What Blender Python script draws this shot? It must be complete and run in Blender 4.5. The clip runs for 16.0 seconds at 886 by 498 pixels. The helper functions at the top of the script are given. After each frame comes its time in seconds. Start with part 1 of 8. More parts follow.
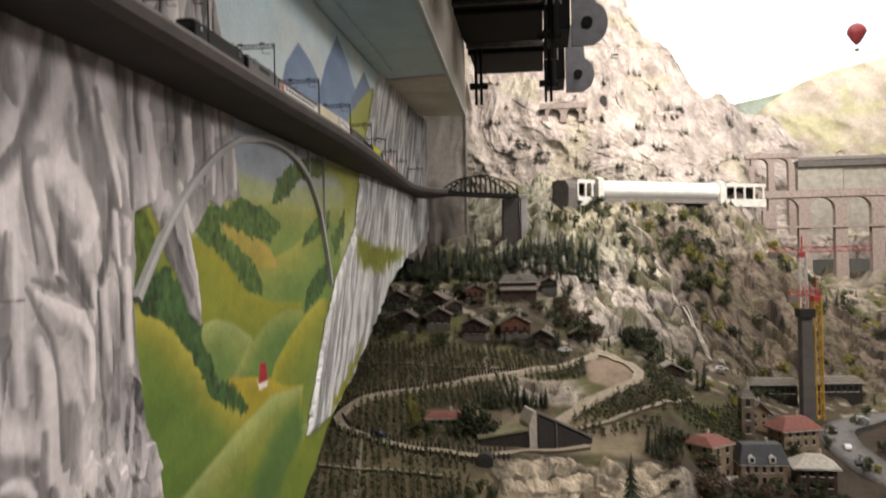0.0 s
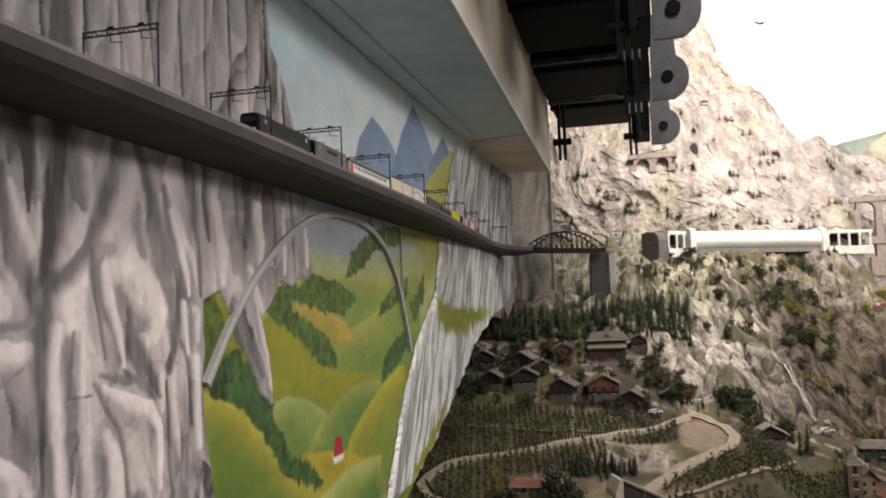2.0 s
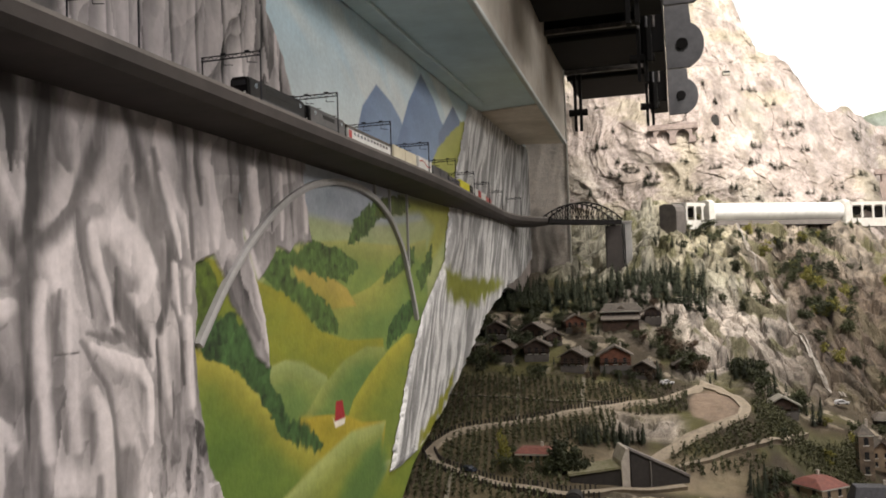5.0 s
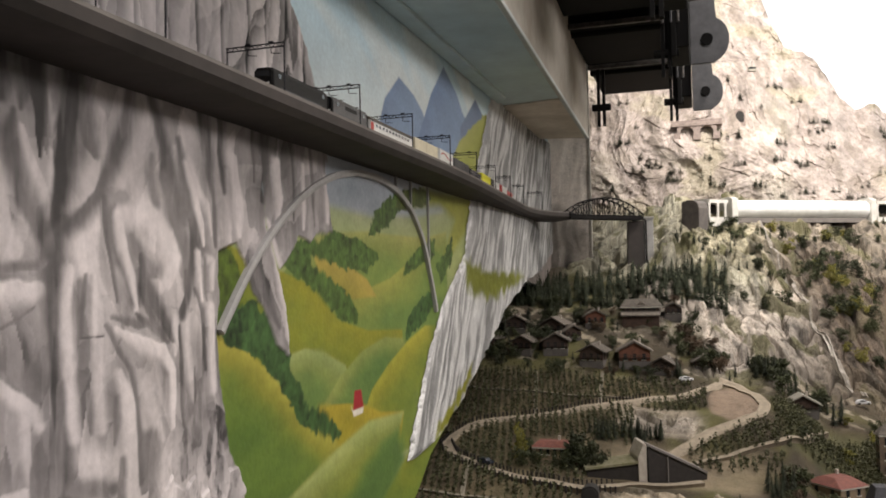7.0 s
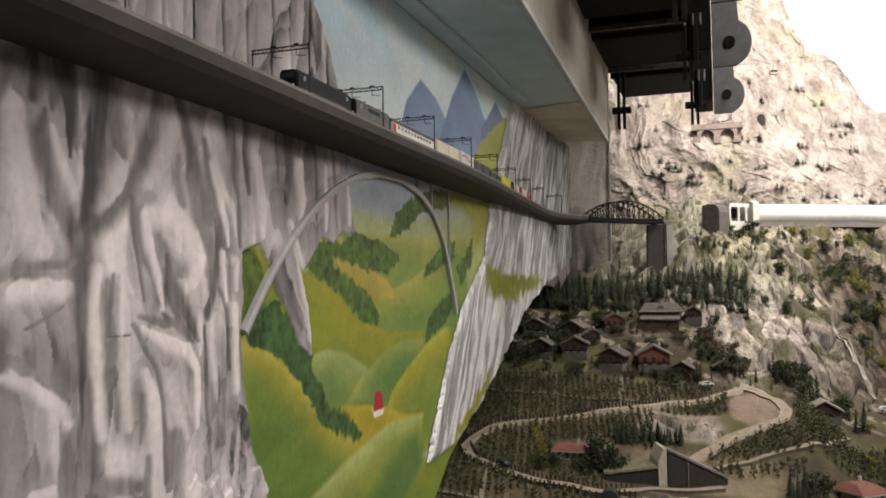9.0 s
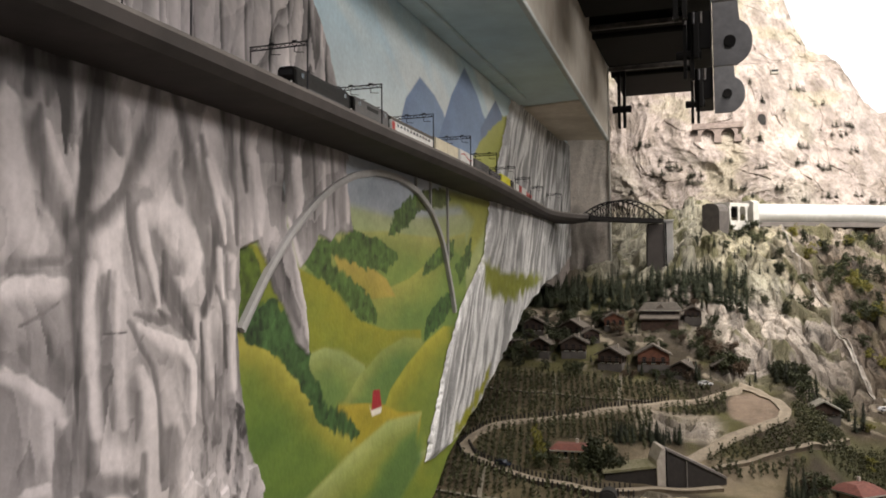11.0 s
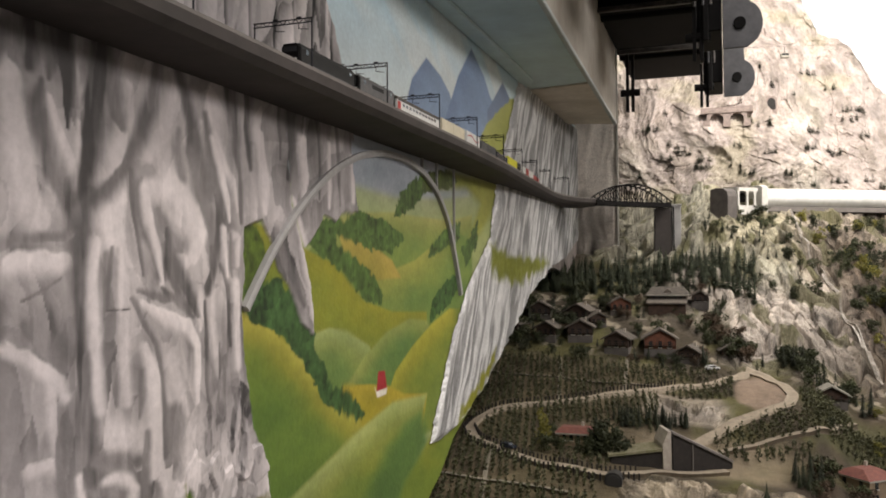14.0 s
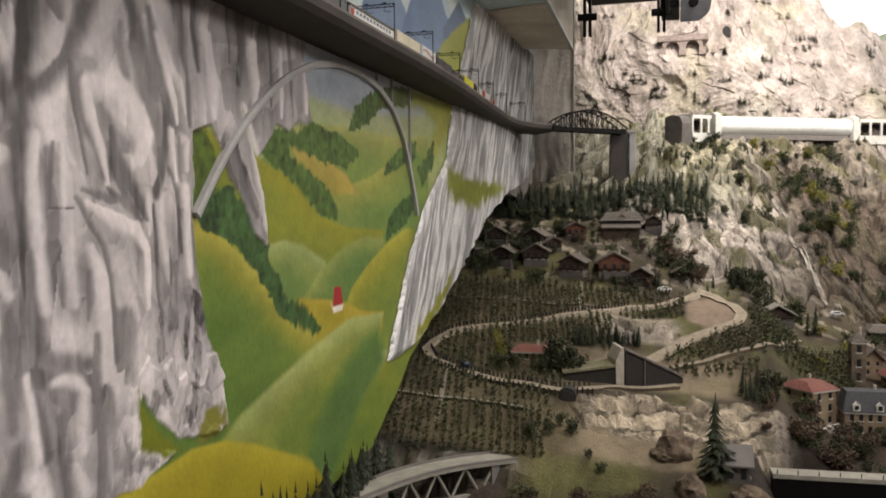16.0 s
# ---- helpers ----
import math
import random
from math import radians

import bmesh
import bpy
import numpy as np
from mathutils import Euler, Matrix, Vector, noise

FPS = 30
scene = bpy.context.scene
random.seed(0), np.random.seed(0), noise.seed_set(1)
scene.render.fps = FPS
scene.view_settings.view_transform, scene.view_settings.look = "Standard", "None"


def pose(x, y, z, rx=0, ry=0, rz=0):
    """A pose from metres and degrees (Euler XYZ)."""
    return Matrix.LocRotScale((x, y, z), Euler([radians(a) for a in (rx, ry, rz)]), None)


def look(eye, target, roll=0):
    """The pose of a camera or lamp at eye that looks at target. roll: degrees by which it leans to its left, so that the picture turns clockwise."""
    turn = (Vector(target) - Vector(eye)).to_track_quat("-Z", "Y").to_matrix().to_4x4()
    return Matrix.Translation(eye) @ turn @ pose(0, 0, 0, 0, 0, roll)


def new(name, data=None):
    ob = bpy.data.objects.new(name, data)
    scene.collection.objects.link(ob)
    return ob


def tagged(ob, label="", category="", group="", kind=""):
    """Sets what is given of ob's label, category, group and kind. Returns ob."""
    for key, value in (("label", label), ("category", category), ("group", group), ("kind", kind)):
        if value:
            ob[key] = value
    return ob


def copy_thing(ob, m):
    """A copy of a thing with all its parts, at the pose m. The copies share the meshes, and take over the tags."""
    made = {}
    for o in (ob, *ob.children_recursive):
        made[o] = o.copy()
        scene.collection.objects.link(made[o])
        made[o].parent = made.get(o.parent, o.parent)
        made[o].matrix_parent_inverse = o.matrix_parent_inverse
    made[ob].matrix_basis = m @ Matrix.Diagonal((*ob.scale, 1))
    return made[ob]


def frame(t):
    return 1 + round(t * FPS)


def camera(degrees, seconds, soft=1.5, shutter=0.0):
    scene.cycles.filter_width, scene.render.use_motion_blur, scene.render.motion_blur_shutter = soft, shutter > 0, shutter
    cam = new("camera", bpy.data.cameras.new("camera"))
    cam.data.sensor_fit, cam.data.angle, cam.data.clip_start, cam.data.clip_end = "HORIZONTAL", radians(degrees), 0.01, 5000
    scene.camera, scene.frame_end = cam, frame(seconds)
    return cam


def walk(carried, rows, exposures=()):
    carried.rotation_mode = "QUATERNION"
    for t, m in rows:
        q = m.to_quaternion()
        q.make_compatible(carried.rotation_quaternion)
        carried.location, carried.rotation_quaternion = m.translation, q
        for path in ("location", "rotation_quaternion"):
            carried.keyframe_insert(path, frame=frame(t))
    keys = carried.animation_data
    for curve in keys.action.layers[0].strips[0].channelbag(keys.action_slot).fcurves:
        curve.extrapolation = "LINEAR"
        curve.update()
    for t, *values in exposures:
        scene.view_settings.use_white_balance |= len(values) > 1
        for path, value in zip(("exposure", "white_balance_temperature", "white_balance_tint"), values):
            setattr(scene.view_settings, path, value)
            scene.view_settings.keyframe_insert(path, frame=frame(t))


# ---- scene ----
cam = camera(56.2, 16.0, 1.8, 0.5)
PATH = [
    (0, (0.077, 0.08, 1.599), (-0.169, 2.064, 1.625), -1.2),
    (0.5, (0.097, 0.064, 1.623), (-0.198, 2.038, 1.758), -3.1),
    (1, (0.097, 0.066, 1.639), (-0.259, 2.027, 1.808), -3.0),
    (1.5, (0.112, 0.085, 1.644), (-0.371, 2.018, 1.819), -2.7),
    (2, (0.135, 0.091, 1.648), (-0.34, 2.028, 1.793), -2.2),
    (2.5, (0.148, 0.104, 1.639), (-0.293, 2.052, 1.752), -2.9),
    (3, (0.158, 0.109, 1.638), (-0.355, 2.038, 1.766), -3.2),
    (3.5, (0.179, 0.106, 1.631), (-0.321, 2.04, 1.723), -1.8),
    (4, (0.19, 0.102, 1.631), (-0.34, 2.028, 1.737), -2.5),
    (6.5, (0.19, 0.103, 1.619), (-0.38, 2.019, 1.677), -1.1),
    (7, (0.196, 0.094, 1.622), (-0.396, 2.003, 1.699), -1.2),
    (7.5, (0.195, 0.093, 1.621), (-0.414, 1.996, 1.694), -1.0),
    (8, (0.196, 0.088, 1.621), (-0.418, 1.99, 1.709), -0.9),
    (8.5, (0.193, 0.089, 1.62), (-0.425, 1.989, 1.713), -1.0),
    (9, (0.187, 0.09, 1.621), (-0.443, 1.987, 1.705), -0.8),
    (11.5, (0.189, 0.096, 1.62), (-0.444, 1.992, 1.699), -0.5),
    (12, (0.189, 0.089, 1.618), (-0.46, 1.98, 1.689), -0.3),
    (12.5, (0.183, 0.091, 1.619), (-0.46, 1.983, 1.696), -0.2),
    (13, (0.185, 0.091, 1.616), (-0.457, 1.985, 1.675), 0.1),
    (13.5, (0.187, 0.096, 1.614), (-0.463, 1.986, 1.669), -0.1),
    (14, (0.189, 0.105, 1.61), (-0.459, 1.997, 1.658), -0.4),
    (14.5, (0.198, 0.107, 1.605), (-0.439, 2.002, 1.64), -0.1),
    (15, (0.202, 0.113, 1.59), (-0.395, 2.022, 1.572), -1.0),
    (15.5, (0.191, 0.119, 1.574), (-0.364, 2.04, 1.511), -0.5),
    (16, (0.183, 0.119, 1.561), (-0.364, 2.04, 1.459), -0.6),
]
walk(cam, [(t, look(eye, target, roll)) for t, eye, target, roll in PATH])

# ---- world and lights ----
world = bpy.data.worlds.new("world")
scene.world = world
world.use_nodes = True
world.node_tree.nodes["Background"].inputs[0].default_value = (0.80, 0.86, 1.0, 1)
world.node_tree.nodes["Background"].inputs[1].default_value = 0.02
scene.view_settings.exposure = 0.0


def area_lamp(name, eye, target, sx, sy, watts, colour):
    data = bpy.data.lights.new(name, "AREA")
    data.shape, data.size, data.size_y = "RECTANGLE", sx, sy
    data.energy, data.color = watts, colour
    ob = new(name, data)
    ob.matrix_world = look(eye, target)
    return ob


area_lamp("ceiling_flood_over_mountain", (1.2, 3.7, 4.0), (0.9, 5.6, 2.3), 1.6, 0.6, 148, (1.0, 0.93, 0.86))
area_lamp("ceiling_flood_over_town", (2.2, 3.2, 4.0), (1.2, 4.2, 1.2), 1.2, 0.6, 6, (1.0, 0.86, 0.72))
# two unseen fill lamps, added to brighten the wall, its sky and the soffit
area_lamp("wall_fill_far_side", (4.2, 1.3, 3.3), (-0.5, 2.0, 2.1), 2.4, 0.8, 84, (1.0, 0.94, 0.90))
area_lamp("fill_panel_over_aisle", (0.95, 0.5, 4.1), (-0.5, 1.1, 1.5), 0.9, 1.4, 70, (1.0, 0.93, 0.89))
area_lamp("ceiling_flood_over_backdrop", (2.2, 6.2, 4.1), (2.0, 7.6, 2.8), 2.6, 0.4, 70, (0.97, 0.98, 1.0))


# ---- numeric noise for shapes ----
def lattice(ix, iy, seed):
    h = (ix * 374761393 + iy * 668265263 + seed * 974634777) & 0xFFFFFFFF
    h = ((h ^ (h >> 13)) * 1274126177) & 0xFFFFFFFF
    return ((h ^ (h >> 16)) & 0xFFFF) / 65535.0


def vnoise(x, y, seed=0):
    x, y = np.asarray(x, float), np.asarray(y, float)
    ix, iy = np.floor(x).astype(np.int64), np.floor(y).astype(np.int64)
    fx, fy = x - ix, y - iy
    fx, fy = fx * fx * (3 - 2 * fx), fy * fy * (3 - 2 * fy)
    a, b = lattice(ix, iy, seed), lattice(ix + 1, iy, seed)
    c, d = lattice(ix, iy + 1, seed), lattice(ix + 1, iy + 1, seed)
    return (a * (1 - fx) + b * fx) * (1 - fy) + (c * (1 - fx) + d * fx) * fy


def fbm(x, y, octaves=4, seed=0, gain=0.5):
    total, amp, norm = 0.0, 1.0, 0.0
    for k in range(octaves):
        c, s = 2 ** k * math.cos(0.65 * k), 2 ** k * math.sin(0.65 * k)
        total = total + amp * vnoise(x * c - y * s + 17.3 * k, x * s + y * c - 9.1 * k, seed + k)
        norm += amp
        amp *= gain
    return total / norm


def ridged(x, y, octaves=4, seed=0):
    total, amp, norm = 0.0, 1.0, 0.0
    for k in range(octaves):
        c, s = 2 ** k * math.cos(0.5 * k), 2 ** k * math.sin(0.5 * k)
        n = 1 - np.abs(2 * vnoise(x * c - y * s + 5.7 * k, x * s + y * c + 3.3 * k, seed + k) - 1)
        total = total + amp * n * n
        norm += amp
        amp *= 0.52
    return total / norm


def cells(x, y, seed=0):
    """Broken-stone pattern: distance to the nearest seam, and a value and a slope of its own for each stone."""
    x, y = np.asarray(x, float), np.asarray(y, float)
    ix, iy = np.floor(x).astype(np.int64), np.floor(y).astype(np.int64)
    f1, f2 = np.full(x.shape, 9.0), np.full(x.shape, 9.0)
    own, tilt = np.zeros(x.shape), np.zeros(x.shape)
    for dx in (-1, 0, 1):
        for dy in (-1, 0, 1):
            cx, cy = ix + dx, iy + dy
            px, py = cx + lattice(cx, cy, seed + 1), cy + lattice(cx, cy, seed + 2)
            d = np.hypot(x - px, y - py)
            closer = d < f1
            f2 = np.where(closer, f1, np.minimum(f2, d))
            own = np.where(closer, lattice(cx, cy, seed + 3), own)
            tilt = np.where(closer, (x - px) * (lattice(cx, cy, seed + 4) - 0.5) + (y - py) * (lattice(cx, cy, seed + 5) - 0.5), tilt)
            f1 = np.where(closer, d, f1)
    return f2 - f1, own, tilt


def smooth(a, b, v):
    f = np.clip((np.asarray(v, float) - a) / (b - a), 0, 1)
    return f * f * (3 - 2 * f)


# ---- materials ----
MATS = {}


def node(tree, kind, x=0, y=0, **values):
    n = tree.nodes.new(kind)
    n.location = (x, y)
    for key, value in values.items():
        n.inputs[key.replace("_", " ")].default_value = value
    return n


def material(name, colour, second=None, scale=40.0, rough=0.7, metal=0.0, bump=0.3, random_shift=0.0, fine=6.0, depth=0.002):
    """Two scales of colour variation, fine relief and, if asked, a shift from object to object."""
    if name in MATS:
        return MATS[name]
    m = bpy.data.materials.new(name)
    m.use_nodes = True
    t = m.node_tree
    bsdf = t.nodes["Principled BSDF"]
    second = second or tuple(c * 0.72 for c in colour)
    coords = node(t, "ShaderNodeTexCoord")
    big = node(t, "ShaderNodeTexNoise", Scale=scale, Detail=5.0, Roughness=0.6)
    small = node(t, "ShaderNodeTexNoise", Scale=scale * fine, Detail=3.0, Roughness=0.6)
    t.links.new(coords.outputs["Object"], big.inputs["Vector"])
    t.links.new(coords.outputs["Object"], small.inputs["Vector"])
    ramp = node(t, "ShaderNodeValToRGB")
    ramp.color_ramp.elements[0].position, ramp.color_ramp.elements[1].position = 0.35, 0.65
    ramp.color_ramp.elements[0].color, ramp.color_ramp.elements[1].color = (*second, 1), (*colour, 1)
    t.links.new(big.outputs["Fac"], ramp.inputs["Fac"])
    hsv = node(t, "ShaderNodeHueSaturation")
    t.links.new(ramp.outputs["Color"], hsv.inputs["Color"])
    spread = node(t, "ShaderNodeMapRange")
    spread.inputs["To Min"].default_value, spread.inputs["To Max"].default_value = 0.82, 1.18
    t.links.new(small.outputs["Fac"], spread.inputs["Value"])
    if random_shift:
        info = node(t, "ShaderNodeObjectInfo")
        own = node(t, "ShaderNodeMapRange")
        own.inputs["To Min"].default_value, own.inputs["To Max"].default_value = 1 - random_shift, 1 + random_shift
        t.links.new(info.outputs["Random"], own.inputs["Value"])
        times = node(t, "ShaderNodeMath")
        times.operation = "MULTIPLY"
        t.links.new(spread.outputs["Result"], times.inputs[0])
        t.links.new(own.outputs["Result"], times.inputs[1])
        t.links.new(times.outputs[0], hsv.inputs["Value"])
    else:
        t.links.new(spread.outputs["Result"], hsv.inputs["Value"])
    t.links.new(hsv.outputs["Color"], bsdf.inputs["Base Color"])
    bsdf.inputs["Roughness"].default_value, bsdf.inputs["Metallic"].default_value = rough, metal
    if bump:
        relief = node(t, "ShaderNodeBump", Strength=bump, Distance=depth)
        t.links.new(small.outputs["Fac"], relief.inputs["Height"])
        t.links.new(relief.outputs["Normal"], bsdf.inputs["Normal"])
    MATS[name] = m
    return m


def painted(name, attribute, rough=0.6, scale=30.0, bump=0.35, spread=0.14, depth=0.003):
    """Colour laid on by hand, kept on the mesh, under brush marks and relief."""
    m = bpy.data.materials.new(name)
    m.use_nodes = True
    t = m.node_tree
    bsdf = t.nodes["Principled BSDF"]
    col = node(t, "ShaderNodeAttribute")
    col.attribute_name = attribute
    coords = node(t, "ShaderNodeTexCoord")
    big = node(t, "ShaderNodeTexNoise", Scale=scale, Detail=6.0, Roughness=0.65)
    small = node(t, "ShaderNodeTexNoise", Scale=scale * 7, Detail=3.0)
    t.links.new(coords.outputs["Object"], big.inputs["Vector"])
    t.links.new(coords.outputs["Object"], small.inputs["Vector"])
    add = node(t, "ShaderNodeMath")
    add.operation = "ADD"
    t.links.new(big.outputs["Fac"], add.inputs[0])
    t.links.new(small.outputs["Fac"], add.inputs[1])
    span = node(t, "ShaderNodeMapRange")
    span.inputs["From Min"].default_value, span.inputs["From Max"].default_value = 0.6, 1.4
    span.inputs["To Min"].default_value, span.inputs["To Max"].default_value = 1 - spread, 1 + spread
    t.links.new(add.outputs[0], span.inputs["Value"])
    hsv = node(t, "ShaderNodeHueSaturation")
    t.links.new(col.outputs["Color"], hsv.inputs["Color"])
    t.links.new(span.outputs["Result"], hsv.inputs["Value"])
    t.links.new(hsv.outputs["Color"], bsdf.inputs["Base Color"])
    bsdf.inputs["Roughness"].default_value = rough
    relief = node(t, "ShaderNodeBump", Strength=bump, Distance=depth)
    t.links.new(add.outputs[0], relief.inputs["Height"])
    t.links.new(relief.outputs["Normal"], bsdf.inputs["Normal"])
    return m


CONCRETE = material("grey_concrete", (0.20, 0.18, 0.165), (0.145, 0.13, 0.12), 9, 0.8, bump=0.2)
DECK = material("grey_brown_deck_concrete", (0.060, 0.050, 0.046), (0.040, 0.034, 0.031), 9, 0.8, bump=0.2)
ARCH = material("pale_grey_arch_paint", (0.42, 0.41, 0.40), (0.34, 0.33, 0.32), 14, 0.7, bump=0.2)
SOFFIT = material("blue_grey_soffit_paint", (0.60, 0.72, 0.74), (0.48, 0.60, 0.63), 2.2, 0.7, bump=0.1)
SOFFIT_BROWN = material("brown_grey_soffit_paint", (0.72, 0.66, 0.57), (0.52, 0.46, 0.38), 5, 0.8, bump=0.2)
# brown grey of the beam's side, its shade mixed into the colour
SIDE_SHADED = material("brown_grey_shaded_side", (0.46, 0.43, 0.38), (0.30, 0.265, 0.22), 4, 0.8, bump=0.2)
ROOM = material("off_white_plaster", (0.62, 0.62, 0.60), (0.56, 0.56, 0.54), 1.5, 0.85, bump=0.05)
FLOOR = material("brown_grey_linoleum", (0.20, 0.18, 0.165), (0.15, 0.135, 0.125), 6, 0.5, bump=0.05)
BACKING = material("dark_brown_backing", (0.045, 0.038, 0.032), (0.03, 0.026, 0.022), 6, 0.9, bump=0.1)
BLACK = material("black_powder_coat", (0.0055, 0.005, 0.005), (0.0035, 0.0033, 0.0033), 12, 0.75, bump=0.05)
LIP = material("worn_steel_lip", (0.10, 0.09, 0.085), (0.04, 0.037, 0.035), 30, 0.45, 0.6, bump=0.1)
PLATE = material("grey_steel_plate", (0.10, 0.10, 0.105), (0.07, 0.07, 0.075), 18, 0.5, 0.5, bump=0.08)
STEEL_DARK = material("dark_bridge_steel", (0.012, 0.011, 0.011), (0.008, 0.007, 0.007), 60, 0.75, 0.0, bump=0.1)
MAST = material("dark_mast_steel", (0.035, 0.035, 0.04), (0.02, 0.02, 0.024), 90, 0.55, 0.3, bump=0)
RAIL = material("rusty_rail", (0.14, 0.10, 0.075), (0.08, 0.06, 0.05), 60, 0.5, 0.5, bump=0)
BALLAST = material("dark_ballast", (0.12, 0.105, 0.09), (0.06, 0.053, 0.046), 220, 0.95, bump=0.6)
for dull in (BLACK, STEEL_DARK, MAST):
    dull.node_tree.nodes["Principled BSDF"].inputs["Specular IOR Level"].default_value = 0.12
WHITE_TUBE = material("white_tube_shell", (0.80, 0.80, 0.78), (0.70, 0.70, 0.67), 8, 0.45, bump=0.05)
WHITE_WALL = material("white_gallery_concrete", (0.70, 0.68, 0.63), (0.56, 0.54, 0.5), 20, 0.75, bump=0.2)
DARK_INSIDE = material("dark_tunnel_inside", (0.03, 0.028, 0.026), (0.02, 0.018, 0.017), 20, 0.9, bump=0)
BOULDER = material("brown_weathered_boulder", (0.20, 0.15, 0.105), (0.07, 0.05, 0.036), 40, 0.9, bump=0.7, depth=0.004)
RED_STONE = material("pinkish_viaduct_stone", (0.33, 0.265, 0.235), (0.22, 0.175, 0.155), 60, 0.85, bump=0.5)
STONE = material("pale_viaduct_stone", (0.46, 0.41, 0.35), (0.33, 0.29, 0.25), 60, 0.85, bump=0.5)
ROAD = material("pale_gravel_road", (0.34, 0.285, 0.215), (0.24, 0.20, 0.15), 70, 0.95, bump=0.3)
TRAIL = material("dry_stone_path", (0.26, 0.23, 0.18), (0.17, 0.15, 0.11), 90, 0.95, bump=0.3)
KERB = material("stone_kerb", (0.45, 0.42, 0.37), (0.3, 0.28, 0.24), 120, 0.9, bump=0.3)
VINE = material("dark_vine_leaves", (0.088, 0.090, 0.036), (0.036, 0.038, 0.017), 60, 0.8, bump=0)
POST = material("weathered_vine_post", (0.26, 0.22, 0.17), (0.16, 0.13, 0.10), 90, 0.9, bump=0)
FIR = material("fir_needles", (0.022, 0.029, 0.010), (0.010, 0.013, 0.005), 90, 0.8, bump=0, random_shift=0.35)
BARK = material("tree_bark", (0.10, 0.07, 0.05), (0.05, 0.036, 0.026), 90, 0.9, bump=0.2)
LEAF_GREEN = material("broad_leaves_green", (0.052, 0.060, 0.020), (0.026, 0.032, 0.012), 60, 0.75, bump=0, random_shift=0.4)
LEAF_YELLOW = material("autumn_leaves_yellow", (0.26, 0.23, 0.035), (0.13, 0.13, 0.025), 60, 0.75, bump=0, random_shift=0.3)
LEAF_BROWN = material("dry_brown_twigs", (0.115, 0.078, 0.048), (0.055, 0.037, 0.024), 60, 0.85, bump=0, random_shift=0.3)
DRY_ROOF = material("stony_roof_planting", (0.30, 0.27, 0.19), (0.17, 0.165, 0.07), 70, 0.95, bump=0.9, depth=0.006)
BRIDGE_PAINT = material("pale_green_grey_bridge_paint", (0.34, 0.32, 0.27), (0.24, 0.225, 0.19), 30, 0.75, bump=0.2)
WATER = material("falling_water_gel", (0.34, 0.31, 0.27), (0.17, 0.145, 0.12), 45, 0.3, bump=0.5)
WOOD_DARK = material("dark_chalet_wood", (0.062, 0.034, 0.022), (0.034, 0.019, 0.013), 70, 0.75, bump=0.3, random_shift=0.25)
WOOD_RED = material("red_brown_chalet_wood", (0.20, 0.075, 0.04), (0.12, 0.045, 0.026), 70, 0.75, bump=0.3, random_shift=0.15)
SLATE = material("grey_slate_roof", (0.145, 0.122, 0.10), (0.07, 0.06, 0.05), 120, 0.8, bump=0.5, random_shift=0.2)
SLATE_DARK = material("dark_slate_roof", (0.06, 0.06, 0.07), (0.035, 0.035, 0.04), 120, 0.7, bump=0.5)
ROOF_RED = material("red_tile_roof", (0.22, 0.078, 0.058), (0.14, 0.052, 0.042), 120, 0.8, bump=0.5)
PLASTER = material("cream_house_plaster", (0.28, 0.205, 0.13), (0.20, 0.15, 0.10), 40, 0.85, bump=0.2)
PLASTER_WHITE = material("white_house_plaster", (0.62, 0.60, 0.55), (0.5, 0.48, 0.43), 40, 0.85, bump=0.2)
GLASS_DARK = material("dark_window_pane", (0.02, 0.022, 0.025), (0.015, 0.016, 0.018), 20, 0.15, bump=0)
FRAME = material("white_window_frame", (0.6, 0.57, 0.5), (0.5, 0.47, 0.42), 40, 0.6, bump=0)
BOARD_BLACK = material("black_timber_boards", (0.030, 0.024, 0.021), (0.018, 0.015, 0.013), 80, 0.8, bump=0.4)
YELLOW = material("yellow_container_paint", (0.75, 0.72, 0.03), (0.62, 0.58, 0.03), 40, 0.5, bump=0)
CREAM = material("cream_container_paint", (0.72, 0.66, 0.50), (0.62, 0.56, 0.42), 40, 0.55, bump=0)
WHITE = material("white_container_paint", (0.76, 0.75, 0.72), (0.66, 0.65, 0.62), 40, 0.5, bump=0)
RED = material("red_wagon_paint", (0.50, 0.045, 0.035), (0.36, 0.035, 0.03), 40, 0.5, bump=0)
BALLOON = material("dark_red_balloon_cloth", (0.24, 0.02, 0.025), (0.10, 0.012, 0.016), 16, 0.6, bump=0)
GREY_LOCO = material("grey_loco_paint", (0.11, 0.105, 0.105), (0.07, 0.068, 0.068), 40, 0.45, bump=0)
CHASSIS = material("black_wagon_chassis", (0.02, 0.019, 0.018), (0.012, 0.012, 0.012), 40, 0.7, bump=0)
PYLON = material("grey_pylon_concrete", (0.13, 0.115, 0.105), (0.09, 0.08, 0.075), 30, 0.85, bump=0.3)
CRANE_YELLOW = material("yellow_crane_steel", (0.50, 0.30, 0.03), (0.38, 0.22, 0.03), 40, 0.55, bump=0)
CRANE_RED = material("red_crane_steel", (0.5, 0.05, 0.05), (0.4, 0.04, 0.04), 40, 0.5, bump=0)
ASPHALT = material("town_asphalt", (0.16, 0.15, 0.145), (0.11, 0.105, 0.1), 60, 0.9, bump=0.3)
CAR_WHITE = material("white_car_paint", (0.7, 0.7, 0.72), (0.65, 0.65, 0.67), 20, 0.25, bump=0)
CAR_DARK = material("dark_car_paint", (0.03, 0.035, 0.05), (0.025, 0.03, 0.04), 20, 0.25, bump=0)
PAINTED_WALL = painted("mural_paint_on_plaster", "paint", 0.62, 14, 0.3, 0.13)
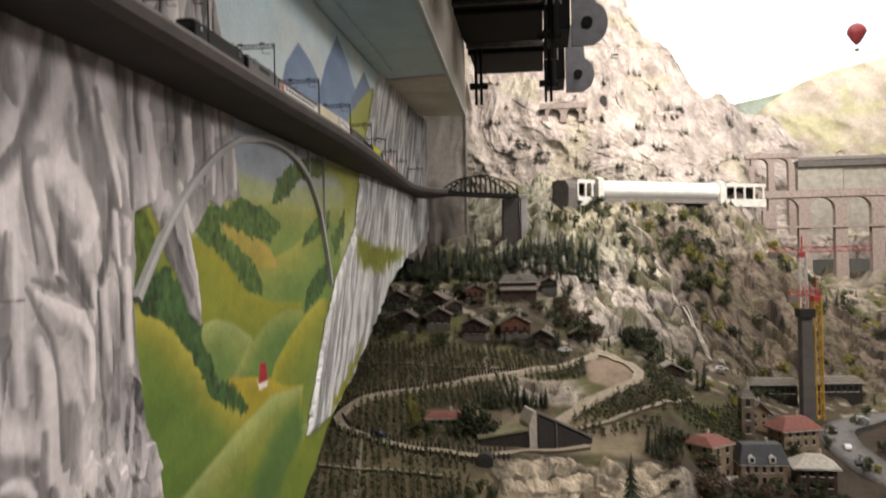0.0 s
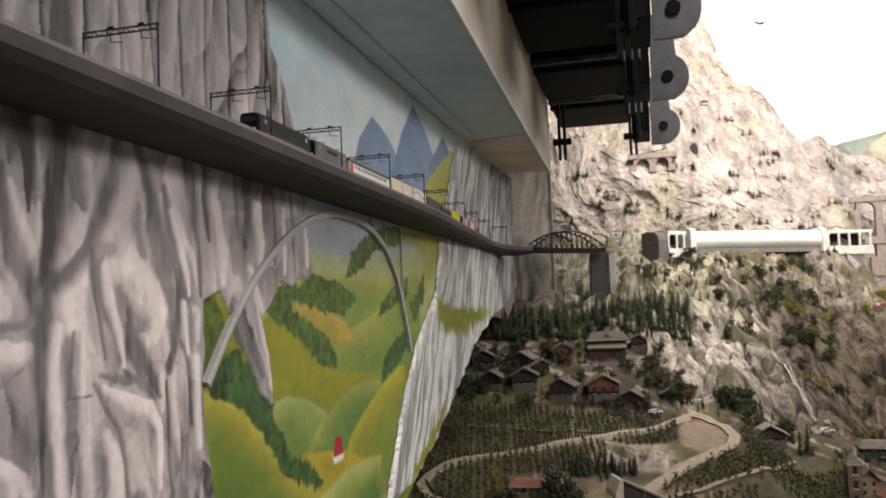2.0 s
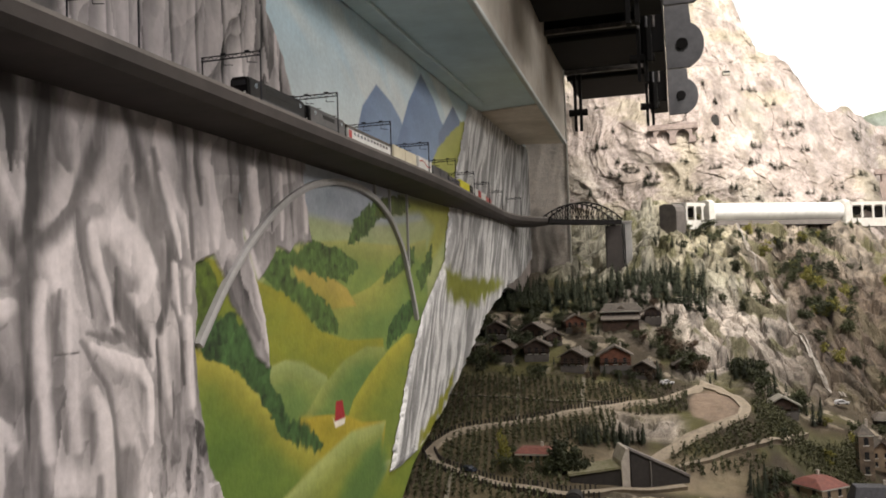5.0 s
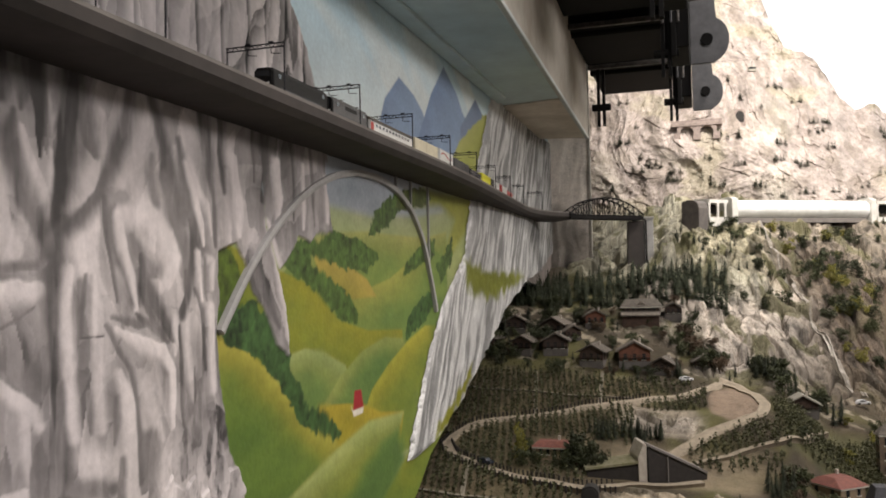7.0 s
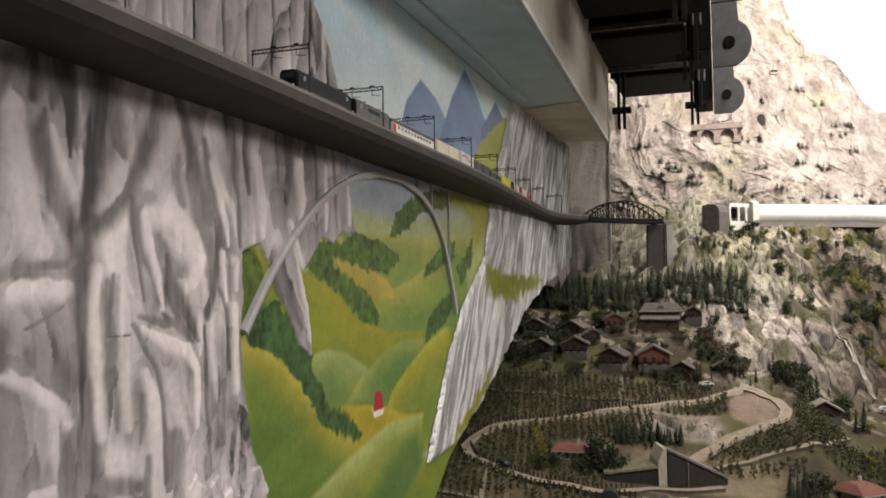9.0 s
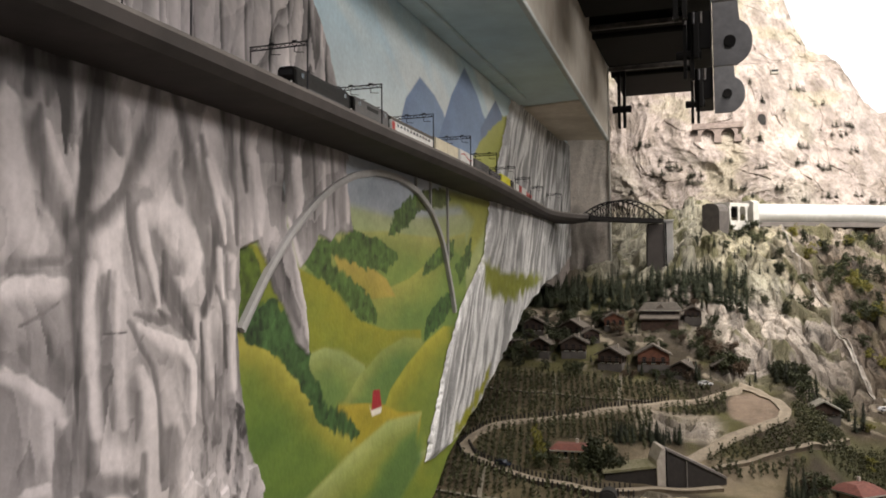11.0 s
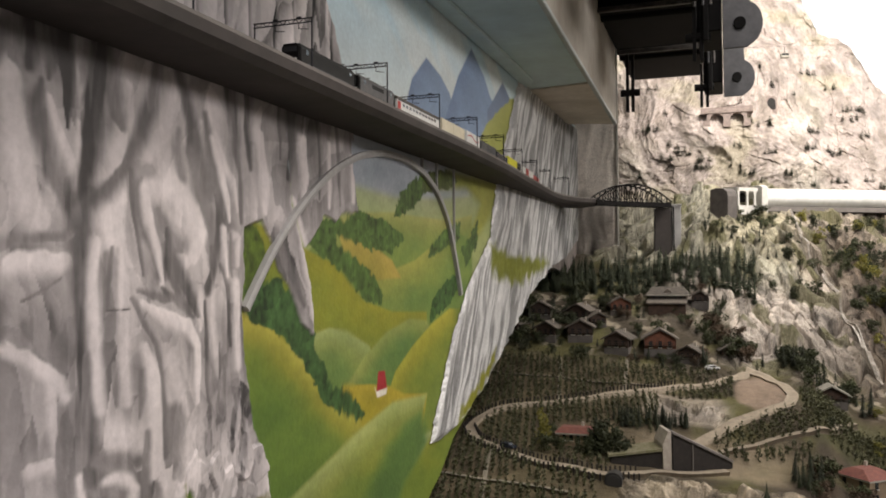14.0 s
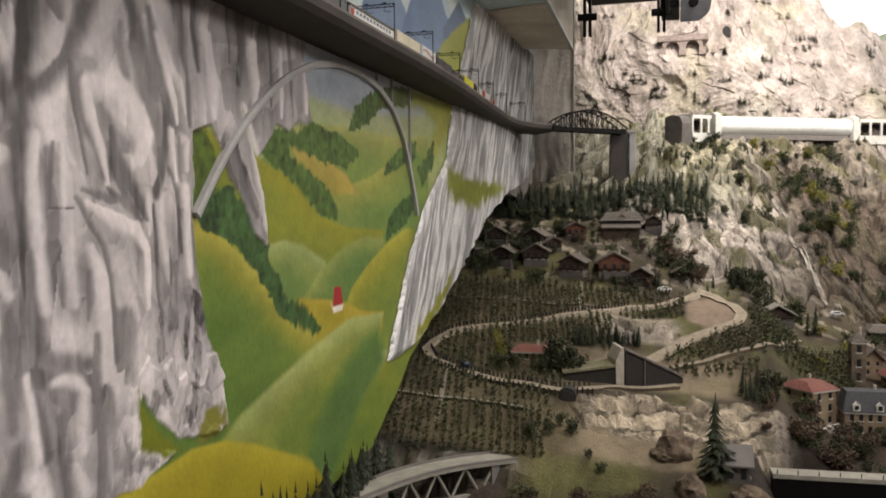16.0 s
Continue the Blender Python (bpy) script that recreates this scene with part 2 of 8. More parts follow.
PAINTED_ROCK = painted("limestone_plaster_relief", "paint", 0.85, 26, 0.7, 0.30, 0.006)
PAINTED_GROUND = painted("scenic_ground_cover", "paint", 0.95, 45, 0.8, 0.34, 0.006)


# ---- mesh helpers ----
def box(bm, x0, y0, z0, x1, y1, z1):
    v = [bm.verts.new(p) for p in ((x0, y0, z0), (x1, y0, z0), (x1, y1, z0), (x0, y1, z0), (x0, y0, z1), (x1, y0, z1), (x1, y1, z1), (x0, y1, z1))]
    for f in ((0, 3, 2, 1), (4, 5, 6, 7), (0, 1, 5, 4), (1, 2, 6, 5), (2, 3, 7, 6), (3, 0, 4, 7)):
        bm.faces.new([v[i] for i in f])
    return v


def rod(bm, a, b, r, seg=6, r2=None):
    a, b = Vector(a), Vector(b)
    turn = (b - a).to_track_quat("Z", "Y")
    rings = []
    for p, rad in ((a, r), (b, r if r2 is None else r2)):
        rings.append([bm.verts.new(p + turn @ Vector((rad * math.cos(2 * math.pi * k / seg), rad * math.sin(2 * math.pi * k / seg), 0))) for k in range(seg)])
    for k in range(seg):
        bm.faces.new((rings[0][k], rings[0][(k + 1) % seg], rings[1][(k + 1) % seg], rings[1][k]))
    bm.faces.new(rings[0][::-1])
    bm.faces.new(rings[1])


def prism(bm, outline, shift):
    """An outline of 3D points, pushed out by shift."""
    shift = Vector(shift)
    a = [bm.verts.new(p) for p in outline]
    b = [bm.verts.new(Vector(p) + shift) for p in outline]
    n = len(a)
    bm.faces.new(a[::-1])
    bm.faces.new(b)
    for k in range(n):
        bm.faces.new((a[k], a[(k + 1) % n], b[(k + 1) % n], b[k]))


def part(name, bm, mat, parent, label="", bevel=0.0):
    """Links a bmesh as one mesh object under a thing or a part."""
    bmesh.ops.recalc_face_normals(bm, faces=bm.faces)
    if bevel:
        bmesh.ops.bevel(bm, geom=bm.edges[:], offset=bevel, segments=2, affect="EDGES", profile=0.5)
    data = bpy.data.meshes.new(name)
    bm.to_mesh(data)
    bm.free()
    data.materials.append(mat)
    ob = new(name, data)
    ob.parent = parent
    return tagged(ob, label) if label else ob


def box_part(name, span, mat, parent, label="", bevel=0.0):
    bm = bmesh.new()
    box(bm, *span)
    return part(name, bm, mat, parent, label, bevel)


def rod_part(name, a, b, r, mat, parent, label="", seg=8, r2=None):
    bm = bmesh.new()
    rod(bm, a, b, r, seg, r2)
    return part(name, bm, mat, parent, label)


def thing(name, label, category, group="", at=(0, 0, 0), turn=0.0):
    ob = new(name)
    ob.empty_display_size = 0.02
    ob.matrix_world = pose(*at, 0, 0, turn)
    return tagged(ob, label, category, group)


def sheet(name, verts, faces, mat, colours=None, parent=None, flat=False):
    """A mesh from arrays; colours: one per vertex, laid on as paint."""
    data = bpy.data.meshes.new(name)
    data.from_pydata(np.asarray(verts, float).tolist(), [], faces.tolist() if hasattr(faces, "tolist") else faces)
    if colours is not None:
        layer = data.color_attributes.new("paint", "FLOAT_COLOR", "POINT")
        layer.data.foreach_set("color", np.concatenate([np.clip(colours, 0, 1), np.ones((len(colours), 1))], 1).astype(np.float32).ravel())
    if not flat:
        data.polygons.foreach_set("use_smooth", np.ones(len(data.polygons), bool))
    data.materials.append(mat)
    ob = new(name, data)
    ob.parent = parent
    return ob


def grid_faces(nu, nv, keep=None):
    i = (np.arange(nu - 1)[:, None] * nv + np.arange(nv - 1)[None, :]).ravel()
    f = np.stack([i, i + nv, i + nv + 1, i + 1], 1)
    return f if keep is None else f[keep[f].all(1)]


# ---- the mural wall ----
def inside(poly, y, z):
    hit = np.zeros(len(y), bool)
    for k in range(len(poly)):
        (y0, z0), (y1, z1) = poly[k - 1], poly[k]
        if z0 != z1:
            hit ^= ((z0 > z) != (z1 > z)) & (y < (y1 - y0) * (z - z0) / (z1 - z0) + y0)
    return hit


def away(line, y, z, squeeze=1.0):
    best = np.full(len(y), 9.0)
    for k in range(len(line) - 1):
        (y0, z0), (y1, z1) = line[k], line[k + 1]
        dy, dz = (y1 - y0) * squeeze, z1 - z0
        py, pz = (y - y0) * squeeze, z - z0
        f = np.clip((py * dy + pz * dz) / max(dy * dy + dz * dz, 1e-9), 0, 1)
        best = np.minimum(best, np.hypot(py - f * dy, pz - f * dz))
    return best


def near(points, y, z, margin):
    p = np.array(points)
    return np.where((y > p[:, 0].min() - margin) & (y < p[:, 0].max() + margin) & (z > p[:, 1].min() - margin) & (z < p[:, 1].max() + margin))[0]


def lay(col, y, z, poly, low, high=None, crest=0, fade=0.06, soft=0.004, ragged=0.0, grain=90):
    """Paints a shape; the first crest points are its lit upper edge, where it takes the high colour."""
    k = near(poly, y, z, 0.03)
    yy, zz = y[k], z[k]
    d = away(list(poly) + [poly[0]], yy, zz) * np.where(inside(poly, yy, zz), 1, -1)
    if ragged:
        d = d + ragged * (fbm(yy * grain, zz * grain * 0.8, 3, 5) - 0.5) * 2
    a = smooth(-soft, soft, d)[:, None]
    c = np.array(low, float)[None, :].repeat(len(k), 0)
    if high is not None:
        e = away(poly[:crest] if crest else poly, yy, zz)
        w = np.exp(-(e / fade) ** 1.3)[:, None]
        c = c * (1 - w) + np.array(high) * w
    c = c * (0.86 + 0.28 * fbm(yy * 9 + zz * 6, zz * 22, 3, 11))[:, None]
    col[k] = col[k] * (1 - a) + c * a
    return k, a[:, 0]


EDGE_Y = [1.59, 1.77, 1.90, 2.02, 2.08, 2.19, 2.35, 2.43, 2.63, 2.81, 3.11, 3.49, 3.68, 4.14]
EDGE_Z = [0.99, 0.996, 1.006, 1.07, 1.093, 1.165, 1.222, 1.257, 1.328, 1.403, 1.527, 1.618, 1.60, 1.56]
# painted folds; those close under the deck also carry its shadow
DARK_A = [
    (0.30, [(0.793, 1.816, 0.0034), (0.788, 1.791, 0.0074), (0.794, 1.752, 0.0087), (0.807, 1.72, 0.0095), (0.827, 1.694, 0.0103), (0.845, 1.673, 0.0118)]),
    (0.17, [(0.78, 1.877, 0.0116), (0.778, 1.852, 0.0095), (0.777, 1.828, 0.0054)]),
    (0.22, [(0.738, 1.859, 0.0099), (0.737, 1.836, 0.0072), (0.733, 1.812, 0.0033)]),
    (0.24, [(0.808, 1.875, 0.009), (0.807, 1.841, 0.0069), (0.804, 1.82, 0.0027)]),
    (0.16, [(0.829, 1.884, 0.0078), (0.829, 1.839, 0.007), (0.83, 1.808, 0.0049), (0.83, 1.768, 0.0017)]),
]
DARK_B = [
    (0.19, [(0.881, 1.891, 0.0162), (0.876, 1.843, 0.0174), (0.875, 1.803, 0.0165), (0.867, 1.756, 0.0128), (0.855, 1.715, 0.0105), (0.847, 1.683, 0.0118), (0.846, 1.651, 0.0104), (0.846, 1.606, 0.0076), (0.851, 1.555, 0.0056), (0.857, 1.497, 0.0063), (0.867, 1.445, 0.0071), (0.875, 1.373, 0.0095)]),
    (0.33, [(0.897, 1.855, 0.0074), (0.906, 1.816, 0.0125), (0.918, 1.782, 0.0044)]),
    (0.30, [(0.986, 1.889, 0.0063), (0.973, 1.824, 0.0093), (0.952, 1.778, 0.0091), (0.927, 1.736, 0.0081), (0.886, 1.697, 0.01), (0.852, 1.678, 0.0091)]),
    (0.17, [(1.02, 1.89, 0.0064), (1.037, 1.851, 0.0073), (1.053, 1.812, 0.0081), (1.056, 1.773, 0.0073)]),
    (0.40, [(1.056, 1.773, 0.0089), (1.064, 1.735, 0.0138), (1.083, 1.697, 0.0148), (1.103, 1.658, 0.0108), (1.106, 1.618, 0.0083)]),
]
DARK_C = [
    (0.33, [(1.081, 1.828, 0.0042), (1.093, 1.786, 0.0092), (1.105, 1.739, 0.0142), (1.128, 1.7, 0.0169), (1.143, 1.672, 0.0103)]),
    (0.46, [(1.028, 1.798, 0.004), (1.026, 1.769, 0.0087), (1.031, 1.736, 0.0064)]),
    (0.36, [(0.934, 1.733, 0.0022), (0.947, 1.703, 0.0067), (0.954, 1.672, 0.0082), (0.972, 1.636, 0.0083), (0.99, 1.604, 0.0061)]),
    (0.40, [(0.984, 1.69, 0.0031), (0.998, 1.668, 0.0085), (1.027, 1.641, 0.0103)]),
    (0.36, [(0.709, 1.629, 0.005), (0.75, 1.636, 0.0058), (0.79, 1.645, 0.0053), (0.837, 1.652, 0.0041)]),
    (0.30, [(0.769, 1.582, 0.001), (0.802, 1.59, 0.002), (0.824, 1.605, 0.001)]),
    (0.30, [(0.716, 1.597, 0.0094), (0.73, 1.574, 0.0108), (0.74, 1.54, 0.0045)]),
    (0.38, [(0.892, 1.632, 0.0032), (0.898, 1.592, 0.0043), (0.906, 1.566, 0.0025)]),
]
DARK_D = [
    (0.22, [(0.898, 1.565, 0.0011), (0.932, 1.566, 0.0011)]),
    (0.40, [(0.911, 1.497, 0.0037), (0.913, 1.47, 0.0051), (0.914, 1.453, 0.0022)]),
    (0.42, [(0.954, 1.492, 0.0038), (0.955, 1.457, 0.0045), (0.951, 1.43, 0.0015)]),
    (0.38, [(0.936, 1.577, 0.0026), (0.955, 1.55, 0.0038), (0.982, 1.521, 0.0035), (0.993, 1.481, 0.0031), (0.997, 1.429, 0.0035), (1.0, 1.371, 0.0032)]),
    (0.45, [(1.023, 1.425, 0.0072), (1.029, 1.38, 0.0089), (1.024, 1.344, 0.0073)]),
    (0.40, [(1.117, 1.655, 0.0021), (1.12, 1.626, 0.0025), (1.123, 1.606, 0.0017)]),
    (0.42, [(1.149, 1.66, 0.0026), (1.152, 1.626, 0.003), (1.154, 1.601, 0.0013)]),
    (0.45, [(1.121, 1.505, 0.0013), (1.124, 1.479, 0.0042), (1.122, 1.456, 0.0017)]),
    (0.42, [(1.144, 1.569, 0.0017), (1.147, 1.519, 0.0026), (1.145, 1.47, 0.0013)]),
]
DARK_E = [
    (0.34, [(1.28, 1.673, 0.0075), (1.314, 1.618, 0.0076), (1.371, 1.548, 0.004)]),
    (0.20, [(1.329, 1.889, 0.0088), (1.336, 1.818, 0.0078), (1.324, 1.76, 0.0048)]),
    (0.24, [(1.291, 1.878, 0.0038), (1.295, 1.832, 0.0033), (1.294, 1.794, 0.0019)]),
    (0.24, [(1.427, 1.881, 0.0062), (1.434, 1.801, 0.0046), (1.43, 1.734, 0.0026)]),
    (0.26, [(1.499, 1.883, 0.0054), (1.506, 1.798, 0.0043), (1.512, 1.729, 0.0022)]),
    (0.24, [(1.196, 1.887, 0.009), (1.193, 1.825, 0.0072), (1.205, 1.766, 0.0036)]),
    (0.26, [(1.137, 1.892, 0.0113), (1.156, 1.828, 0.0087), (1.169, 1.762, 0.0052), (1.176, 1.677, 0.0035)]),
]
DARK_LOW_A = [
    (0.40, [(0.864, 1.514, 0.0048), (0.863, 1.458, 0.0055), (0.863, 1.396, 0.0042)]),
    (0.38, [(0.882, 1.393, 0.0064), (0.922, 1.382, 0.0095), (0.96, 1.381, 0.0052)]),
    (0.32, [(0.87, 1.363, 0.0042), (0.875, 1.324, 0.0046), (0.88, 1.284, 0.0043)]),
    (0.30, [(0.9, 1.324, 0.0051), (0.901, 1.285, 0.0066), (0.908, 1.228, 0.0082)]),
    (0.42, [(0.965, 1.412, 0.0037), (0.965, 1.336, 0.006), (0.969, 1.272, 0.0069), (0.97, 1.215, 0.0078)]),
    (0.44, [(1.014, 1.426, 0.01), (1.019, 1.382, 0.0125), (1.035, 1.335, 0.0055)]),
    (0.40, [(0.832, 1.45, 0.0068), (0.826, 1.403, 0.0088), (0.827, 1.331, 0.0062)]),
    (0.36, [(0.836, 1.304, 0.0091), (0.828, 1.282, 0.0104), (0.819, 1.26, 0.009)]),
    (0.42, [(1.024, 1.234, 0.012), (1.013, 1.208, 0.0104), (0.988, 1.199, 0.0103)]),
]
DARK_LOW_B = [
    (0.44, [(0.984, 1.339, 0.0038), (0.988, 1.288, 0.0062), (0.997, 1.235, 0.0071)]),
]
PALE_A = [
    (0.60, [(0.853, 1.877, 0.005), (0.856, 1.839, 0.0057), (0.854, 1.803, 0.0035), (0.853, 1.794, 0.0011)]),
    (0.60, [(0.753, 1.816, 0.0099), (0.76, 1.771, 0.0112), (0.767, 1.719, 0.0131), (0.786, 1.667, 0.0166)]),
    (0.66, [(0.804, 1.8, 0.0034), (0.814, 1.766, 0.0048), (0.834, 1.732, 0.0048), (0.845, 1.695, 0.0035)]),
    (0.62, [(0.848, 1.779, 0.0035), (0.846, 1.74, 0.0049), (0.843, 1.701, 0.0035)]),
    (0.60, [(0.924, 1.833, 0.0082), (0.931, 1.799, 0.0075), (0.915, 1.755, 0.0117), (0.901, 1.723, 0.008)]),
    (0.58, [(1.021, 1.852, 0.0072), (0.992, 1.787, 0.0101), (0.964, 1.747, 0.0076)]),
    (0.68, [(0.97, 1.712, 0.0114), (1.017, 1.719, 0.0134), (1.054, 1.707, 0.0097), (1.083, 1.666, 0.0082)]),
]
PALE_B = [
    (0.68, [(1.107, 1.804, 0.0042), (1.124, 1.774, 0.0068), (1.151, 1.743, 0.006), (1.166, 1.694, 0.0022)]),
    (0.66, [(1.074, 1.815, 0.0041), (1.087, 1.797, 0.0025)]),
    (0.70, [(0.919, 1.72, 0.0037), (0.91, 1.693, 0.0095), (0.9, 1.669, 0.0144), (0.905, 1.652, 0.013)]),
    (0.66, [(0.757, 1.616, 0.0084), (0.795, 1.62, 0.0113), (0.831, 1.624, 0.0069)]),
    (0.64, [(0.875, 1.645, 0.0064), (0.872, 1.58, 0.0092), (0.878, 1.514, 0.0078), (0.888, 1.448, 0.0065)]),
    (0.60, [(0.921, 1.639, 0.0051), (0.924, 1.591, 0.0059), (0.927, 1.523, 0.0066), (0.932, 1.454, 0.0052)]),
    (0.72, [(0.965, 1.64, 0.0068), (0.981, 1.619, 0.0053), (0.997, 1.589, 0.0019)]),
    (0.72, [(1.092, 1.66, 0.0083), (1.063, 1.638, 0.0073), (1.043, 1.615, 0.004)]),
]
PALE_C = [
    (0.72, [(0.953, 1.573, 0.003), (0.995, 1.554, 0.007), (1.044, 1.535, 0.008), (1.067, 1.506, 0.0049), (1.071, 1.432, 0.0033)]),
    (0.72, [(0.96, 1.52, 0.0053), (0.976, 1.483, 0.0092), (0.983, 1.425, 0.0093), (0.978, 1.356, 0.0086)]),
    (0.68, [(1.077, 1.575, 0.0065), (1.077, 1.544, 0.0041), (1.075, 1.529, 0.0016)]),
    (0.66, [(1.103, 1.594, 0.005), (1.104, 1.522, 0.0075), (1.119, 1.465, 0.0059)]),
    (0.68, [(1.164, 1.593, 0.0061), (1.168, 1.526, 0.0061), (1.172, 1.467, 0.0053)]),
    (0.66, [(1.134, 1.666, 0.0059), (1.17, 1.655, 0.0052), (1.17, 1.618, 0.0035)]),
    (0.72, [(1.34, 1.723, 0.0068), (1.373, 1.656, 0.0089), (1.396, 1.578, 0.008), (1.407, 1.514, 0.003)]),
    (0.70, [(1.23, 1.822, 0.0091), (1.247, 1.752, 0.011), (1.245, 1.698, 0.0064)]),
]
PALE_D = [
    (0.70, [(1.37, 1.833, 0.009), (1.384, 1.775, 0.01), (1.376, 1.725, 0.006)]),
    (0.68, [(1.468, 1.836, 0.0042), (1.473, 1.763, 0.0042), (1.469, 1.721, 0.0026)]),
    (0.70, [(1.562, 1.826, 0.0056), (1.567, 1.782, 0.0056), (1.57, 1.744, 0.0044)]),
]
PALE_LOW_A = [
    (0.62, [(0.745, 1.534, 0.0058), (0.778, 1.524, 0.0066), (0.815, 1.5, 0.0075), (0.832, 1.473, 0.0055)]),
    (0.60, [(0.812, 1.485, 0.0048), (0.814, 1.442, 0.0055), (0.821, 1.412, 0.0049)]),
    (0.64, [(0.784, 1.403, 0.0061), (0.815, 1.4, 0.0069), (0.827, 1.384, 0.0042)]),
    (0.62, [(1.008, 1.501, 0.0055), (1.023, 1.466, 0.0087), (1.045, 1.421, 0.004)]),
    (0.62, [(0.906, 1.428, 0.0121), (0.926, 1.405, 0.0145)]),
    (0.70, [(0.894, 1.367, 0.0043), (0.93, 1.36, 0.0073), (0.944, 1.347, 0.0037)]),
    (0.66, [(0.94, 1.342, 0.0067), (0.934, 1.302, 0.0089), (0.937, 1.274, 0.0053)]),
    (0.70, [(0.853, 1.381, 0.0042), (0.858, 1.36, 0.0063), (0.863, 1.315, 0.0071), (0.865, 1.289, 0.005)]),
    (0.74, [(0.843, 1.271, 0.0078), (0.861, 1.267, 0.0086), (0.868, 1.243, 0.0079)]),
]
PALE_LOW_B = [
    (0.66, [(0.982, 1.431, 0.006), (0.986, 1.374, 0.0053), (0.995, 1.336, 0.0054)]),
    (0.68, [(1.024, 1.285, 0.0087), (1.034, 1.254, 0.0056)]),
    (0.60, [(0.919, 1.259, 0.0082), (0.938, 1.226, 0.0114)]),
    (0.70, [(1.045, 1.243, 0.0065), (1.084, 1.227, 0.005), (1.116, 1.222, 0.0026)]),
]
SHADE_A = [
    (0.26, [(1.003, 1.664, 0.0031), (1.008, 1.622, 0.0069), (1.02, 1.591, 0.0069), (1.041, 1.564, 0.0039)]),
    (0.30, [(1.11, 1.716, 0.0025), (1.117, 1.667, 0.0037), (1.109, 1.616, 0.0049), (1.095, 1.586, 0.0065)]),
    (0.36, [(1.065, 1.798, 0.0049), (1.077, 1.756, 0.0057), (1.101, 1.705, 0.0033)]),
    (0.30, [(0.902, 1.639, 0.0018), (0.899, 1.601, 0.0025), (0.899, 1.569, 0.0018)]),
    (0.40, [(0.946, 1.585, 0.0029), (0.977, 1.579, 0.0052), (1.024, 1.572, 0.0062), (1.064, 1.556, 0.004)]),
    (0.28, [(0.932, 1.732, 0.0029), (0.936, 1.694, 0.0033), (0.947, 1.649, 0.0033), (0.956, 1.603, 0.0022)]),
    (0.30, [(1.123, 1.617, 0.0025), (1.143, 1.587, 0.0038), (1.149, 1.538, 0.0034), (1.152, 1.497, 0.0025)]),
]
SHADE_B = [
    (0.28, [(1.006, 1.641, 0.0039), (1.03, 1.603, 0.0079), (1.056, 1.572, 0.0081), (1.072, 1.548, 0.0033)]),
    (0.30, [(1.103, 1.642, 0.0029), (1.107, 1.61, 0.005), (1.094, 1.579, 0.0041)]),
    (0.34, [(0.995, 1.589, 0.0019), (1.025, 1.57, 0.0051), (1.059, 1.547, 0.0028)]),
    (0.28, [(1.087, 1.567, 0.0025), (1.088, 1.524, 0.0033), (1.089, 1.469, 0.0041), (1.097, 1.424, 0.0025)]),
    (0.38, [(0.773, 1.557, 0.0053), (0.804, 1.534, 0.0074), (0.829, 1.506, 0.0048)]),
]
GLEAM_A = [
    (0.70, [(0.961, 1.711, 0.0052), (0.969, 1.671, 0.0063), (0.983, 1.632, 0.0049), (0.996, 1.596, 0.0019)]),
    (0.74, [(1.018, 1.718, 0.0101), (1.054, 1.687, 0.0135), (1.081, 1.66, 0.0097), (1.06, 1.621, 0.0055)]),
    (0.72, [(1.1, 1.797, 0.0046), (1.121, 1.756, 0.0054), (1.14, 1.712, 0.0042), (1.147, 1.678, 0.0021)]),
    (0.72, [(1.13, 1.67, 0.0042), (1.136, 1.629, 0.0042), (1.143, 1.6, 0.0025)]),
    (0.68, [(0.879, 1.644, 0.0042), (0.874, 1.588, 0.0052), (0.88, 1.526, 0.0042)]),
    (0.66, [(0.92, 1.647, 0.0025), (0.918, 1.589, 0.0029), (0.919, 1.568, 0.0018)]),
    (0.74, [(0.955, 1.571, 0.0037), (0.994, 1.553, 0.0057), (1.047, 1.539, 0.0067), (1.069, 1.51, 0.004)]),
    (0.70, [(1.162, 1.59, 0.0038), (1.165, 1.537, 0.0043), (1.169, 1.48, 0.0034)]),
]
NEAR_ROCK = [(1.185, 1.95), (1.185, 1.684), (1.189, 1.599), (1.183, 1.548), (1.19, 1.479), (1.215, 1.373), (1.254, 1.304), (1.264, 1.251), (1.271, 1.222),
             (1.237, 1.218), (1.14, 1.233), (1.082, 1.279), (1.051, 1.324), (1.05, 1.249), (1.126, 1.219), (1.048, 1.196), (0.991, 1.199), (0.90, 1.10), (0.7, 0.7), (-0.7, 0.7), (-0.7, 1.95)]
HIGH_ROCK = [(1.36, 2.36), (1.403, 2.244), (1.436, 2.132), (1.495, 2.065), (1.525, 2.007), (1.558, 1.948), (1.58, 1.86), (-0.7, 1.86), (-0.7, 2.36)]
CLIFF_A = [(1.126, 1.93), (1.306, 1.93), (1.326, 1.786), (1.336, 1.721), (1.376, 1.645), (1.403, 1.566), (1.412, 1.496), (1.367, 1.519), (1.327, 1.578),
           (1.29, 1.607), (1.263, 1.661), (1.237, 1.687), (1.188, 1.676), (1.158, 1.649)]
CLIFF_B = [(1.296, 1.93), (1.56, 1.93), (1.571, 1.815), (1.598, 1.723), (1.521, 1.718), (1.497, 1.7), (1.45, 1.708), (1.407, 1.666), (1.376, 1.645), (1.336, 1.721)]
TREE_TWO = [(1.197, 1.581), (1.29, 1.597), (1.347, 1.559), (1.367, 1.529), (1.419, 1.496), (1.408, 1.467), (1.452, 1.442), (1.475, 1.399), (1.547, 1.378), (1.599, 1.349),
            (1.626, 1.322), (1.599, 1.315), (1.498, 1.348), (1.441, 1.378), (1.409, 1.417), (1.357, 1.462), (1.309, 1.495), (1.255, 1.517), (1.197, 1.538)]
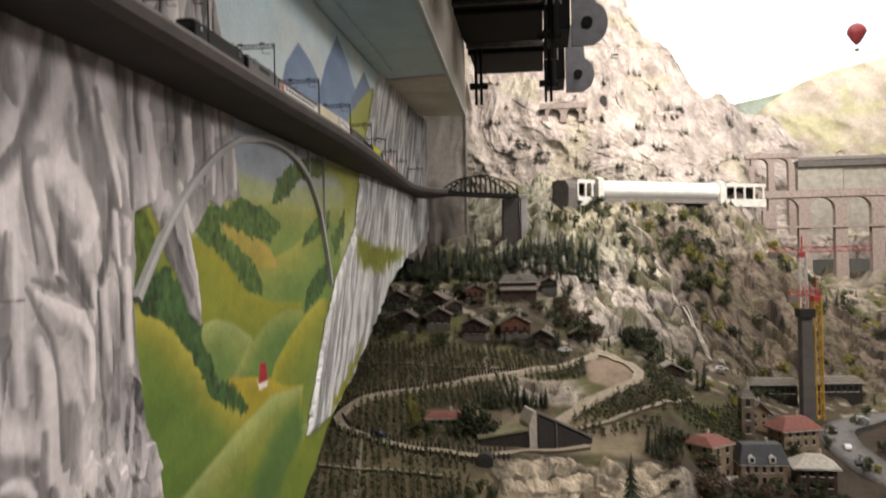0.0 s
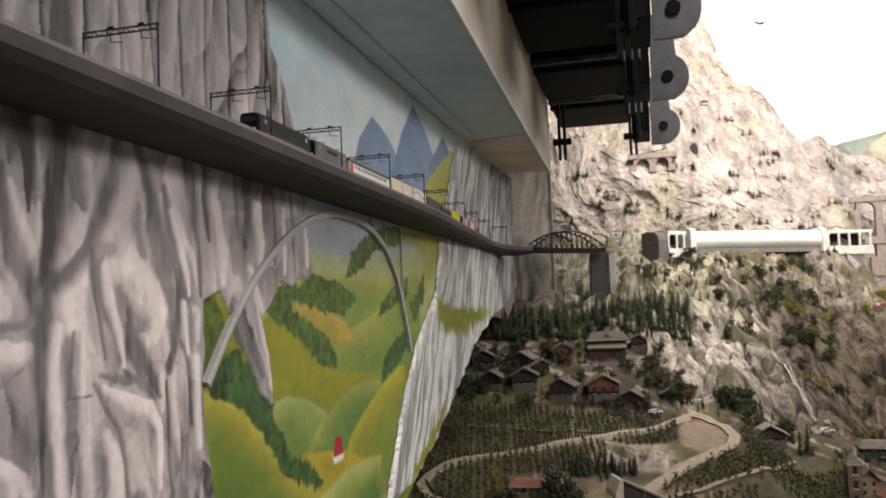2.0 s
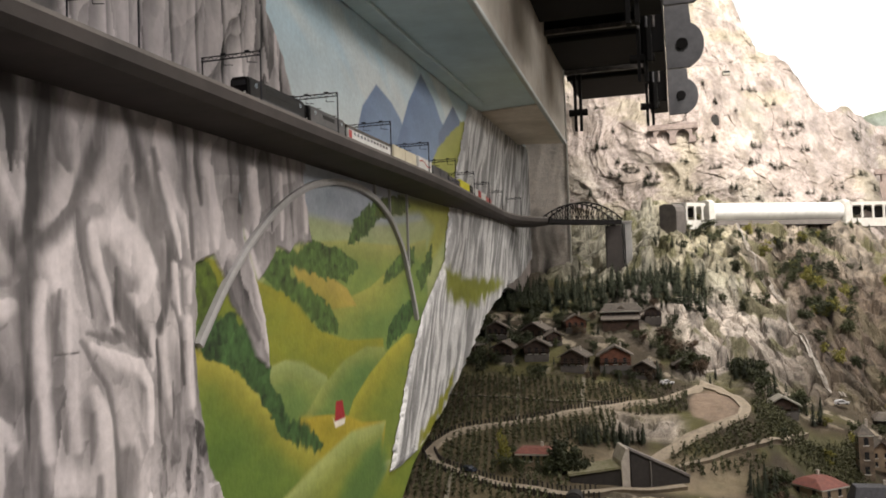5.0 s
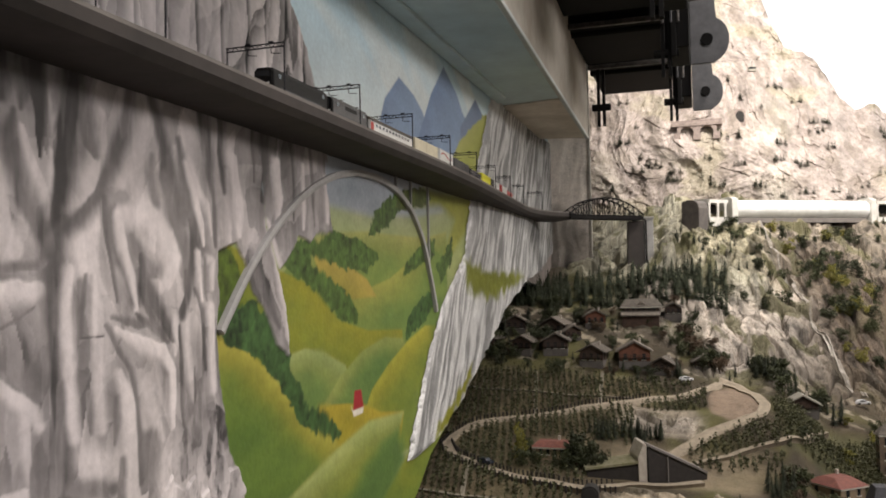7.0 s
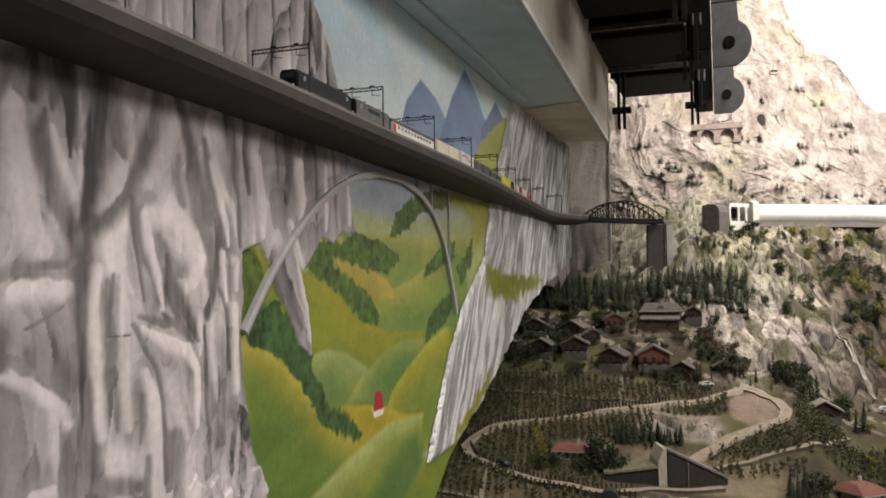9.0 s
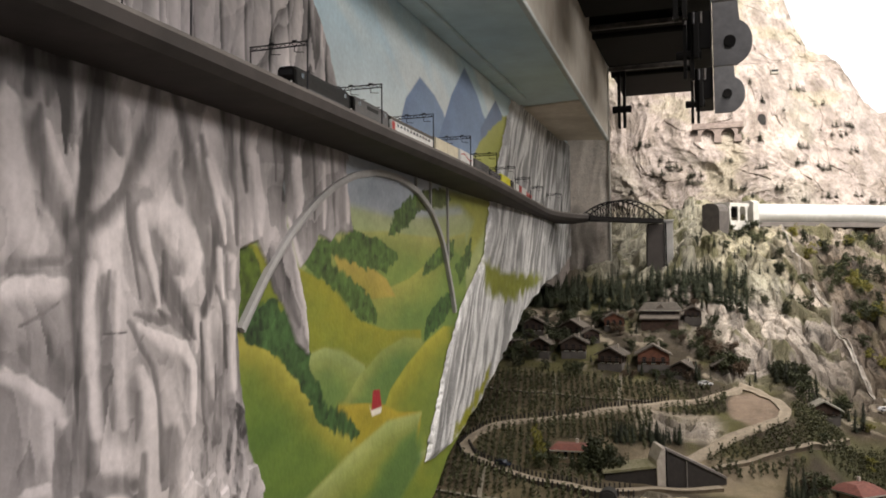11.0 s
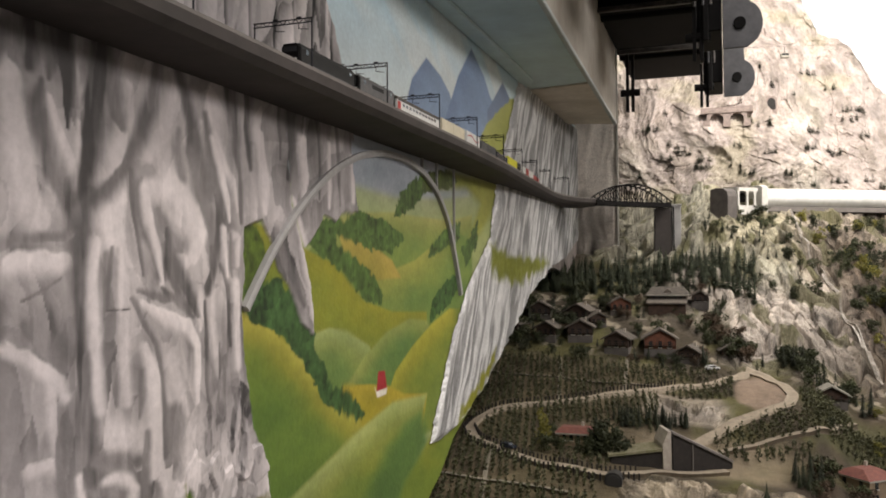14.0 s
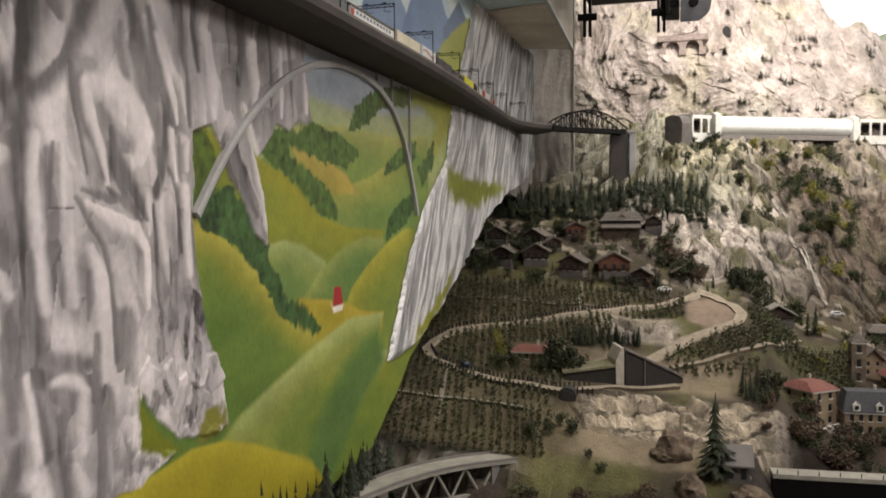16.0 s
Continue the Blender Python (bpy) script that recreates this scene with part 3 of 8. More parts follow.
TREE_THREE = [(1.386, 1.665), (1.439, 1.697), (1.497, 1.716), (1.533, 1.702), (1.598, 1.728), (1.712, 1.718), (1.808, 1.698), (1.842, 1.68), (1.775, 1.647), (1.653, 1.651),
              (1.546, 1.67), (1.509, 1.674), (1.509, 1.658), (1.598, 1.627), (1.682, 1.593), (1.727, 1.556), (1.712, 1.533), (1.639, 1.542), (1.572, 1.583), (1.497, 1.616), (1.429, 1.636)]


def paint_valley(col, y, z):
    """The painted valley below the deck and the painted sky with its peaks above it."""
    up = smooth(1.93, 2.25, z - 0.10 * (y - 1.8))[:, None]
    col[:] = np.array((0.72, 0.78, 0.78)) * (1 - up) + np.array((0.52, 0.70, 0.80)) * up
    veil = fbm(y * 2.0 + z * 3, z * 5 - y * 2, 4, 31)[:, None]
    cloud = smooth(0.50, 0.70, fbm(1.3 * (y - 0.55 * z), 6.0 * (0.55 * y + z), 4, 32))[:, None]
    col[:] = col * (0.86 + 0.28 * veil)
    col[:] = col * (1 - 0.5 * cloud) + np.array((0.84, 0.84, 0.80)) * 0.5 * cloud
    low = (z < 1.9)[:, None]
    col[:] = np.where(low, np.array((0.40, 0.44, 0.50)) * (0.8 + 0.4 * veil), col)
    green, olive, ochre, pale = (0.21, 0.28, 0.05), (0.245, 0.27, 0.025), (0.50, 0.44, 0.06), (0.36, 0.42, 0.15)
    pine, dark = (0.066, 0.118, 0.024), (0.042, 0.092, 0.024)
    lay(col, y, z, [(1.15, 1.76), (1.60, 1.775), (1.80, 1.77), (2.1, 1.79), (2.7, 1.86), (3.0, 1.80), (3.0, 0.7), (0.9, 0.7), (0.9, 1.76)], pale, (0.42, 0.46, 0.25), 6, 0.05, 0.012)
    lay(col, y, z, [(1.473, 1.699), (1.598, 1.723), (1.775, 1.734), (1.933, 1.734), (2.167, 1.736), (2.372, 1.763), (2.371, 1.50), (1.2, 1.5)], green, (0.42, 0.42, 0.12), 6, 0.035)
    lay(col, y, z, [(2.167, 1.87), (2.689, 1.891), (2.619, 1.795), (2.429, 1.7), (2.344, 1.697), (2.46, 1.801), (2.318, 1.831), (2.076, 1.81)], (0.33, 0.34, 0.05), soft=0.02)
    lay(col, y, z, [(1.598, 1.594), (1.743, 1.604), (1.914, 1.63), (2.054, 1.673), (2.167, 1.706), (2.3, 1.70), (2.3, 1.45), (1.598, 1.45)], green, (0.36, 0.36, 0.07), 5, 0.045)
    lay(col, y, z, [(1.509, 1.68), (1.625, 1.673), (1.775, 1.629), (1.825, 1.591), (1.653, 1.587), (1.598, 1.616), (1.533, 1.648)], (0.40, 0.33, 0.05), (0.48, 0.36, 0.07), 4, 0.03)
    lay(col, y, z, [(1.20, 1.69), (1.386, 1.645), (1.497, 1.621), (1.625, 1.548), (1.775, 1.518), (1.992, 1.507), (1.992, 1.40), (1.2, 1.40)], (0.26, 0.27, 0.02), (0.34, 0.31, 0.02), 6, 0.05)
    lay(col, y, z, [(1.30, 1.48), (1.408, 1.497), (1.474, 1.504), (1.547, 1.492), (1.654, 1.455), (1.70, 1.36), (1.3, 1.36)], (0.21, 0.27, 0.05), (0.36, 0.42, 0.14), 5, 0.03)
    lay(col, y, z, [(1.547, 1.389), (1.626, 1.435), (1.743, 1.477), (1.878, 1.497), (1.992, 1.486), (2.10, 1.40), (2.03, 1.30)], (0.18, 0.25, 0.045), (0.31, 0.36, 0.09), 5, 0.03)
    lay(col, y, z, [(1.743, 1.339), (1.791, 1.387), (1.896, 1.433), (2.033, 1.477), (2.166, 1.506), (2.30, 1.50), (2.3, 1.2), (1.9, 1.22)], olive, (0.45, 0.41, 0.04), 5, 0.045)
    lay(col, y, z, [(1.522, 1.392), (1.654, 1.377), (1.743, 1.363), (1.842, 1.331), (1.991, 1.309), (1.95, 1.2), (1.55, 1.28)], (0.36, 0.31, 0.02), (0.50, 0.38, 0.03), 5, 0.04)
    lay(col, y, z, [(1.10, 1.57), (1.174, 1.552), (1.197, 1.543), (1.255, 1.526), (1.328, 1.484), (1.409, 1.427), (1.498, 1.364), (1.599, 1.321), (1.64, 1.25), (1.41, 1.1), (1.0, 1.1)], (0.185, 0.225, 0.02), ochre, 8, 0.040, 0.006)
    lay(col, y, z, [(1.991, 1.309), (1.775, 1.322), (1.599, 1.293), (1.453, 1.26), (1.311, 1.227), (1.209, 1.186), (1.2, 0.95), (1.7, 0.9), (1.914, 1.222)], (0.25, 0.285, 0.03), (0.44, 0.50, 0.16), 5, 0.045, 0.008)
    lay(col, y, z, [(1.952, 1.282), (1.842, 1.261), (1.713, 1.202), (1.6, 1.128), (1.5, 1.05), (1.655, 1.0), (1.775, 1.078), (1.914, 1.144), (1.991, 1.194)], (0.15, 0.20, 0.03), soft=0.035)
    lay(col, y, z, [(1.991, 1.194), (2.10, 1.22), (2.314, 1.24), (2.6, 1.40), (2.6, 1.2), (2.0, 0.95), (1.655, 0.97), (1.842, 1.135)], (0.235, 0.25, 0.02), (0.32, 0.32, 0.03), 4, 0.04, 0.012)
    body = smooth(0.34, 0.22, col[:, 1]) * (z < 1.9)
    col[:, 0] *= 1 - 0.27 * body
    col[:, 2] += 0.012 * body
    brush = (fbm(y * 40 + z * 14, z * 60 - y * 12, 3, 33) - 0.5)[:, None] * (z < 1.9)[:, None]
    sweepy = (fbm(y * 7 + z * 9, z * 13 - y * 4, 4, 34) - 0.5)[:, None] * (z < 1.9)[:, None]
    col[:] = col * (1 + 0.22 * brush + 0.42 * sweepy * np.array((1.25, 0.9, 1.0))) * np.where(z < 1.9, 0.86, 1.0)[:, None]
    grey = col.mean(1)[:, None]
    col[:] = np.where((z < 1.9)[:, None], col + 0.03 * (grey - col), col)
    lay(col, y, z, [(0.97, 1.207), (1.036, 1.2), (1.098, 1.204), (1.168, 1.211), (1.261, 1.198), (1.35, 1.168), (1.451, 1.125), (1.568, 1.074), (1.702, 0.956), (1.7, 0.7), (0.9, 0.7)], (0.30, 0.255, 0.012), (0.44, 0.37, 0.03), 8, 0.03)
    for shape, tone in (([(1.188, 1.676), (1.228, 1.677), (1.254, 1.643), (1.255, 1.598), (1.29, 1.542), (1.182, 1.548)], (0.075, 0.115, 0.012)), (TREE_TWO, dark), (TREE_THREE, pine),
                        ([(1.791, 1.728), (1.825, 1.781), (1.915, 1.822), (2.013, 1.839), (2.013, 1.811), (1.933, 1.763), (1.842, 1.731)], pine),
                        ([(1.992, 1.63), (2.033, 1.672), (2.167, 1.721), (2.265, 1.741), (2.265, 1.694), (2.12, 1.66)], pine),
                        ([(2.012, 1.478), (2.033, 1.533), (2.12, 1.573), (2.239, 1.601), (2.239, 1.556), (2.166, 1.52)], (0.045, 0.10, 0.022)),
                        ([(2.265, 1.663), (2.344, 1.697), (2.43, 1.749), (2.429, 1.683), (2.317, 1.617)], pine),
                        ([(1.953, 1.799), (2.013, 1.846), (2.167, 1.87), (2.24, 1.847), (2.167, 1.818), (2.055, 1.801)], (0.06, 0.08, 0.015))):
        k, a = lay(col, y, z, shape, tone, ragged=0.011, grain=80, soft=0.003)
        dab = (fbm(y[k] * 80, z[k] * 62, 3, 8) - 0.5) * 2.4 + 0.9 * (fbm(y[k] * 14, z[k] * 14, 2, 9) - 0.5)
        leaf = cells(y[k] * 62, z[k] * 62, 74)
        dab = 0.55 * dab + 1.1 * leaf[2] + 0.35 * (leaf[1] - 0.5)
        col[k] = col[k] * (1 + (a * dab)[:, None])
    lay(col, y, z, [(1.696, 1.398), (1.731, 1.396), (1.743, 1.357), (1.687, 1.358)], (0.34, 0.022, 0.028), soft=0.002)
    lay(col, y, z, [(1.677, 1.369), (1.687, 1.358), (1.743, 1.357), (1.738, 1.345), (1.690, 1.345)], (0.75, 0.70, 0.60), soft=0.002)
    blue = (0.27, 0.36, 0.51)
    lay(col, y, z, [(1.829, 1.93), (1.902, 2.054), (2.001, 2.127), (2.109, 2.105), (2.179, 2.075), (2.253, 2.003), (2.25, 1.93)], blue, (0.21, 0.29, 0.45), 3, 0.06)
    lay(col, y, z, [(2.10, 1.95), (2.255, 2.137), (2.381, 2.245), (2.513, 2.192), (2.576, 2.144), (2.714, 2.096), (2.75, 1.95)], (0.25, 0.34, 0.50), (0.20, 0.28, 0.44), 3, 0.06)
    lay(col, y, z, [(2.543, 2.093), (2.732, 2.221), (2.83, 2.183), (2.9, 2.0), (2.574, 1.98)], (0.20, 0.26, 0.38))
    lay(col, y, z, [(2.38, 1.95), (2.575, 2.072), (2.83, 2.183), (2.95, 2.2), (2.95, 1.9), (2.38, 1.88)], (0.33, 0.35, 0.07), (0.42, 0.43, 0.13), 3, 0.04, ragged=0.01, grain=30)


def brush(tone, relief, group, y, z, lift):
    """Broad brush strokes of the painter: lines of (y, z, half width), soft and a little ragged at the rim."""
    for value, line in group:
        k = near([q[:2] for q in line], y, z, 0.09)
        yy, zz = y[k], z[k]
        yy = yy + 0.012 * (fbm(yy * 24, zz * 14, 3, 50) - 0.5)
        zz = zz + 0.014 * (fbm(yy * 22 + 7, zz * 16, 3, 55) - 0.5)
        ratio, side = np.full(len(k), 9.0), np.ones(len(k))
        for n in range(len(line) - 1):
            (y0, z0, w0), (y1, z1, w1) = line[n], line[n + 1]
            dy, dz = (y1 - y0) * 0.8, z1 - z0
            py, pz = (yy - y0) * 0.8, zz - z0
            f = np.clip((py * dy + pz * dz) / (dy * dy + dz * dz), 0, 1)
            r = np.hypot(py - f * dy, pz - f * dz) / (w0 + f * (w1 - w0))
            side = np.where(r < ratio, np.sign(py * dz - pz * dy), side)
            ratio = np.minimum(ratio, r)
        hairs = fbm(yy * 120, zz * 18, 3, 51) - 0.5
        rough = fbm(yy * 55, zz * 26, 3, 59) - 0.5
        edge = 0.32 + 0.75 * smooth(0.40, 0.64, fbm(yy * 11, zz * 9, 2, 53 + len(line)))
        crisp = smooth(1.0 + edge, 1.0 - 0.7 * edge, ratio + 0.6 * hairs + 0.6 * rough)
        faded = smooth(2.2, 0.15, ratio + 0.7 * hairs + 0.5 * rough)
        a = np.where(side * lift > 0, faded, crisp) * 0.93
        tone[k] = tone[k] * (1 - a) + (value * (0.62 if lift < 0 else 1.0) + 0.07 * hairs) * a
        relief[k] += lift * a


def paint_rock(y, z):
    """Colour and relief of the sculpted, painted rock."""
    warp = fbm(y * 3.2, z * 2.2, 3, 40) - 0.5
    fine = fbm(y * 12, z * 5, 3, 43) - 0.5
    mass = fbm(y * 6, z * 4, 4, 42)
    tone = 0.37 + 0.42 * (mass - 0.5)
    seam, own, tilt = cells(y * 13 + 3.0 * warp + 1.2 * fine, z * 6.5 + 2.0 * warp, 48)
    tone = tone + 0.16 * (own - 0.5) + 0.36 * tilt
    seam, own, tilt = cells(y * 30 + 4.0 * fine, z * 14 + 3.0 * warp, 49)
    tone = tone + 0.07 * (own - 0.5) + 0.22 * tilt
    relief = 0.008 * (mass - 0.5)
    upper = smooth(1.86, 1.93, z)
    wild = np.maximum(upper, smooth(0.72, 0.62, y))
    for freq, amp, seed, lean in ((5.2, 0.13, 44, 0.35), (11.5, 0.14, 45, -0.22), (25.0, 0.11, 46, 0.10)):
        phase = y * freq + lean * freq * 0.5 * (z - 1.6) + 2.6 * warp + 1.1 * fine
        saw = phase - np.floor(phase)
        lane = np.floor(phase).astype(np.int64)
        reach = fbm(lattice(lane, lane * 0, seed) * 40, z * 3.2 + lattice(lane, lane * 0 + 7, seed) * 9, 2, seed)
        force = smooth(0.40, 0.62, reach) * (0.30 + 2.7 * wild)
        tone = tone + amp * force * (saw ** 0.8 - 0.55)
        relief = relief + 0.012 * amp * force * (saw - 0.5)
    for group in (PALE_A, PALE_B, PALE_C, PALE_D, PALE_LOW_A, PALE_LOW_B):
        brush(tone, relief, group, y, z, 0.0003)
    for group in (DARK_A, DARK_B, DARK_C, DARK_D, DARK_E, DARK_LOW_A, DARK_LOW_B):
        brush(tone, relief, group, y, z, -0.0005)
    for group in (SHADE_A, SHADE_B):
        brush(tone, relief, group, y, z, -0.0004)
    brush(tone, relief, GLEAM_A, y, z, 0.0003)
    tone = np.where(z < 1.9, 0.43 + 1.15 * (tone - 0.41), tone)
    dry = smooth(0.50, 0.56, fbm(y * 46 + 3 * fine, z * 8, 3, 57)) - 0.4
    broad = smooth(0.48, 0.56, fbm(y * 15 + 2 * warp, z * 6, 3, 58)) - 0.5
    tone = tone + 0.060 * dry + 0.045 * broad
    crag = smooth(1.46, 1.34, z) * smooth(0.97, 1.08, y + 0.25 * (1.3 - z)) * (y < 1.3)
    hatch = smooth(0.52, 0.60, fbm(y * 75, z * 17, 3, 64)) * smooth(1.07, 1.11, y) * (y < 1.3) * smooth(1.64, 1.58, z)
    tone = tone - 0.09 * hatch * (1 - crag)
    seam, own, tilt = cells(y * 34 + 3 * fine, z * 17 + 2 * warp, 60)
    own2 = cells(y * 12, z * 12, 63)[1]
    tone = tone + crag * (0.30 - 0.27 * smooth(0.55, 0.62, fbm(y * 62 + 6 * fine, z * 30, 3, 66)) - 0.14 * smooth(0.52, 0.6, fbm(y * 110, z * 50, 2, 67)) + 0.30 * tilt)
    relief = relief + crag * (0.006 * (own - 0.5) + 0.008 * tilt)
    streak = fbm(y * 60, z * 8, 3, 61) - 0.5
    tone = np.clip(tone + 0.09 * streak, 0.06, 0.82)
    warm = fbm(y * 3, z * 3, 2, 62)[:, None]
    tint = np.array((1.015, 0.925, 0.90)) * warm + np.array((0.99, 0.91, 0.94)) * (1 - warm)
    column = y * 14.5 + 0.9 * fbm(y * 5, z * 2.5, 3, 68) + 0.8 * (z - 2.0)
    gap = column - np.floor(column)
    tone = tone + upper * (0.10 * smooth(0.70, 1.0, gap) - 0.26 * smooth(0.20, 0.02, gap))
    tone = tone + 0.05 * upper
    return tone[:, None] * tint, relief


def build_mural():
    ys = np.concatenate([np.arange(-0.62, 0.5, 0.02), np.arange(0.5, 1.3, 0.0022), np.arange(1.3, 2.3, 0.0034), np.arange(2.3, 4.145, 0.01)])
    v = np.concatenate([np.linspace(0, 0.28, 110)[:-1], np.linspace(0.28, 0.78, 350)[:-1], np.linspace(0.78, 1, 110)])
    low = np.interp(ys, EDGE_Y, EDGE_Z)
    low = np.where(ys < 1.59, 0.75 + 0.24 * smooth(1.50, 1.59, ys), low)
    y = ys[:, None].repeat(len(v), 1).ravel()
    z = (low[:, None] + v[None, :] * (2.30 - low[:, None])).ravel()
    col = np.zeros((len(y), 3))
    paint_valley(col, y, z)
    rock, relief = paint_rock(y, z)
    mask = np.zeros(len(y))
    for shape in (CLIFF_B, CLIFF_A, NEAR_ROCK, HIGH_ROCK):
        k = near(shape, y, z, 0.04)
        d = away(shape + shape[:1], y[k], z[k]) * np.where(inside(shape, y[k], z[k]), 1, -1) + 0.008 * (fbm(y[k] * 60, z[k] * 60, 2, 70) - 0.5)
        mask[k] = np.maximum(mask[k], smooth(-0.003, 0.003, d))
        if shape is CLIFF_A or shape is CLIFF_B:
            rock[k] = rock[k] * np.where(d > 0, 0.92, 1)[:, None]
    col = col * (1 - mask[:, None]) + rock * mask[:, None]
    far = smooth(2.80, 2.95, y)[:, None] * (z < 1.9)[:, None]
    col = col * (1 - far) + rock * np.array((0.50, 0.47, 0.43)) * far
    wedge = [(1.041, 1.325), (1.066, 1.286), (1.094, 1.256), (1.139, 1.219), (1.112, 1.215), (1.05, 1.241)]
    lay(col, y, z, wedge, (0.17, 0.19, 0.012), soft=0.006, ragged=0.008)
    lay(col, y, z, [(1.20, 1.262), (1.245, 1.258), (1.262, 1.225), (1.225, 1.216), (1.19, 1.22)], (0.20, 0.19, 0.03), soft=0.008, ragged=0.02, grain=50)
    x = -0.5 + relief * mask + 0.004 * mask
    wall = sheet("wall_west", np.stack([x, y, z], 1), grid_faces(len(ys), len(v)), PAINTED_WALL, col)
    tagged(wall, "plaster wall with grey sculpted rock and a painted green valley", "wall", kind="structure")
    bm = bmesh.new()
    outline = [(-0.515, -0.62, 0.75), (-0.515, 1.50, 0.75)] + [(-0.515, a, b) for a, b in zip(EDGE_Y, EDGE_Z)] + [(-0.515, 4.14, 4.2), (-0.515, -0.62, 4.2)]
    prism(bm, outline, (-0.06, 0, 0))
    part("wall_core", bm, ROOM, wall)
    return wall


build_mural()


# ---- striated slab hanging beside the mural ----
def build_slab():
    lz = [1.183, 1.186, 1.329, 1.451, 1.568, 1.702, 1.884, 2.181, 2.28]
    ly = [2.06, 2.001, 2.101, 2.196, 2.326, 2.55, 2.638, 2.87, 2.95]
    rz = [1.183, 1.195, 1.222, 1.257, 1.328, 1.403, 1.527, 1.618, 1.66, 1.75]
    ry = [2.07, 2.16, 2.33, 2.43, 2.63, 2.81, 3.11, 3.49, 3.80, 4.13]
    zs = np.linspace(1.183, 2.28, 260)
    us = np.linspace(0, 1, 240)
    rag = 0.020 * (fbm(zs * 0 + 1.5, zs * 60, 2, 80) - 0.5)
    left = np.interp(zs, lz, ly) + rag + 0.014 * (vnoise(zs * 120, zs * 0, 85) - 0.5)
    right = np.interp(zs, rz, ry) + 0.05 * (fbm(zs * 70, zs * 0, 2, 86) - 0.5)
    y = (left[:, None] + us[None, :] * (right - left)[:, None])
    z = zs[:, None].repeat(len(us), 1)
    u = us[None, :].repeat(len(zs), 0)
    run = (y - 0.62 * (z - 1.2))
    wob = (fbm(run * 8, z * 5, 3, 81) - 0.5)
    flute = ridged(run * 12 + wob * 1.6, z * 1.6, 3, 82)
    hair = fbm(run * 60 + wob * 6, z * 7, 3, 83)
    step = fbm(run * 6, z * 14, 3, 84)
    rim = smooth(0.0, 0.03, u) * smooth(1.0, 0.985, u) * smooth(1.183, 1.20, z)
    x = -0.497 + rim * (0.004 + 0.007 * flute + 0.004 * (hair - 0.5) + 0.003 * (step - 0.5))
    tone = np.clip(0.36 + 0.26 * flute * (0.5 + 1.0 * hair) + 0.36 * (smooth(0.40, 0.60, hair) - 0.5) + 0.16 * smooth(0.10, 0.0, u) + 0.1 * (step - 0.5), 0.07, 0.80)
    # shade above the deck is painted into the tone; far end darker too
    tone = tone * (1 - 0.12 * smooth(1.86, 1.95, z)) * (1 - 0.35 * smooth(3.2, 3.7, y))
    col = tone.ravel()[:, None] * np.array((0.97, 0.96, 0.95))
    yy, zz = y.ravel(), z.ravel()
    moss = [(2.52, 1.69), (2.64, 1.668), (2.9, 1.655), (3.2, 1.65), (3.42, 1.632), (3.1, 1.582), (2.9, 1.566), (2.66, 1.562), (2.55, 1.60)]
    lay(col, yy, zz, moss, (0.20, 0.215, 0.03), ragged=0.035, grain=24, soft=0.02)
    lay(col, yy, zz, [(2.22, 1.23), (2.36, 1.27), (2.60, 1.37), (2.58, 1.33), (2.34, 1.225), (2.2, 1.19)], (0.22, 0.22, 0.012), ragged=0.02, grain=30, soft=0.01)
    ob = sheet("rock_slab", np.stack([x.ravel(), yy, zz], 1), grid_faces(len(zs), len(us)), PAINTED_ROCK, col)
    return tagged(ob, "pale grey striated rock slab with a mossy ledge on the wall", "rock", kind="structure")


build_slab()


# ---- far end of the wall, the beam and its hanging gear ----
def build_wall_end():
    xs, zs = np.linspace(-1.35, -0.300, 150), np.linspace(1.40, 4.2, 330)
    x, z = xs[:, None].repeat(len(zs), 1).ravel(), zs[None, :].repeat(len(xs), 0).ravel()
    wob = fbm(x * 5, z * 3, 3, 90) - 0.5
    flute = ridged(x * 8 + wob * 2, z * 1.3, 3, 91)
    tone = 0.47 + 0.34 * (fbm(x * 22, z * 7, 3, 93) - 0.5) + 0.40 * (flute - 0.35) + 1.0 * (fbm(x * 4.5, z * 1.8, 4, 92) - 0.5)
    # tone is lower up to deck height and rises above it
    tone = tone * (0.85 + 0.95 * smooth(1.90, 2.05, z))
    edge = smooth(-0.300, -0.325, x)
    y = 4.12 - 0.02 * flute * edge
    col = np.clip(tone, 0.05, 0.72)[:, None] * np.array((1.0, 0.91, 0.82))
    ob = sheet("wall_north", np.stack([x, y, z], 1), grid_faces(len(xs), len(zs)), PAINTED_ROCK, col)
    tagged(ob, "brown grey rock-painted end of the wall", "wall", kind="structure")
    bm = bmesh.new()
    box(bm, -1.35, 4.124, 1.40, -0.302, 4.15, 4.2)
    part("wall_core", bm, BACKING, ob)
    box_part("edge_strip", (-0.304, 4.108, 1.40, -0.297, 4.123, 4.19), PLASTER_WHITE, ob, "pale edge strip")


build_wall_end()


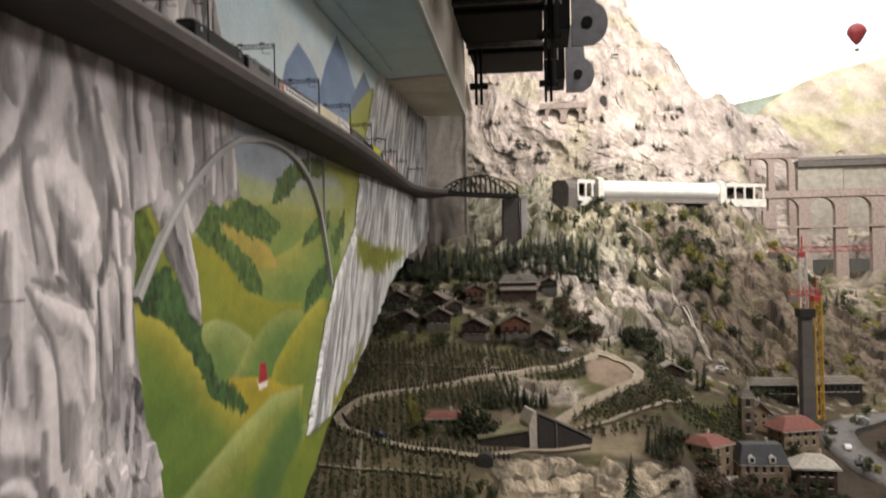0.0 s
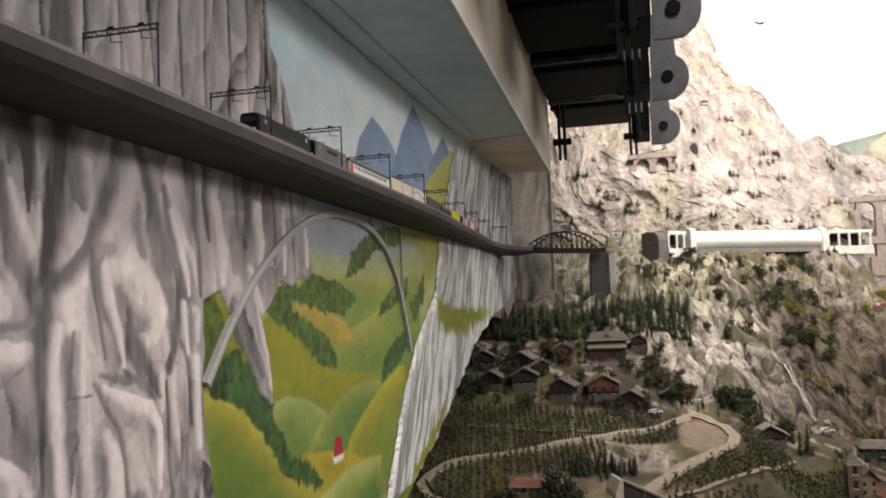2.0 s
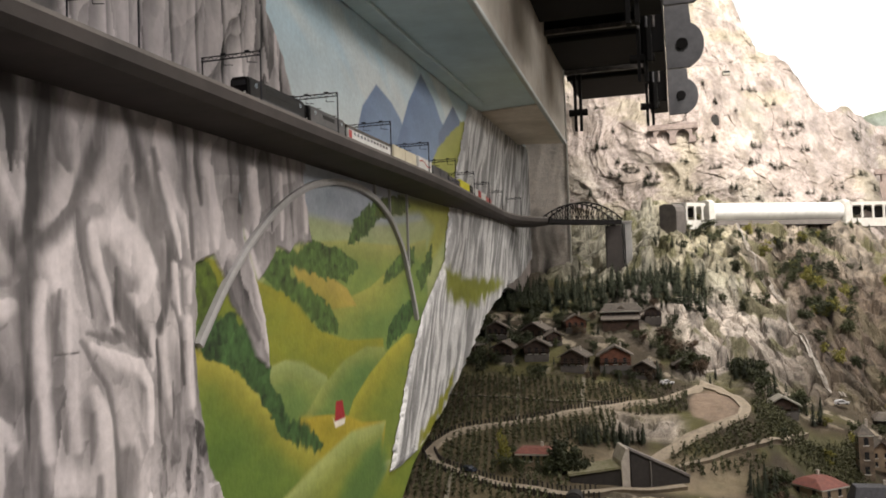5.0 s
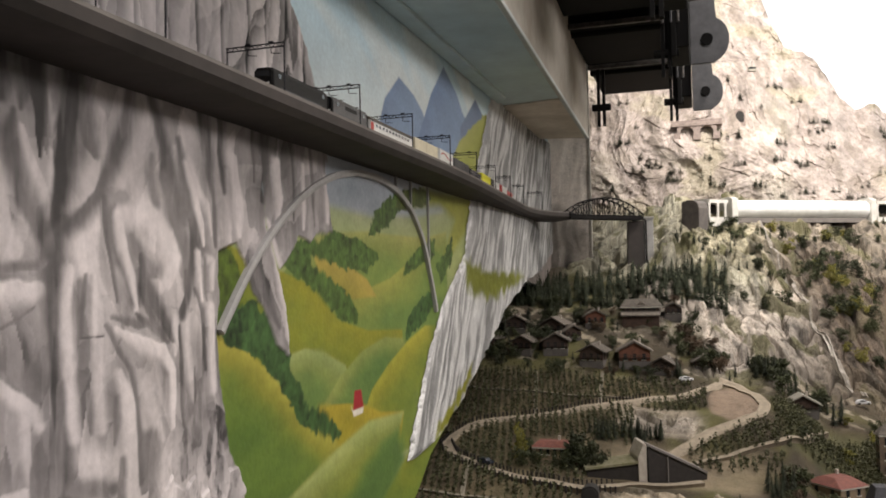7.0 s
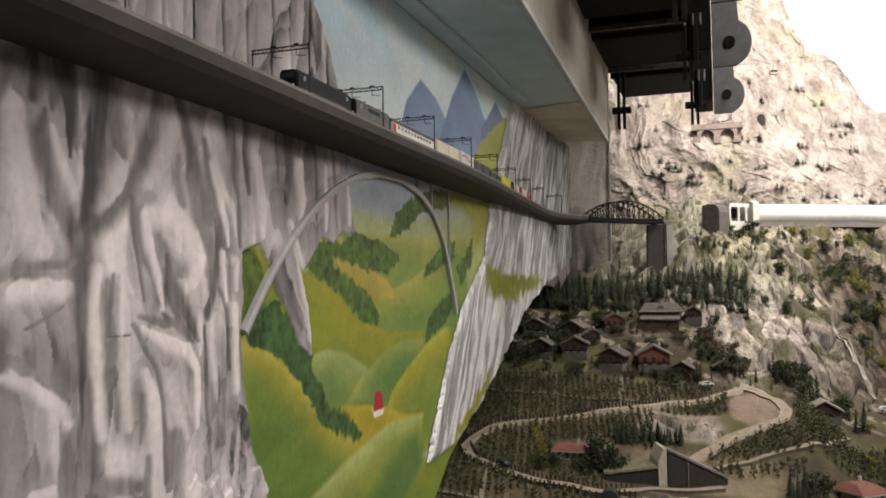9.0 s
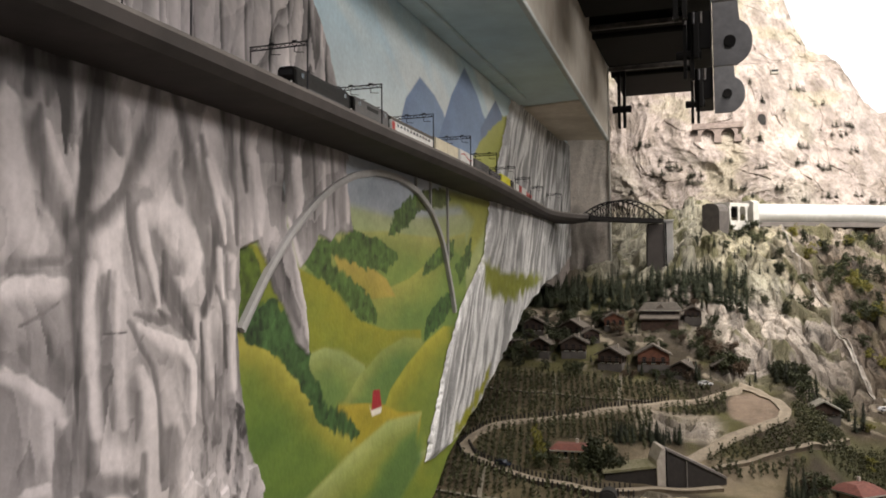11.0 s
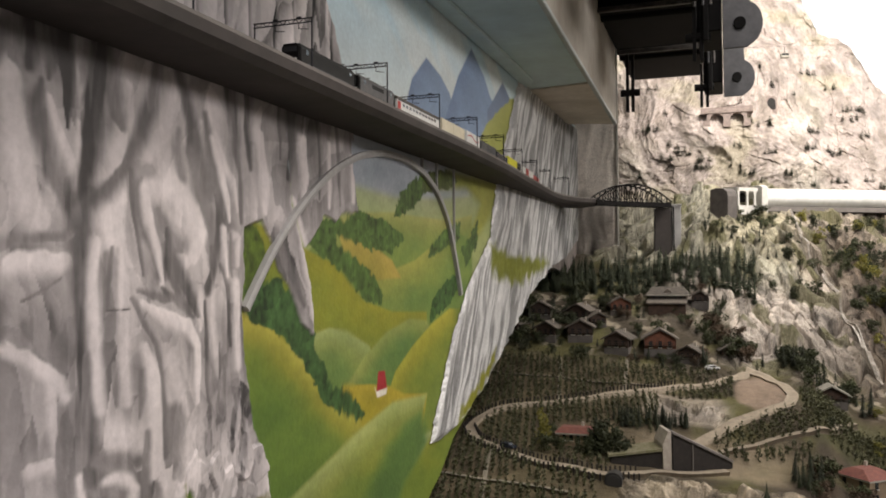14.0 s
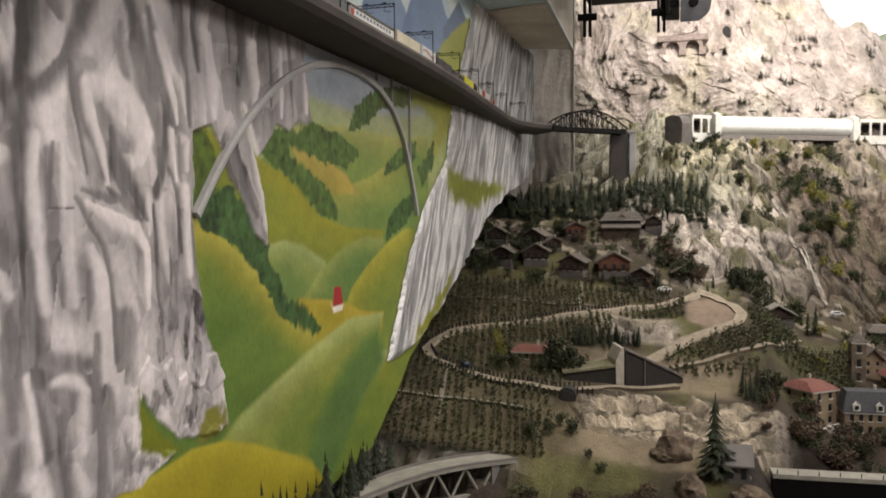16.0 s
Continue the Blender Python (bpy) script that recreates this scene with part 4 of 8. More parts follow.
def build_beam():
    bm = bmesh.new()
    plan = [(-0.515, -0.6), (-0.160, -0.6), (-0.286, 3.93), (-0.515, 3.86)]
    prism(bm, [(x, y, 2.272) for x, y in plan], (0, 0, 1.93))
    beam = part("ceiling_beam", bm, SOFFIT, None, bevel=0.004)
    tagged(beam, "blue grey painted ceiling beam along the wall", "beam", kind="structure")
    bm = bmesh.new()
    prism(bm, [(-0.498, 3.10, 2.266), (-0.266, 3.05, 2.266), (-0.288, 3.925, 2.266), (-0.498, 3.855, 2.266)], (0, 0, 0.005))
    part("painted_end_panel", bm, SOFFIT_BROWN, beam, "brown rock-coloured end of the beam")
    # thin panel added over the beam's side to carry its dim, shaded colour
    bm = bmesh.new()
    prism(bm, [(-0.284, 3.925, 2.270), (-0.159, -0.595, 2.270), (-0.159, -0.595, 4.19), (-0.284, 3.925, 4.19)], (0.004, 0, 0))
    part("side_panel", bm, SIDE_SHADED, beam, "brown grey side of the beam with shade in its colour")
    bm = bmesh.new()
    prism(bm, [(-0.152, -0.6, 2.262), (-0.278, 3.93, 2.262), (-0.294, 3.93, 2.262), (-0.168, -0.6, 2.262)], (0, 0, 0.014))
    part("corner_bead", bm, material("pale_corner_bead", (0.50, 0.53, 0.52), (0.42, 0.45, 0.44), 8, 0.6, bump=0.1), beam, "pale corner strip", bevel=0.003)
    bm = bmesh.new()
    prism(bm, [(-0.495, -0.6, 2.262), (-0.445, -0.6, 2.262), (-0.445, 2.95, 2.262), (-0.495, 3.05, 2.262)], (0, 0, 0.012))
    part("cable_duct", bm, SOFFIT, beam, bevel=0.004)


build_beam()


def build_gear(y0, back=0.0, low_hook=False):
    """One black roller housing under the ceiling, with its end plates and hooks."""
    g = thing("roller_housing", "black metal roller housing with grey end plates below the ceiling", "housing", "roller housings under the ceiling", (0, y0, 0))
    bm = bmesh.new()
    box(bm, -0.27, back, 2.585, 0.085, back + 0.60, 3.08)
    part("body", bm, BLACK, g, bevel=0.006)
    bm = bmesh.new()
    box(bm, -0.27, back - 0.016, 2.572, 0.085, back, 2.592)
    part("lip", bm, LIP, g, "worn steel front lip", bevel=0.003)
    rod_part("roller", (-0.27, back + 0.10, 2.590), (0.09, back + 0.10, 2.590), 0.022, BLACK, g, seg=14)
    bm = bmesh.new()
    outline = [(0.185, 0, 2.350), (0.262, 0, 2.350)] + [(0.258 + 0.056 * math.cos(a), 0, 2.432 + 0.075 * math.sin(a)) for a in np.linspace(-1.1, 1.3, 9)] + [(0.262, 0, 2.66), (0.185, 0, 2.66)]
    prism(bm, outline, (0, 0.012, 0))
    plate = part("end_plate", bm, PLATE, g, "rounded grey steel end plate", bevel=0.002)
    rod_part("hub", (0.240, -0.012, 2.432), (0.240, 0.02, 2.432), 0.020, BLACK, plate, "black axle hub", seg=14)
    bm = bmesh.new()
    box(bm, 0.10, 0.02, 2.42, 0.182, 0.30, 3.05)
    box(bm, 0.12, -0.02, 2.38, 0.14, 0.02, 2.56)
    part("motor_case", bm, BLACK, g, bevel=0.004)
    for dx, mat in ((0.095, LIP), (0.125, PLATE), (0.147, LIP)):
        rod_part("bolt", (dx, -0.015, 2.50), (dx, -0.015, 2.66), 0.006, mat, g, "steel tie bolt")
    for x0 in ((-0.215, 0.105) if low_hook else (0.105,)):
        bm = bmesh.new()
        for off in (-0.012, 0.012):
            box(bm, x0 + off - 0.006, 0.0, 2.315, x0 + off + 0.006, 0.03, 2.59)
        rod(bm, (x0 - 0.042, 0.015, 2.40), (x0 + 0.042, 0.015, 2.40), 0.016, 10)
        part("hook", bm, BLACK, g)
    return g


build_gear(3.90, 0.0, True)
for y0, back in ((3.06, 0.19), (2.36, 0.16), (1.72, 0.12)):
    build_gear(y0, back)


# ---- the room round it ----
def room_box(name, span, mat, label, category):
    bm = bmesh.new()
    box(bm, *span)
    tagged(part(name, bm, mat, None), label, category, kind="structure")


room_box("ceiling", (-1.4, -2.6, 4.55, 4.6, 8.2, 4.65), ROOM, "plain off-white ceiling", "ceiling")
room_box("floor", (-1.4, -2.6, -0.1, 4.6, 8.2, 0.0), FLOOR, "plain brown grey linoleum floor", "floor")
room_box("wall_south", (-1.4, -2.7, 0.0, 4.6, -2.6, 4.55), ROOM, "plain off-white wall", "wall")
room_box("wall_east", (4.5, -2.6, 0.0, 4.6, 8.2, 4.55), ROOM, "plain off-white wall", "wall")
room_box("wall_behind_mural", (-1.4, -2.6, 0.0, -1.3, 8.2, 4.55), BACKING, "dark brown backing wall", "wall")


def build_backdrop():
    a = np.linspace(0, 1, 60)
    xs = -1.3 + 5.8 * a
    ys = 7.9 - 0.35 * (2 * a - 1) ** 2
    zs = np.linspace(0.3, 4.55, 60)
    x, y = xs[:, None].repeat(60, 1).ravel(), ys[:, None].repeat(60, 1).ravel()
    z = zs[None, :].repeat(60, 0).ravel()
    cloud = fbm(x * 0.8, z * 1.6, 4, 100)
    w = smooth(2.6, 4.1, z + 0.9 * (cloud - 0.5))[:, None]
    col = np.array((0.86, 0.86, 0.84)) * (1 - w) + np.array((0.56, 0.64, 0.68)) * w
    ob = sheet("backdrop", np.stack([x, y, z], 1), grid_faces(60, 60), PAINTED_WALL, col)
    tagged(ob, "white and pale blue painted sky backdrop", "backdrop", kind="structure")


build_backdrop()


# ---- the modelled landscape ----
YK = [1.3, 1.9, 2.05, 2.2, 2.3, 2.5, 2.8, 3.1, 3.35, 3.6, 4.0, 4.4, 5.2]
XK = [-0.9, -0.2, 0.1, 0.4, 0.62, 1.0, 1.7]
ZK = np.array([
    [.85, .90, 1.02, 1.07, 1.10, 1.14, 1.22, 1.33, 1.42, 1.50, 1.60, 1.72, 2.10],
    [.83, .87, .965, 1.04, 1.075, 1.12, 1.20, 1.29, 1.40, 1.49, 1.66, 1.80, 2.12],
    [.82, .885, .95, .985, 1.055, 1.075, 1.17, 1.25, 1.37, 1.50, 1.775, 1.89, 2.15],
    [.80, .865, .93, .965, 1.040, 1.06, 1.19, 1.22, 1.30, 1.44, 1.70, 1.87, 2.15],
    [.80, .83, .86, .88, .90, .94, 1.03, 1.11, 1.17, 1.33, 1.57, 1.80, 2.10],
    [.80, .83, .84, .86, .88, .92, .97, 1.00, 1.03, 1.12, 1.40, 1.66, 2.05],
    [.80, .83, .84, .86, .88, .92, .97, .99, 1.01, 1.05, 1.15, 1.28, 1.45]])


def lie(x, y):
    """The smooth lie of the land."""
    x, y = np.asarray(x, float), np.asarray(y, float)
    cols = np.stack([np.interp(y, YK, r) for r in ZK])
    xi = np.clip(np.interp(x, XK, range(len(XK))), 0, len(XK) - 1.001)
    i = np.floor(xi).astype(int)
    f = xi - i
    f = f * f * (3 - 2 * f)
    drop = 0.10 * smooth(0.35, 0.42, x) * smooth(2.25, 2.19, y)
    return np.take_along_axis(cols, i[None], 0)[0] * (1 - f) + np.take_along_axis(cols, i[None] + 1, 0)[0] * f - drop


def cragginess(x, y):
    """1 on bare cliff, 0 on tilled or built ground."""
    face = smooth(3.25, 3.6, y + 0.15 * (fbm(x * 5, y * 5, 2, 6) - 0.5)) * smooth(-0.25, 0.05, x + 0.3 * smooth(3.75, 4.1, y))
    spur = smooth(0.12, 0.24, x) * smooth(0.52, 0.42, x) * smooth(3.12, 3.25, y)
    foot = smooth(-0.10, 0.0, x) * smooth(0.48, 0.40, x) * smooth(2.17, 2.205, y) * smooth(2.345, 2.305, y)
    quarry = smooth(-0.06, 0.0, x) * smooth(0.22, 0.14, x) * smooth(2.68, 2.74, y) * smooth(2.88, 2.82, y)
    bank = smooth(-0.14, -0.04, x) * smooth(0.50, 0.42, x) * smooth(1.99, 1.95, y)
    edge = smooth(-0.1, -0.25, x) * smooth(1.88, 1.93, y) * smooth(2.06, 2.0, y) * 0.5
    return np.clip(np.maximum.reduce([face, spur, foot, quarry * 0.7, bank * 0.55, edge]), 0, 1)


def footing(x, y):
    """Broken blocks of the low cliff below the road."""
    bx, by = fbm(x * 8, y * 8, 3, 166) - 0.5, fbm(x * 8 + 5, y * 8, 3, 167) - 0.5
    one = cells(x * 13 + 4.5 * bx, y * 36 + 6.5 * by, 165)
    two = cells(x * 44 + 5.0 * by, y * 105 + 5.0 * bx, 168)
    return np.minimum(one[0], two[0] * 2.5), 0.5 * one[1] + 0.5 * two[1], 0.55 * one[2] + 0.6 * two[2]


def ground(x, y):
    x, y = np.asarray(x, float), np.asarray(y, float)
    c = cragginess(x, y)
    rough = ridged(x * 6 + 2.5 * y + 2.0 * (fbm(x * 4, y * 4, 2, 3) - 0.5), y * 4.5, 4, 21) - 0.42
    chips = ridged(x * 26, y * 11, 3, 24) - 0.45
    soft = fbm(x * 9, y * 9, 3, 22) - 0.5
    bend = fbm(x * 5, y * 5, 3, 28) - 0.5
    seam, own, tilt = cells(x * 10 + 3.0 * y + 3.0 * bend, y * 5.5 - 1.5 * x + 2.5 * bend, 160)
    seam2, own2, tilt2 = cells(x * 26 + 6 * y + 4 * bend, y * 19 + 3 * bend, 161)
    seam3, own3, tilt3 = cells(x * 58 + 2 * bend, y * 34, 163)
    level = lie(x, y)
    foot = smooth(-0.10, 0.0, x) * smooth(0.48, 0.40, x) * smooth(2.17, 2.205, y) * smooth(2.345, 2.305, y)
    s = level / 0.034 + 1.8 * fbm(x * 7, y * 3, 3, 31)
    part_up = s - np.floor(s)
    ledge = (smooth(0.30, 0.70, part_up) - part_up) * 0.030 * foot
    calm = 1 - 0.8 * foot
    fs, fo, ft = footing(x, y)
    ledge = ledge + foot * (0.020 * (fo - 0.5) + 0.016 * ft + 0.016 * (ridged(x * 16, y * 30 + 3 * x, 4, 172) - 0.4))
    block = 0.060 * (own - 0.5) + 0.085 * tilt + 0.010 * (own2 - 0.5) + 0.026 * tilt2 + 0.002 * (own3 - 0.5) + 0.005 * tilt3 - 0.026 * smooth(0.12, 0, seam) - 0.008 * smooth(0.10, 0, seam2)
    return level + ledge + c * calm * (0.032 * rough + 0.005 * chips + block) + (1 - c) * 0.018 * soft


def place(x, y, sink=0.0):
    return (x, y, float(ground(np.array([x]), np.array([y]))[0]) - sink)


def build_ground():
    xs = np.concatenate([np.arange(-0.98, -0.1, 0.009), np.arange(-0.1, 1.0, 0.0055), np.arange(1.0, 1.7, 0.012), np.arange(1.7, 3.6, 0.04)])
    ys = np.concatenate([np.arange(1.30, 2.1, 0.012), np.arange(2.1, 2.17, 0.006), np.arange(2.17, 2.34, 0.003), np.arange(2.34, 3.2, 0.010), np.arange(3.2, 4.45, 0.0065), np.arange(4.45, 5.6, 0.02)])
    x, y = xs[:, None].repeat(len(ys), 1).ravel(), ys[None, :].repeat(len(xs), 0).ravel()
    z = ground(x, y)
    c = cragginess(x, y)[:, None]
    n1, n2 = fbm(x * 6, y * 6, 4, 25)[:, None], fbm(x * 30, y * 12, 3, 26)[:, None]
    rock = np.array((0.385, 0.338, 0.292)) * (0.45 + 0.85 * n2) * (0.70 + 0.55 * n1)
    tan = (smooth(3.80, 3.95, y) * smooth(0.05, 0.15, x))[:, None]
    rock = rock * (1 - tan) + rock * np.array((0.80, 0.77, 0.70)) * tan
    # rock gets darker and browner towards the right slope
    right_slope = (smooth(0.50, 0.75, x) * smooth(4.5, 4.2, y))[:, None]
    rock = rock * (1 - right_slope) + np.array((0.140, 0.106, 0.078)) * (0.4 + 0.9 * n2) * right_slope
    soil = np.array((0.056, 0.043, 0.026)) * (0.6 + 0.8 * n2)
    grass = np.array((0.085, 0.078, 0.027)) * (0.6 + 0.8 * n1)
    dust = np.array((0.27, 0.215, 0.145)) * (0.75 + 0.5 * n2)
    col = soil * (1 - smooth(0.45, 0.65, n1)) + grass * smooth(0.45, 0.65, n1)
    vines = (smooth(0.10, 0.0, x) * smooth(1.98, 2.02, y) * smooth(3.10, 3.04, y))[:, None]
    col = col * (1 - 0.8 * vines) + np.array((0.135, 0.106, 0.062)) * (0.5 + 1.0 * n2) * 0.8 * vines
    plaza = (smooth(-0.10, 0.0, x) * smooth(0.40, 0.30, x) * smooth(2.36, 2.42, y) * smooth(2.66, 2.58, y))[:, None]
    field = (smooth(-0.12, -0.02, x) * smooth(0.30, 0.2, x) * smooth(2.05, 2.09, y) * smooth(2.24, 2.19, y))[:, None]
    lawn = (smooth(-0.20, -0.12, x) * smooth(0.16, 0.06, x) * smooth(1.94, 1.98, y) * smooth(2.09, 2.04, y))[:, None]
    col = col * (1 - 0.7 * plaza) + dust * 0.7 * plaza
    col = col * (1 - 0.8 * field) + dust * 0.8 * field
    col = col * (1 - 0.8 * lawn) + np.array((0.125, 0.12, 0.04)) * (0.5 + 1.0 * n2) * 0.7 * lawn
    turning = smooth(1.12, 0.9, np.hypot((x - 0.292) / 0.085, (y - 2.95) / 0.17))[:, None]
    col = col * (1 - turning) + np.array((0.25, 0.185, 0.135)) * (0.7 + 0.6 * n2) * turning
    pit = (smooth(-0.09, -0.06, x) * smooth(0.19, 0.15, x) * smooth(2.66, 2.70, y - 0.2 * np.abs(x - 0.16)) * smooth(2.90, 2.87, y))[:, None]
    col = col * (1 - 0.8 * pit) + np.array((0.40, 0.34, 0.27)) * (0.4 + 1.0 * n2) * 0.8 * pit
    town = np.maximum(smooth(0.45, 0.6, x) * smooth(3.3, 3.1, y), smooth(0.30, 0.40, x) * smooth(2.56, 2.46, y))[:, None]
    col = col * (1 - 0.9 * town) + np.array((0.045, 0.029, 0.019)) * (0.3 + 1.2 * n2) * 0.9 * town
    meadow = (smooth(0.38, 0.44, x) * smooth(0.76, 0.68, x) * smooth(2.62, 2.68, y) * smooth(3.12, 3.02, y))[:, None]
    col = col * (1 - 0.8 * meadow) + np.array((0.062, 0.060, 0.022)) * (0.5 + 1.0 * n2) * 0.8 * meadow
    # shade between terrace and road bridge, painted as near-black ground
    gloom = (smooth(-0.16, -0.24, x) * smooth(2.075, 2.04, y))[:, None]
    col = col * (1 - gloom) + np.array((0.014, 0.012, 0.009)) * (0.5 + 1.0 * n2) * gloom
    # dark void under the quay bridge and town slope, also painted in
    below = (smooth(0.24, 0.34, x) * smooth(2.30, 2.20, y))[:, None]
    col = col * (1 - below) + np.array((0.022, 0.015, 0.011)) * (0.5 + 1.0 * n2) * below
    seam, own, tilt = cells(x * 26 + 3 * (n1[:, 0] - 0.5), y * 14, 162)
    # crevice shade put into the rock colour as dark seams and clefts
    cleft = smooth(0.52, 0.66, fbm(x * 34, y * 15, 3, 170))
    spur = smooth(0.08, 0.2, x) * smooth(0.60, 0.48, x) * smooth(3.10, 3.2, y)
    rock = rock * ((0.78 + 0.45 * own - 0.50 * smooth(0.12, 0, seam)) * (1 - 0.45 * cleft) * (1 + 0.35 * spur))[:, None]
    lichen = (smooth(0.55, 0.40, x) * smooth(3.65, 3.85, y))[:, None]
    rock = rock * (1 - lichen + lichen * np.array((0.95, 1.02, 0.92)))
    tuft = smooth(0.52, 0.64, fbm(x * 13, y * 9, 3, 27))[:, None]
    stones = smooth(0.60, 0.70, fbm(x * 24, y * 24, 3, 29))[:, None] * (smooth(3.05, 3.2, y) * smooth(3.8, 3.6, y))[:, None]
    col = col * (1 - 0.8 * stones) + np.array((0.34, 0.29, 0.22)) * 0.8 * stones
    foot = (smooth(-0.10, 0.0, x) * smooth(0.46, 0.36, x) * smooth(2.17, 2.20, y) * smooth(2.345, 2.31, y))[:, None]
    fs, fo, ft = footing(x, y)
    # joints darkened along the relief, as shade in the colour
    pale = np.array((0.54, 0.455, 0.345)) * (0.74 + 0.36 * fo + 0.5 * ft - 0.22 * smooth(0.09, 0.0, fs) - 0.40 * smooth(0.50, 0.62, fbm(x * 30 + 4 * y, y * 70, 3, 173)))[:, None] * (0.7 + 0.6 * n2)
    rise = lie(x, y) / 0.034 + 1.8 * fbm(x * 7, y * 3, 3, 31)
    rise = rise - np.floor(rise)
    # ledge steps repeated in colour: lighter risers, darker ledges
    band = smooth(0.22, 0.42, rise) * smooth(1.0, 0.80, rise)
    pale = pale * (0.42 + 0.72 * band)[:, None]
    tuft = tuft * (1 - 0.85 * foot)
    rock = rock * (1 - foot) + pale * foot
    tuft = tuft * (1 - 0.65 * right_slope)
    rock = rock * (1 - 0.8 * tuft) + np.array((0.10, 0.095, 0.038)) * 0.8 * tuft
    shore = smooth(2.02, 1.95, y)[:, None]
    rock = rock * (1 - shore) + np.array((0.085, 0.058, 0.038)) * (0.4 + 1.0 * n2) * shore
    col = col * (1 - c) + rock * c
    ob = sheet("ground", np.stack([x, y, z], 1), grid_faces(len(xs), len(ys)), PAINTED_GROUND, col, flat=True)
    tagged(ob, "hilly model ground of rock, soil and grass", "ground", kind="structure")
    bm = bmesh.new()
    box(bm, -0.98, 1.26, 0.0, 3.6, 1.30, 0.84)
    tagged(part("layout_front_board", bm, BOARD_BLACK, None), "dark front board of the layout", "board", kind="structure")


build_ground()

SKY_X = [-1.2, -0.2, 0.43, 0.55, 0.617, 0.673, 0.745, 0.83, 0.911, 0.97, 1.022, 1.08, 1.14, 1.22, 1.36, 1.52, 1.675, 1.76, 1.83, 2.02, 2.6, 3.6]
SKY_Z = [4.15, 4.0, 3.72, 3.54, 3.39, 3.23, 3.08, 3.04, 2.98, 2.90, 2.80, 2.70, 2.63, 2.65, 2.635, 2.60, 2.555, 2.49, 2.40, 2.31, 2.26, 2.26]


def cliff(x, z):
    """How far back the mountain's face stands at a place and height."""
    x, z = np.asarray(x, float), np.asarray(z, float)
    top = np.interp(x, SKY_X, SKY_Z)
    v = np.clip((z - 1.7) / (top - 1.7), 0, 1)
    foot = 4.72 + 0.95 * smooth(1.15, 1.55, x)
    wx = fbm(x * 1.7, z * 1.7, 3, 130) - 0.5
    wz = fbm(x * 1.7 + 9, z * 1.7, 3, 129) - 0.5
    px, pz = x + 0.35 * wx, z + 0.30 * wz
    buttress = fbm(px * 2.0 + 0.9 * pz, pz * 1.5, 4, 131) + 0.30 * (ridged(px * 3.4 + 1.2 * pz, pz * 2.0 - 0.6 * px, 3, 134) - 0.4)
    crag = ridged(px * 6 + 1.0 * pz, pz * 5.0 - 1.5 * px, 4, 132)
    chip = fbm(px * 30, pz * 24, 4, 133)
    seam, own, tilt = cells(px * 8 + 1.5 * pz, pz * 6.5, 150)
    seam2, own2, tilt2 = cells(px * 21 + 3 * pz, pz * 17, 151)
    seam3, own3, tilt3 = cells(px * 50 + 5 * pz, pz * 40, 152)
    broken = 0.008 * (own - 0.5) + 0.020 * tilt + 0.004 * (own2 - 0.5) + 0.014 * tilt2 + 0.002 * (own3 - 0.5) + 0.007 * tilt3
    return foot + 1.05 * v ** 0.85 * (1 - 0.45 * smooth(1.1, 1.6, x)) - 0.20 * (buttress - 0.4) - 0.035 * (crag - 0.4) - 0.014 * (chip - 0.5) - broken


def build_mountain():
    xs = np.concatenate([np.linspace(-1.0, 1.6, 520), np.linspace(1.61, 3.5, 150)])
    v = np.linspace(0, 1, 360)
    top = np.interp(xs, SKY_X, SKY_Z) + 0.05 * (ridged(xs * 6, xs * 0, 3, 135) - 0.5)
    x = xs[:, None].repeat(len(v), 1)
    z = 1.55 + v[None, :] * (top[:, None] - 1.55)
    y = cliff(x, z)
    x, y, z = x.ravel(), y.ravel(), z.ravel()
    n1, n2 = fbm(x * 3, z * 4, 4, 136)[:, None], fbm(x * 22, z * 12, 3, 137)[:, None]
    # crevice shade drawn in colour as dark cracks, apart from the relief
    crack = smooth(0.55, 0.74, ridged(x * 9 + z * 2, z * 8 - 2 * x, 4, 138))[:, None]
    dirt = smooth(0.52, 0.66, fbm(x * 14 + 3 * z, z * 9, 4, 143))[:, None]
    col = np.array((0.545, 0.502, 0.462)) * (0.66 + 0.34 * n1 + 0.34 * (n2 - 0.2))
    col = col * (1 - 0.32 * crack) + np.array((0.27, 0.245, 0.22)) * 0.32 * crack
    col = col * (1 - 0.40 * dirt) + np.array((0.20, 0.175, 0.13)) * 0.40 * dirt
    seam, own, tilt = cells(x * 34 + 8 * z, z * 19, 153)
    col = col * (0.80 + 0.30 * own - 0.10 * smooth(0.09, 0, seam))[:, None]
    fleck = smooth(0.60, 0.68, fbm(x * 58 + 12 * z, z * 42, 3, 146))[:, None]
    col = col * (1 - 0.32 * fleck) + np.array((0.22, 0.20, 0.15)) * 0.32 * fleck
    blush = np.maximum(smooth(0.40, 0.62, fbm(x * 2.2 + 2 * z, z * 2.0, 3, 144)), smooth(0.45, 0.75, x + 0.5 * (n1[:, 0] - 0.5)))[:, None]
    col = col * (np.array((0.86, 0.80, 0.79)) * blush + np.array((1.04, 1.03, 0.96)) * (1 - blush))
    strata = smooth(0.52, 0.62, fbm(x * 9 + 4 * z, z * 14 - 3 * x, 3, 145))[:, None]
    col = col * (1 - 0.13 * strata)
    grass = smooth(0.55, 0.68, fbm(x * 4 + 7, z * 7, 4, 139))[:, None] * 0.45
    col = col * (1 - grass) + np.array((0.40, 0.365, 0.25)) * grass
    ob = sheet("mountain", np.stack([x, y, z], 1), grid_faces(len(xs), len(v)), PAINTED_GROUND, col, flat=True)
    tagged(ob, "pale limestone model mountain with sparse trees", "mountain", kind="structure")


build_mountain()


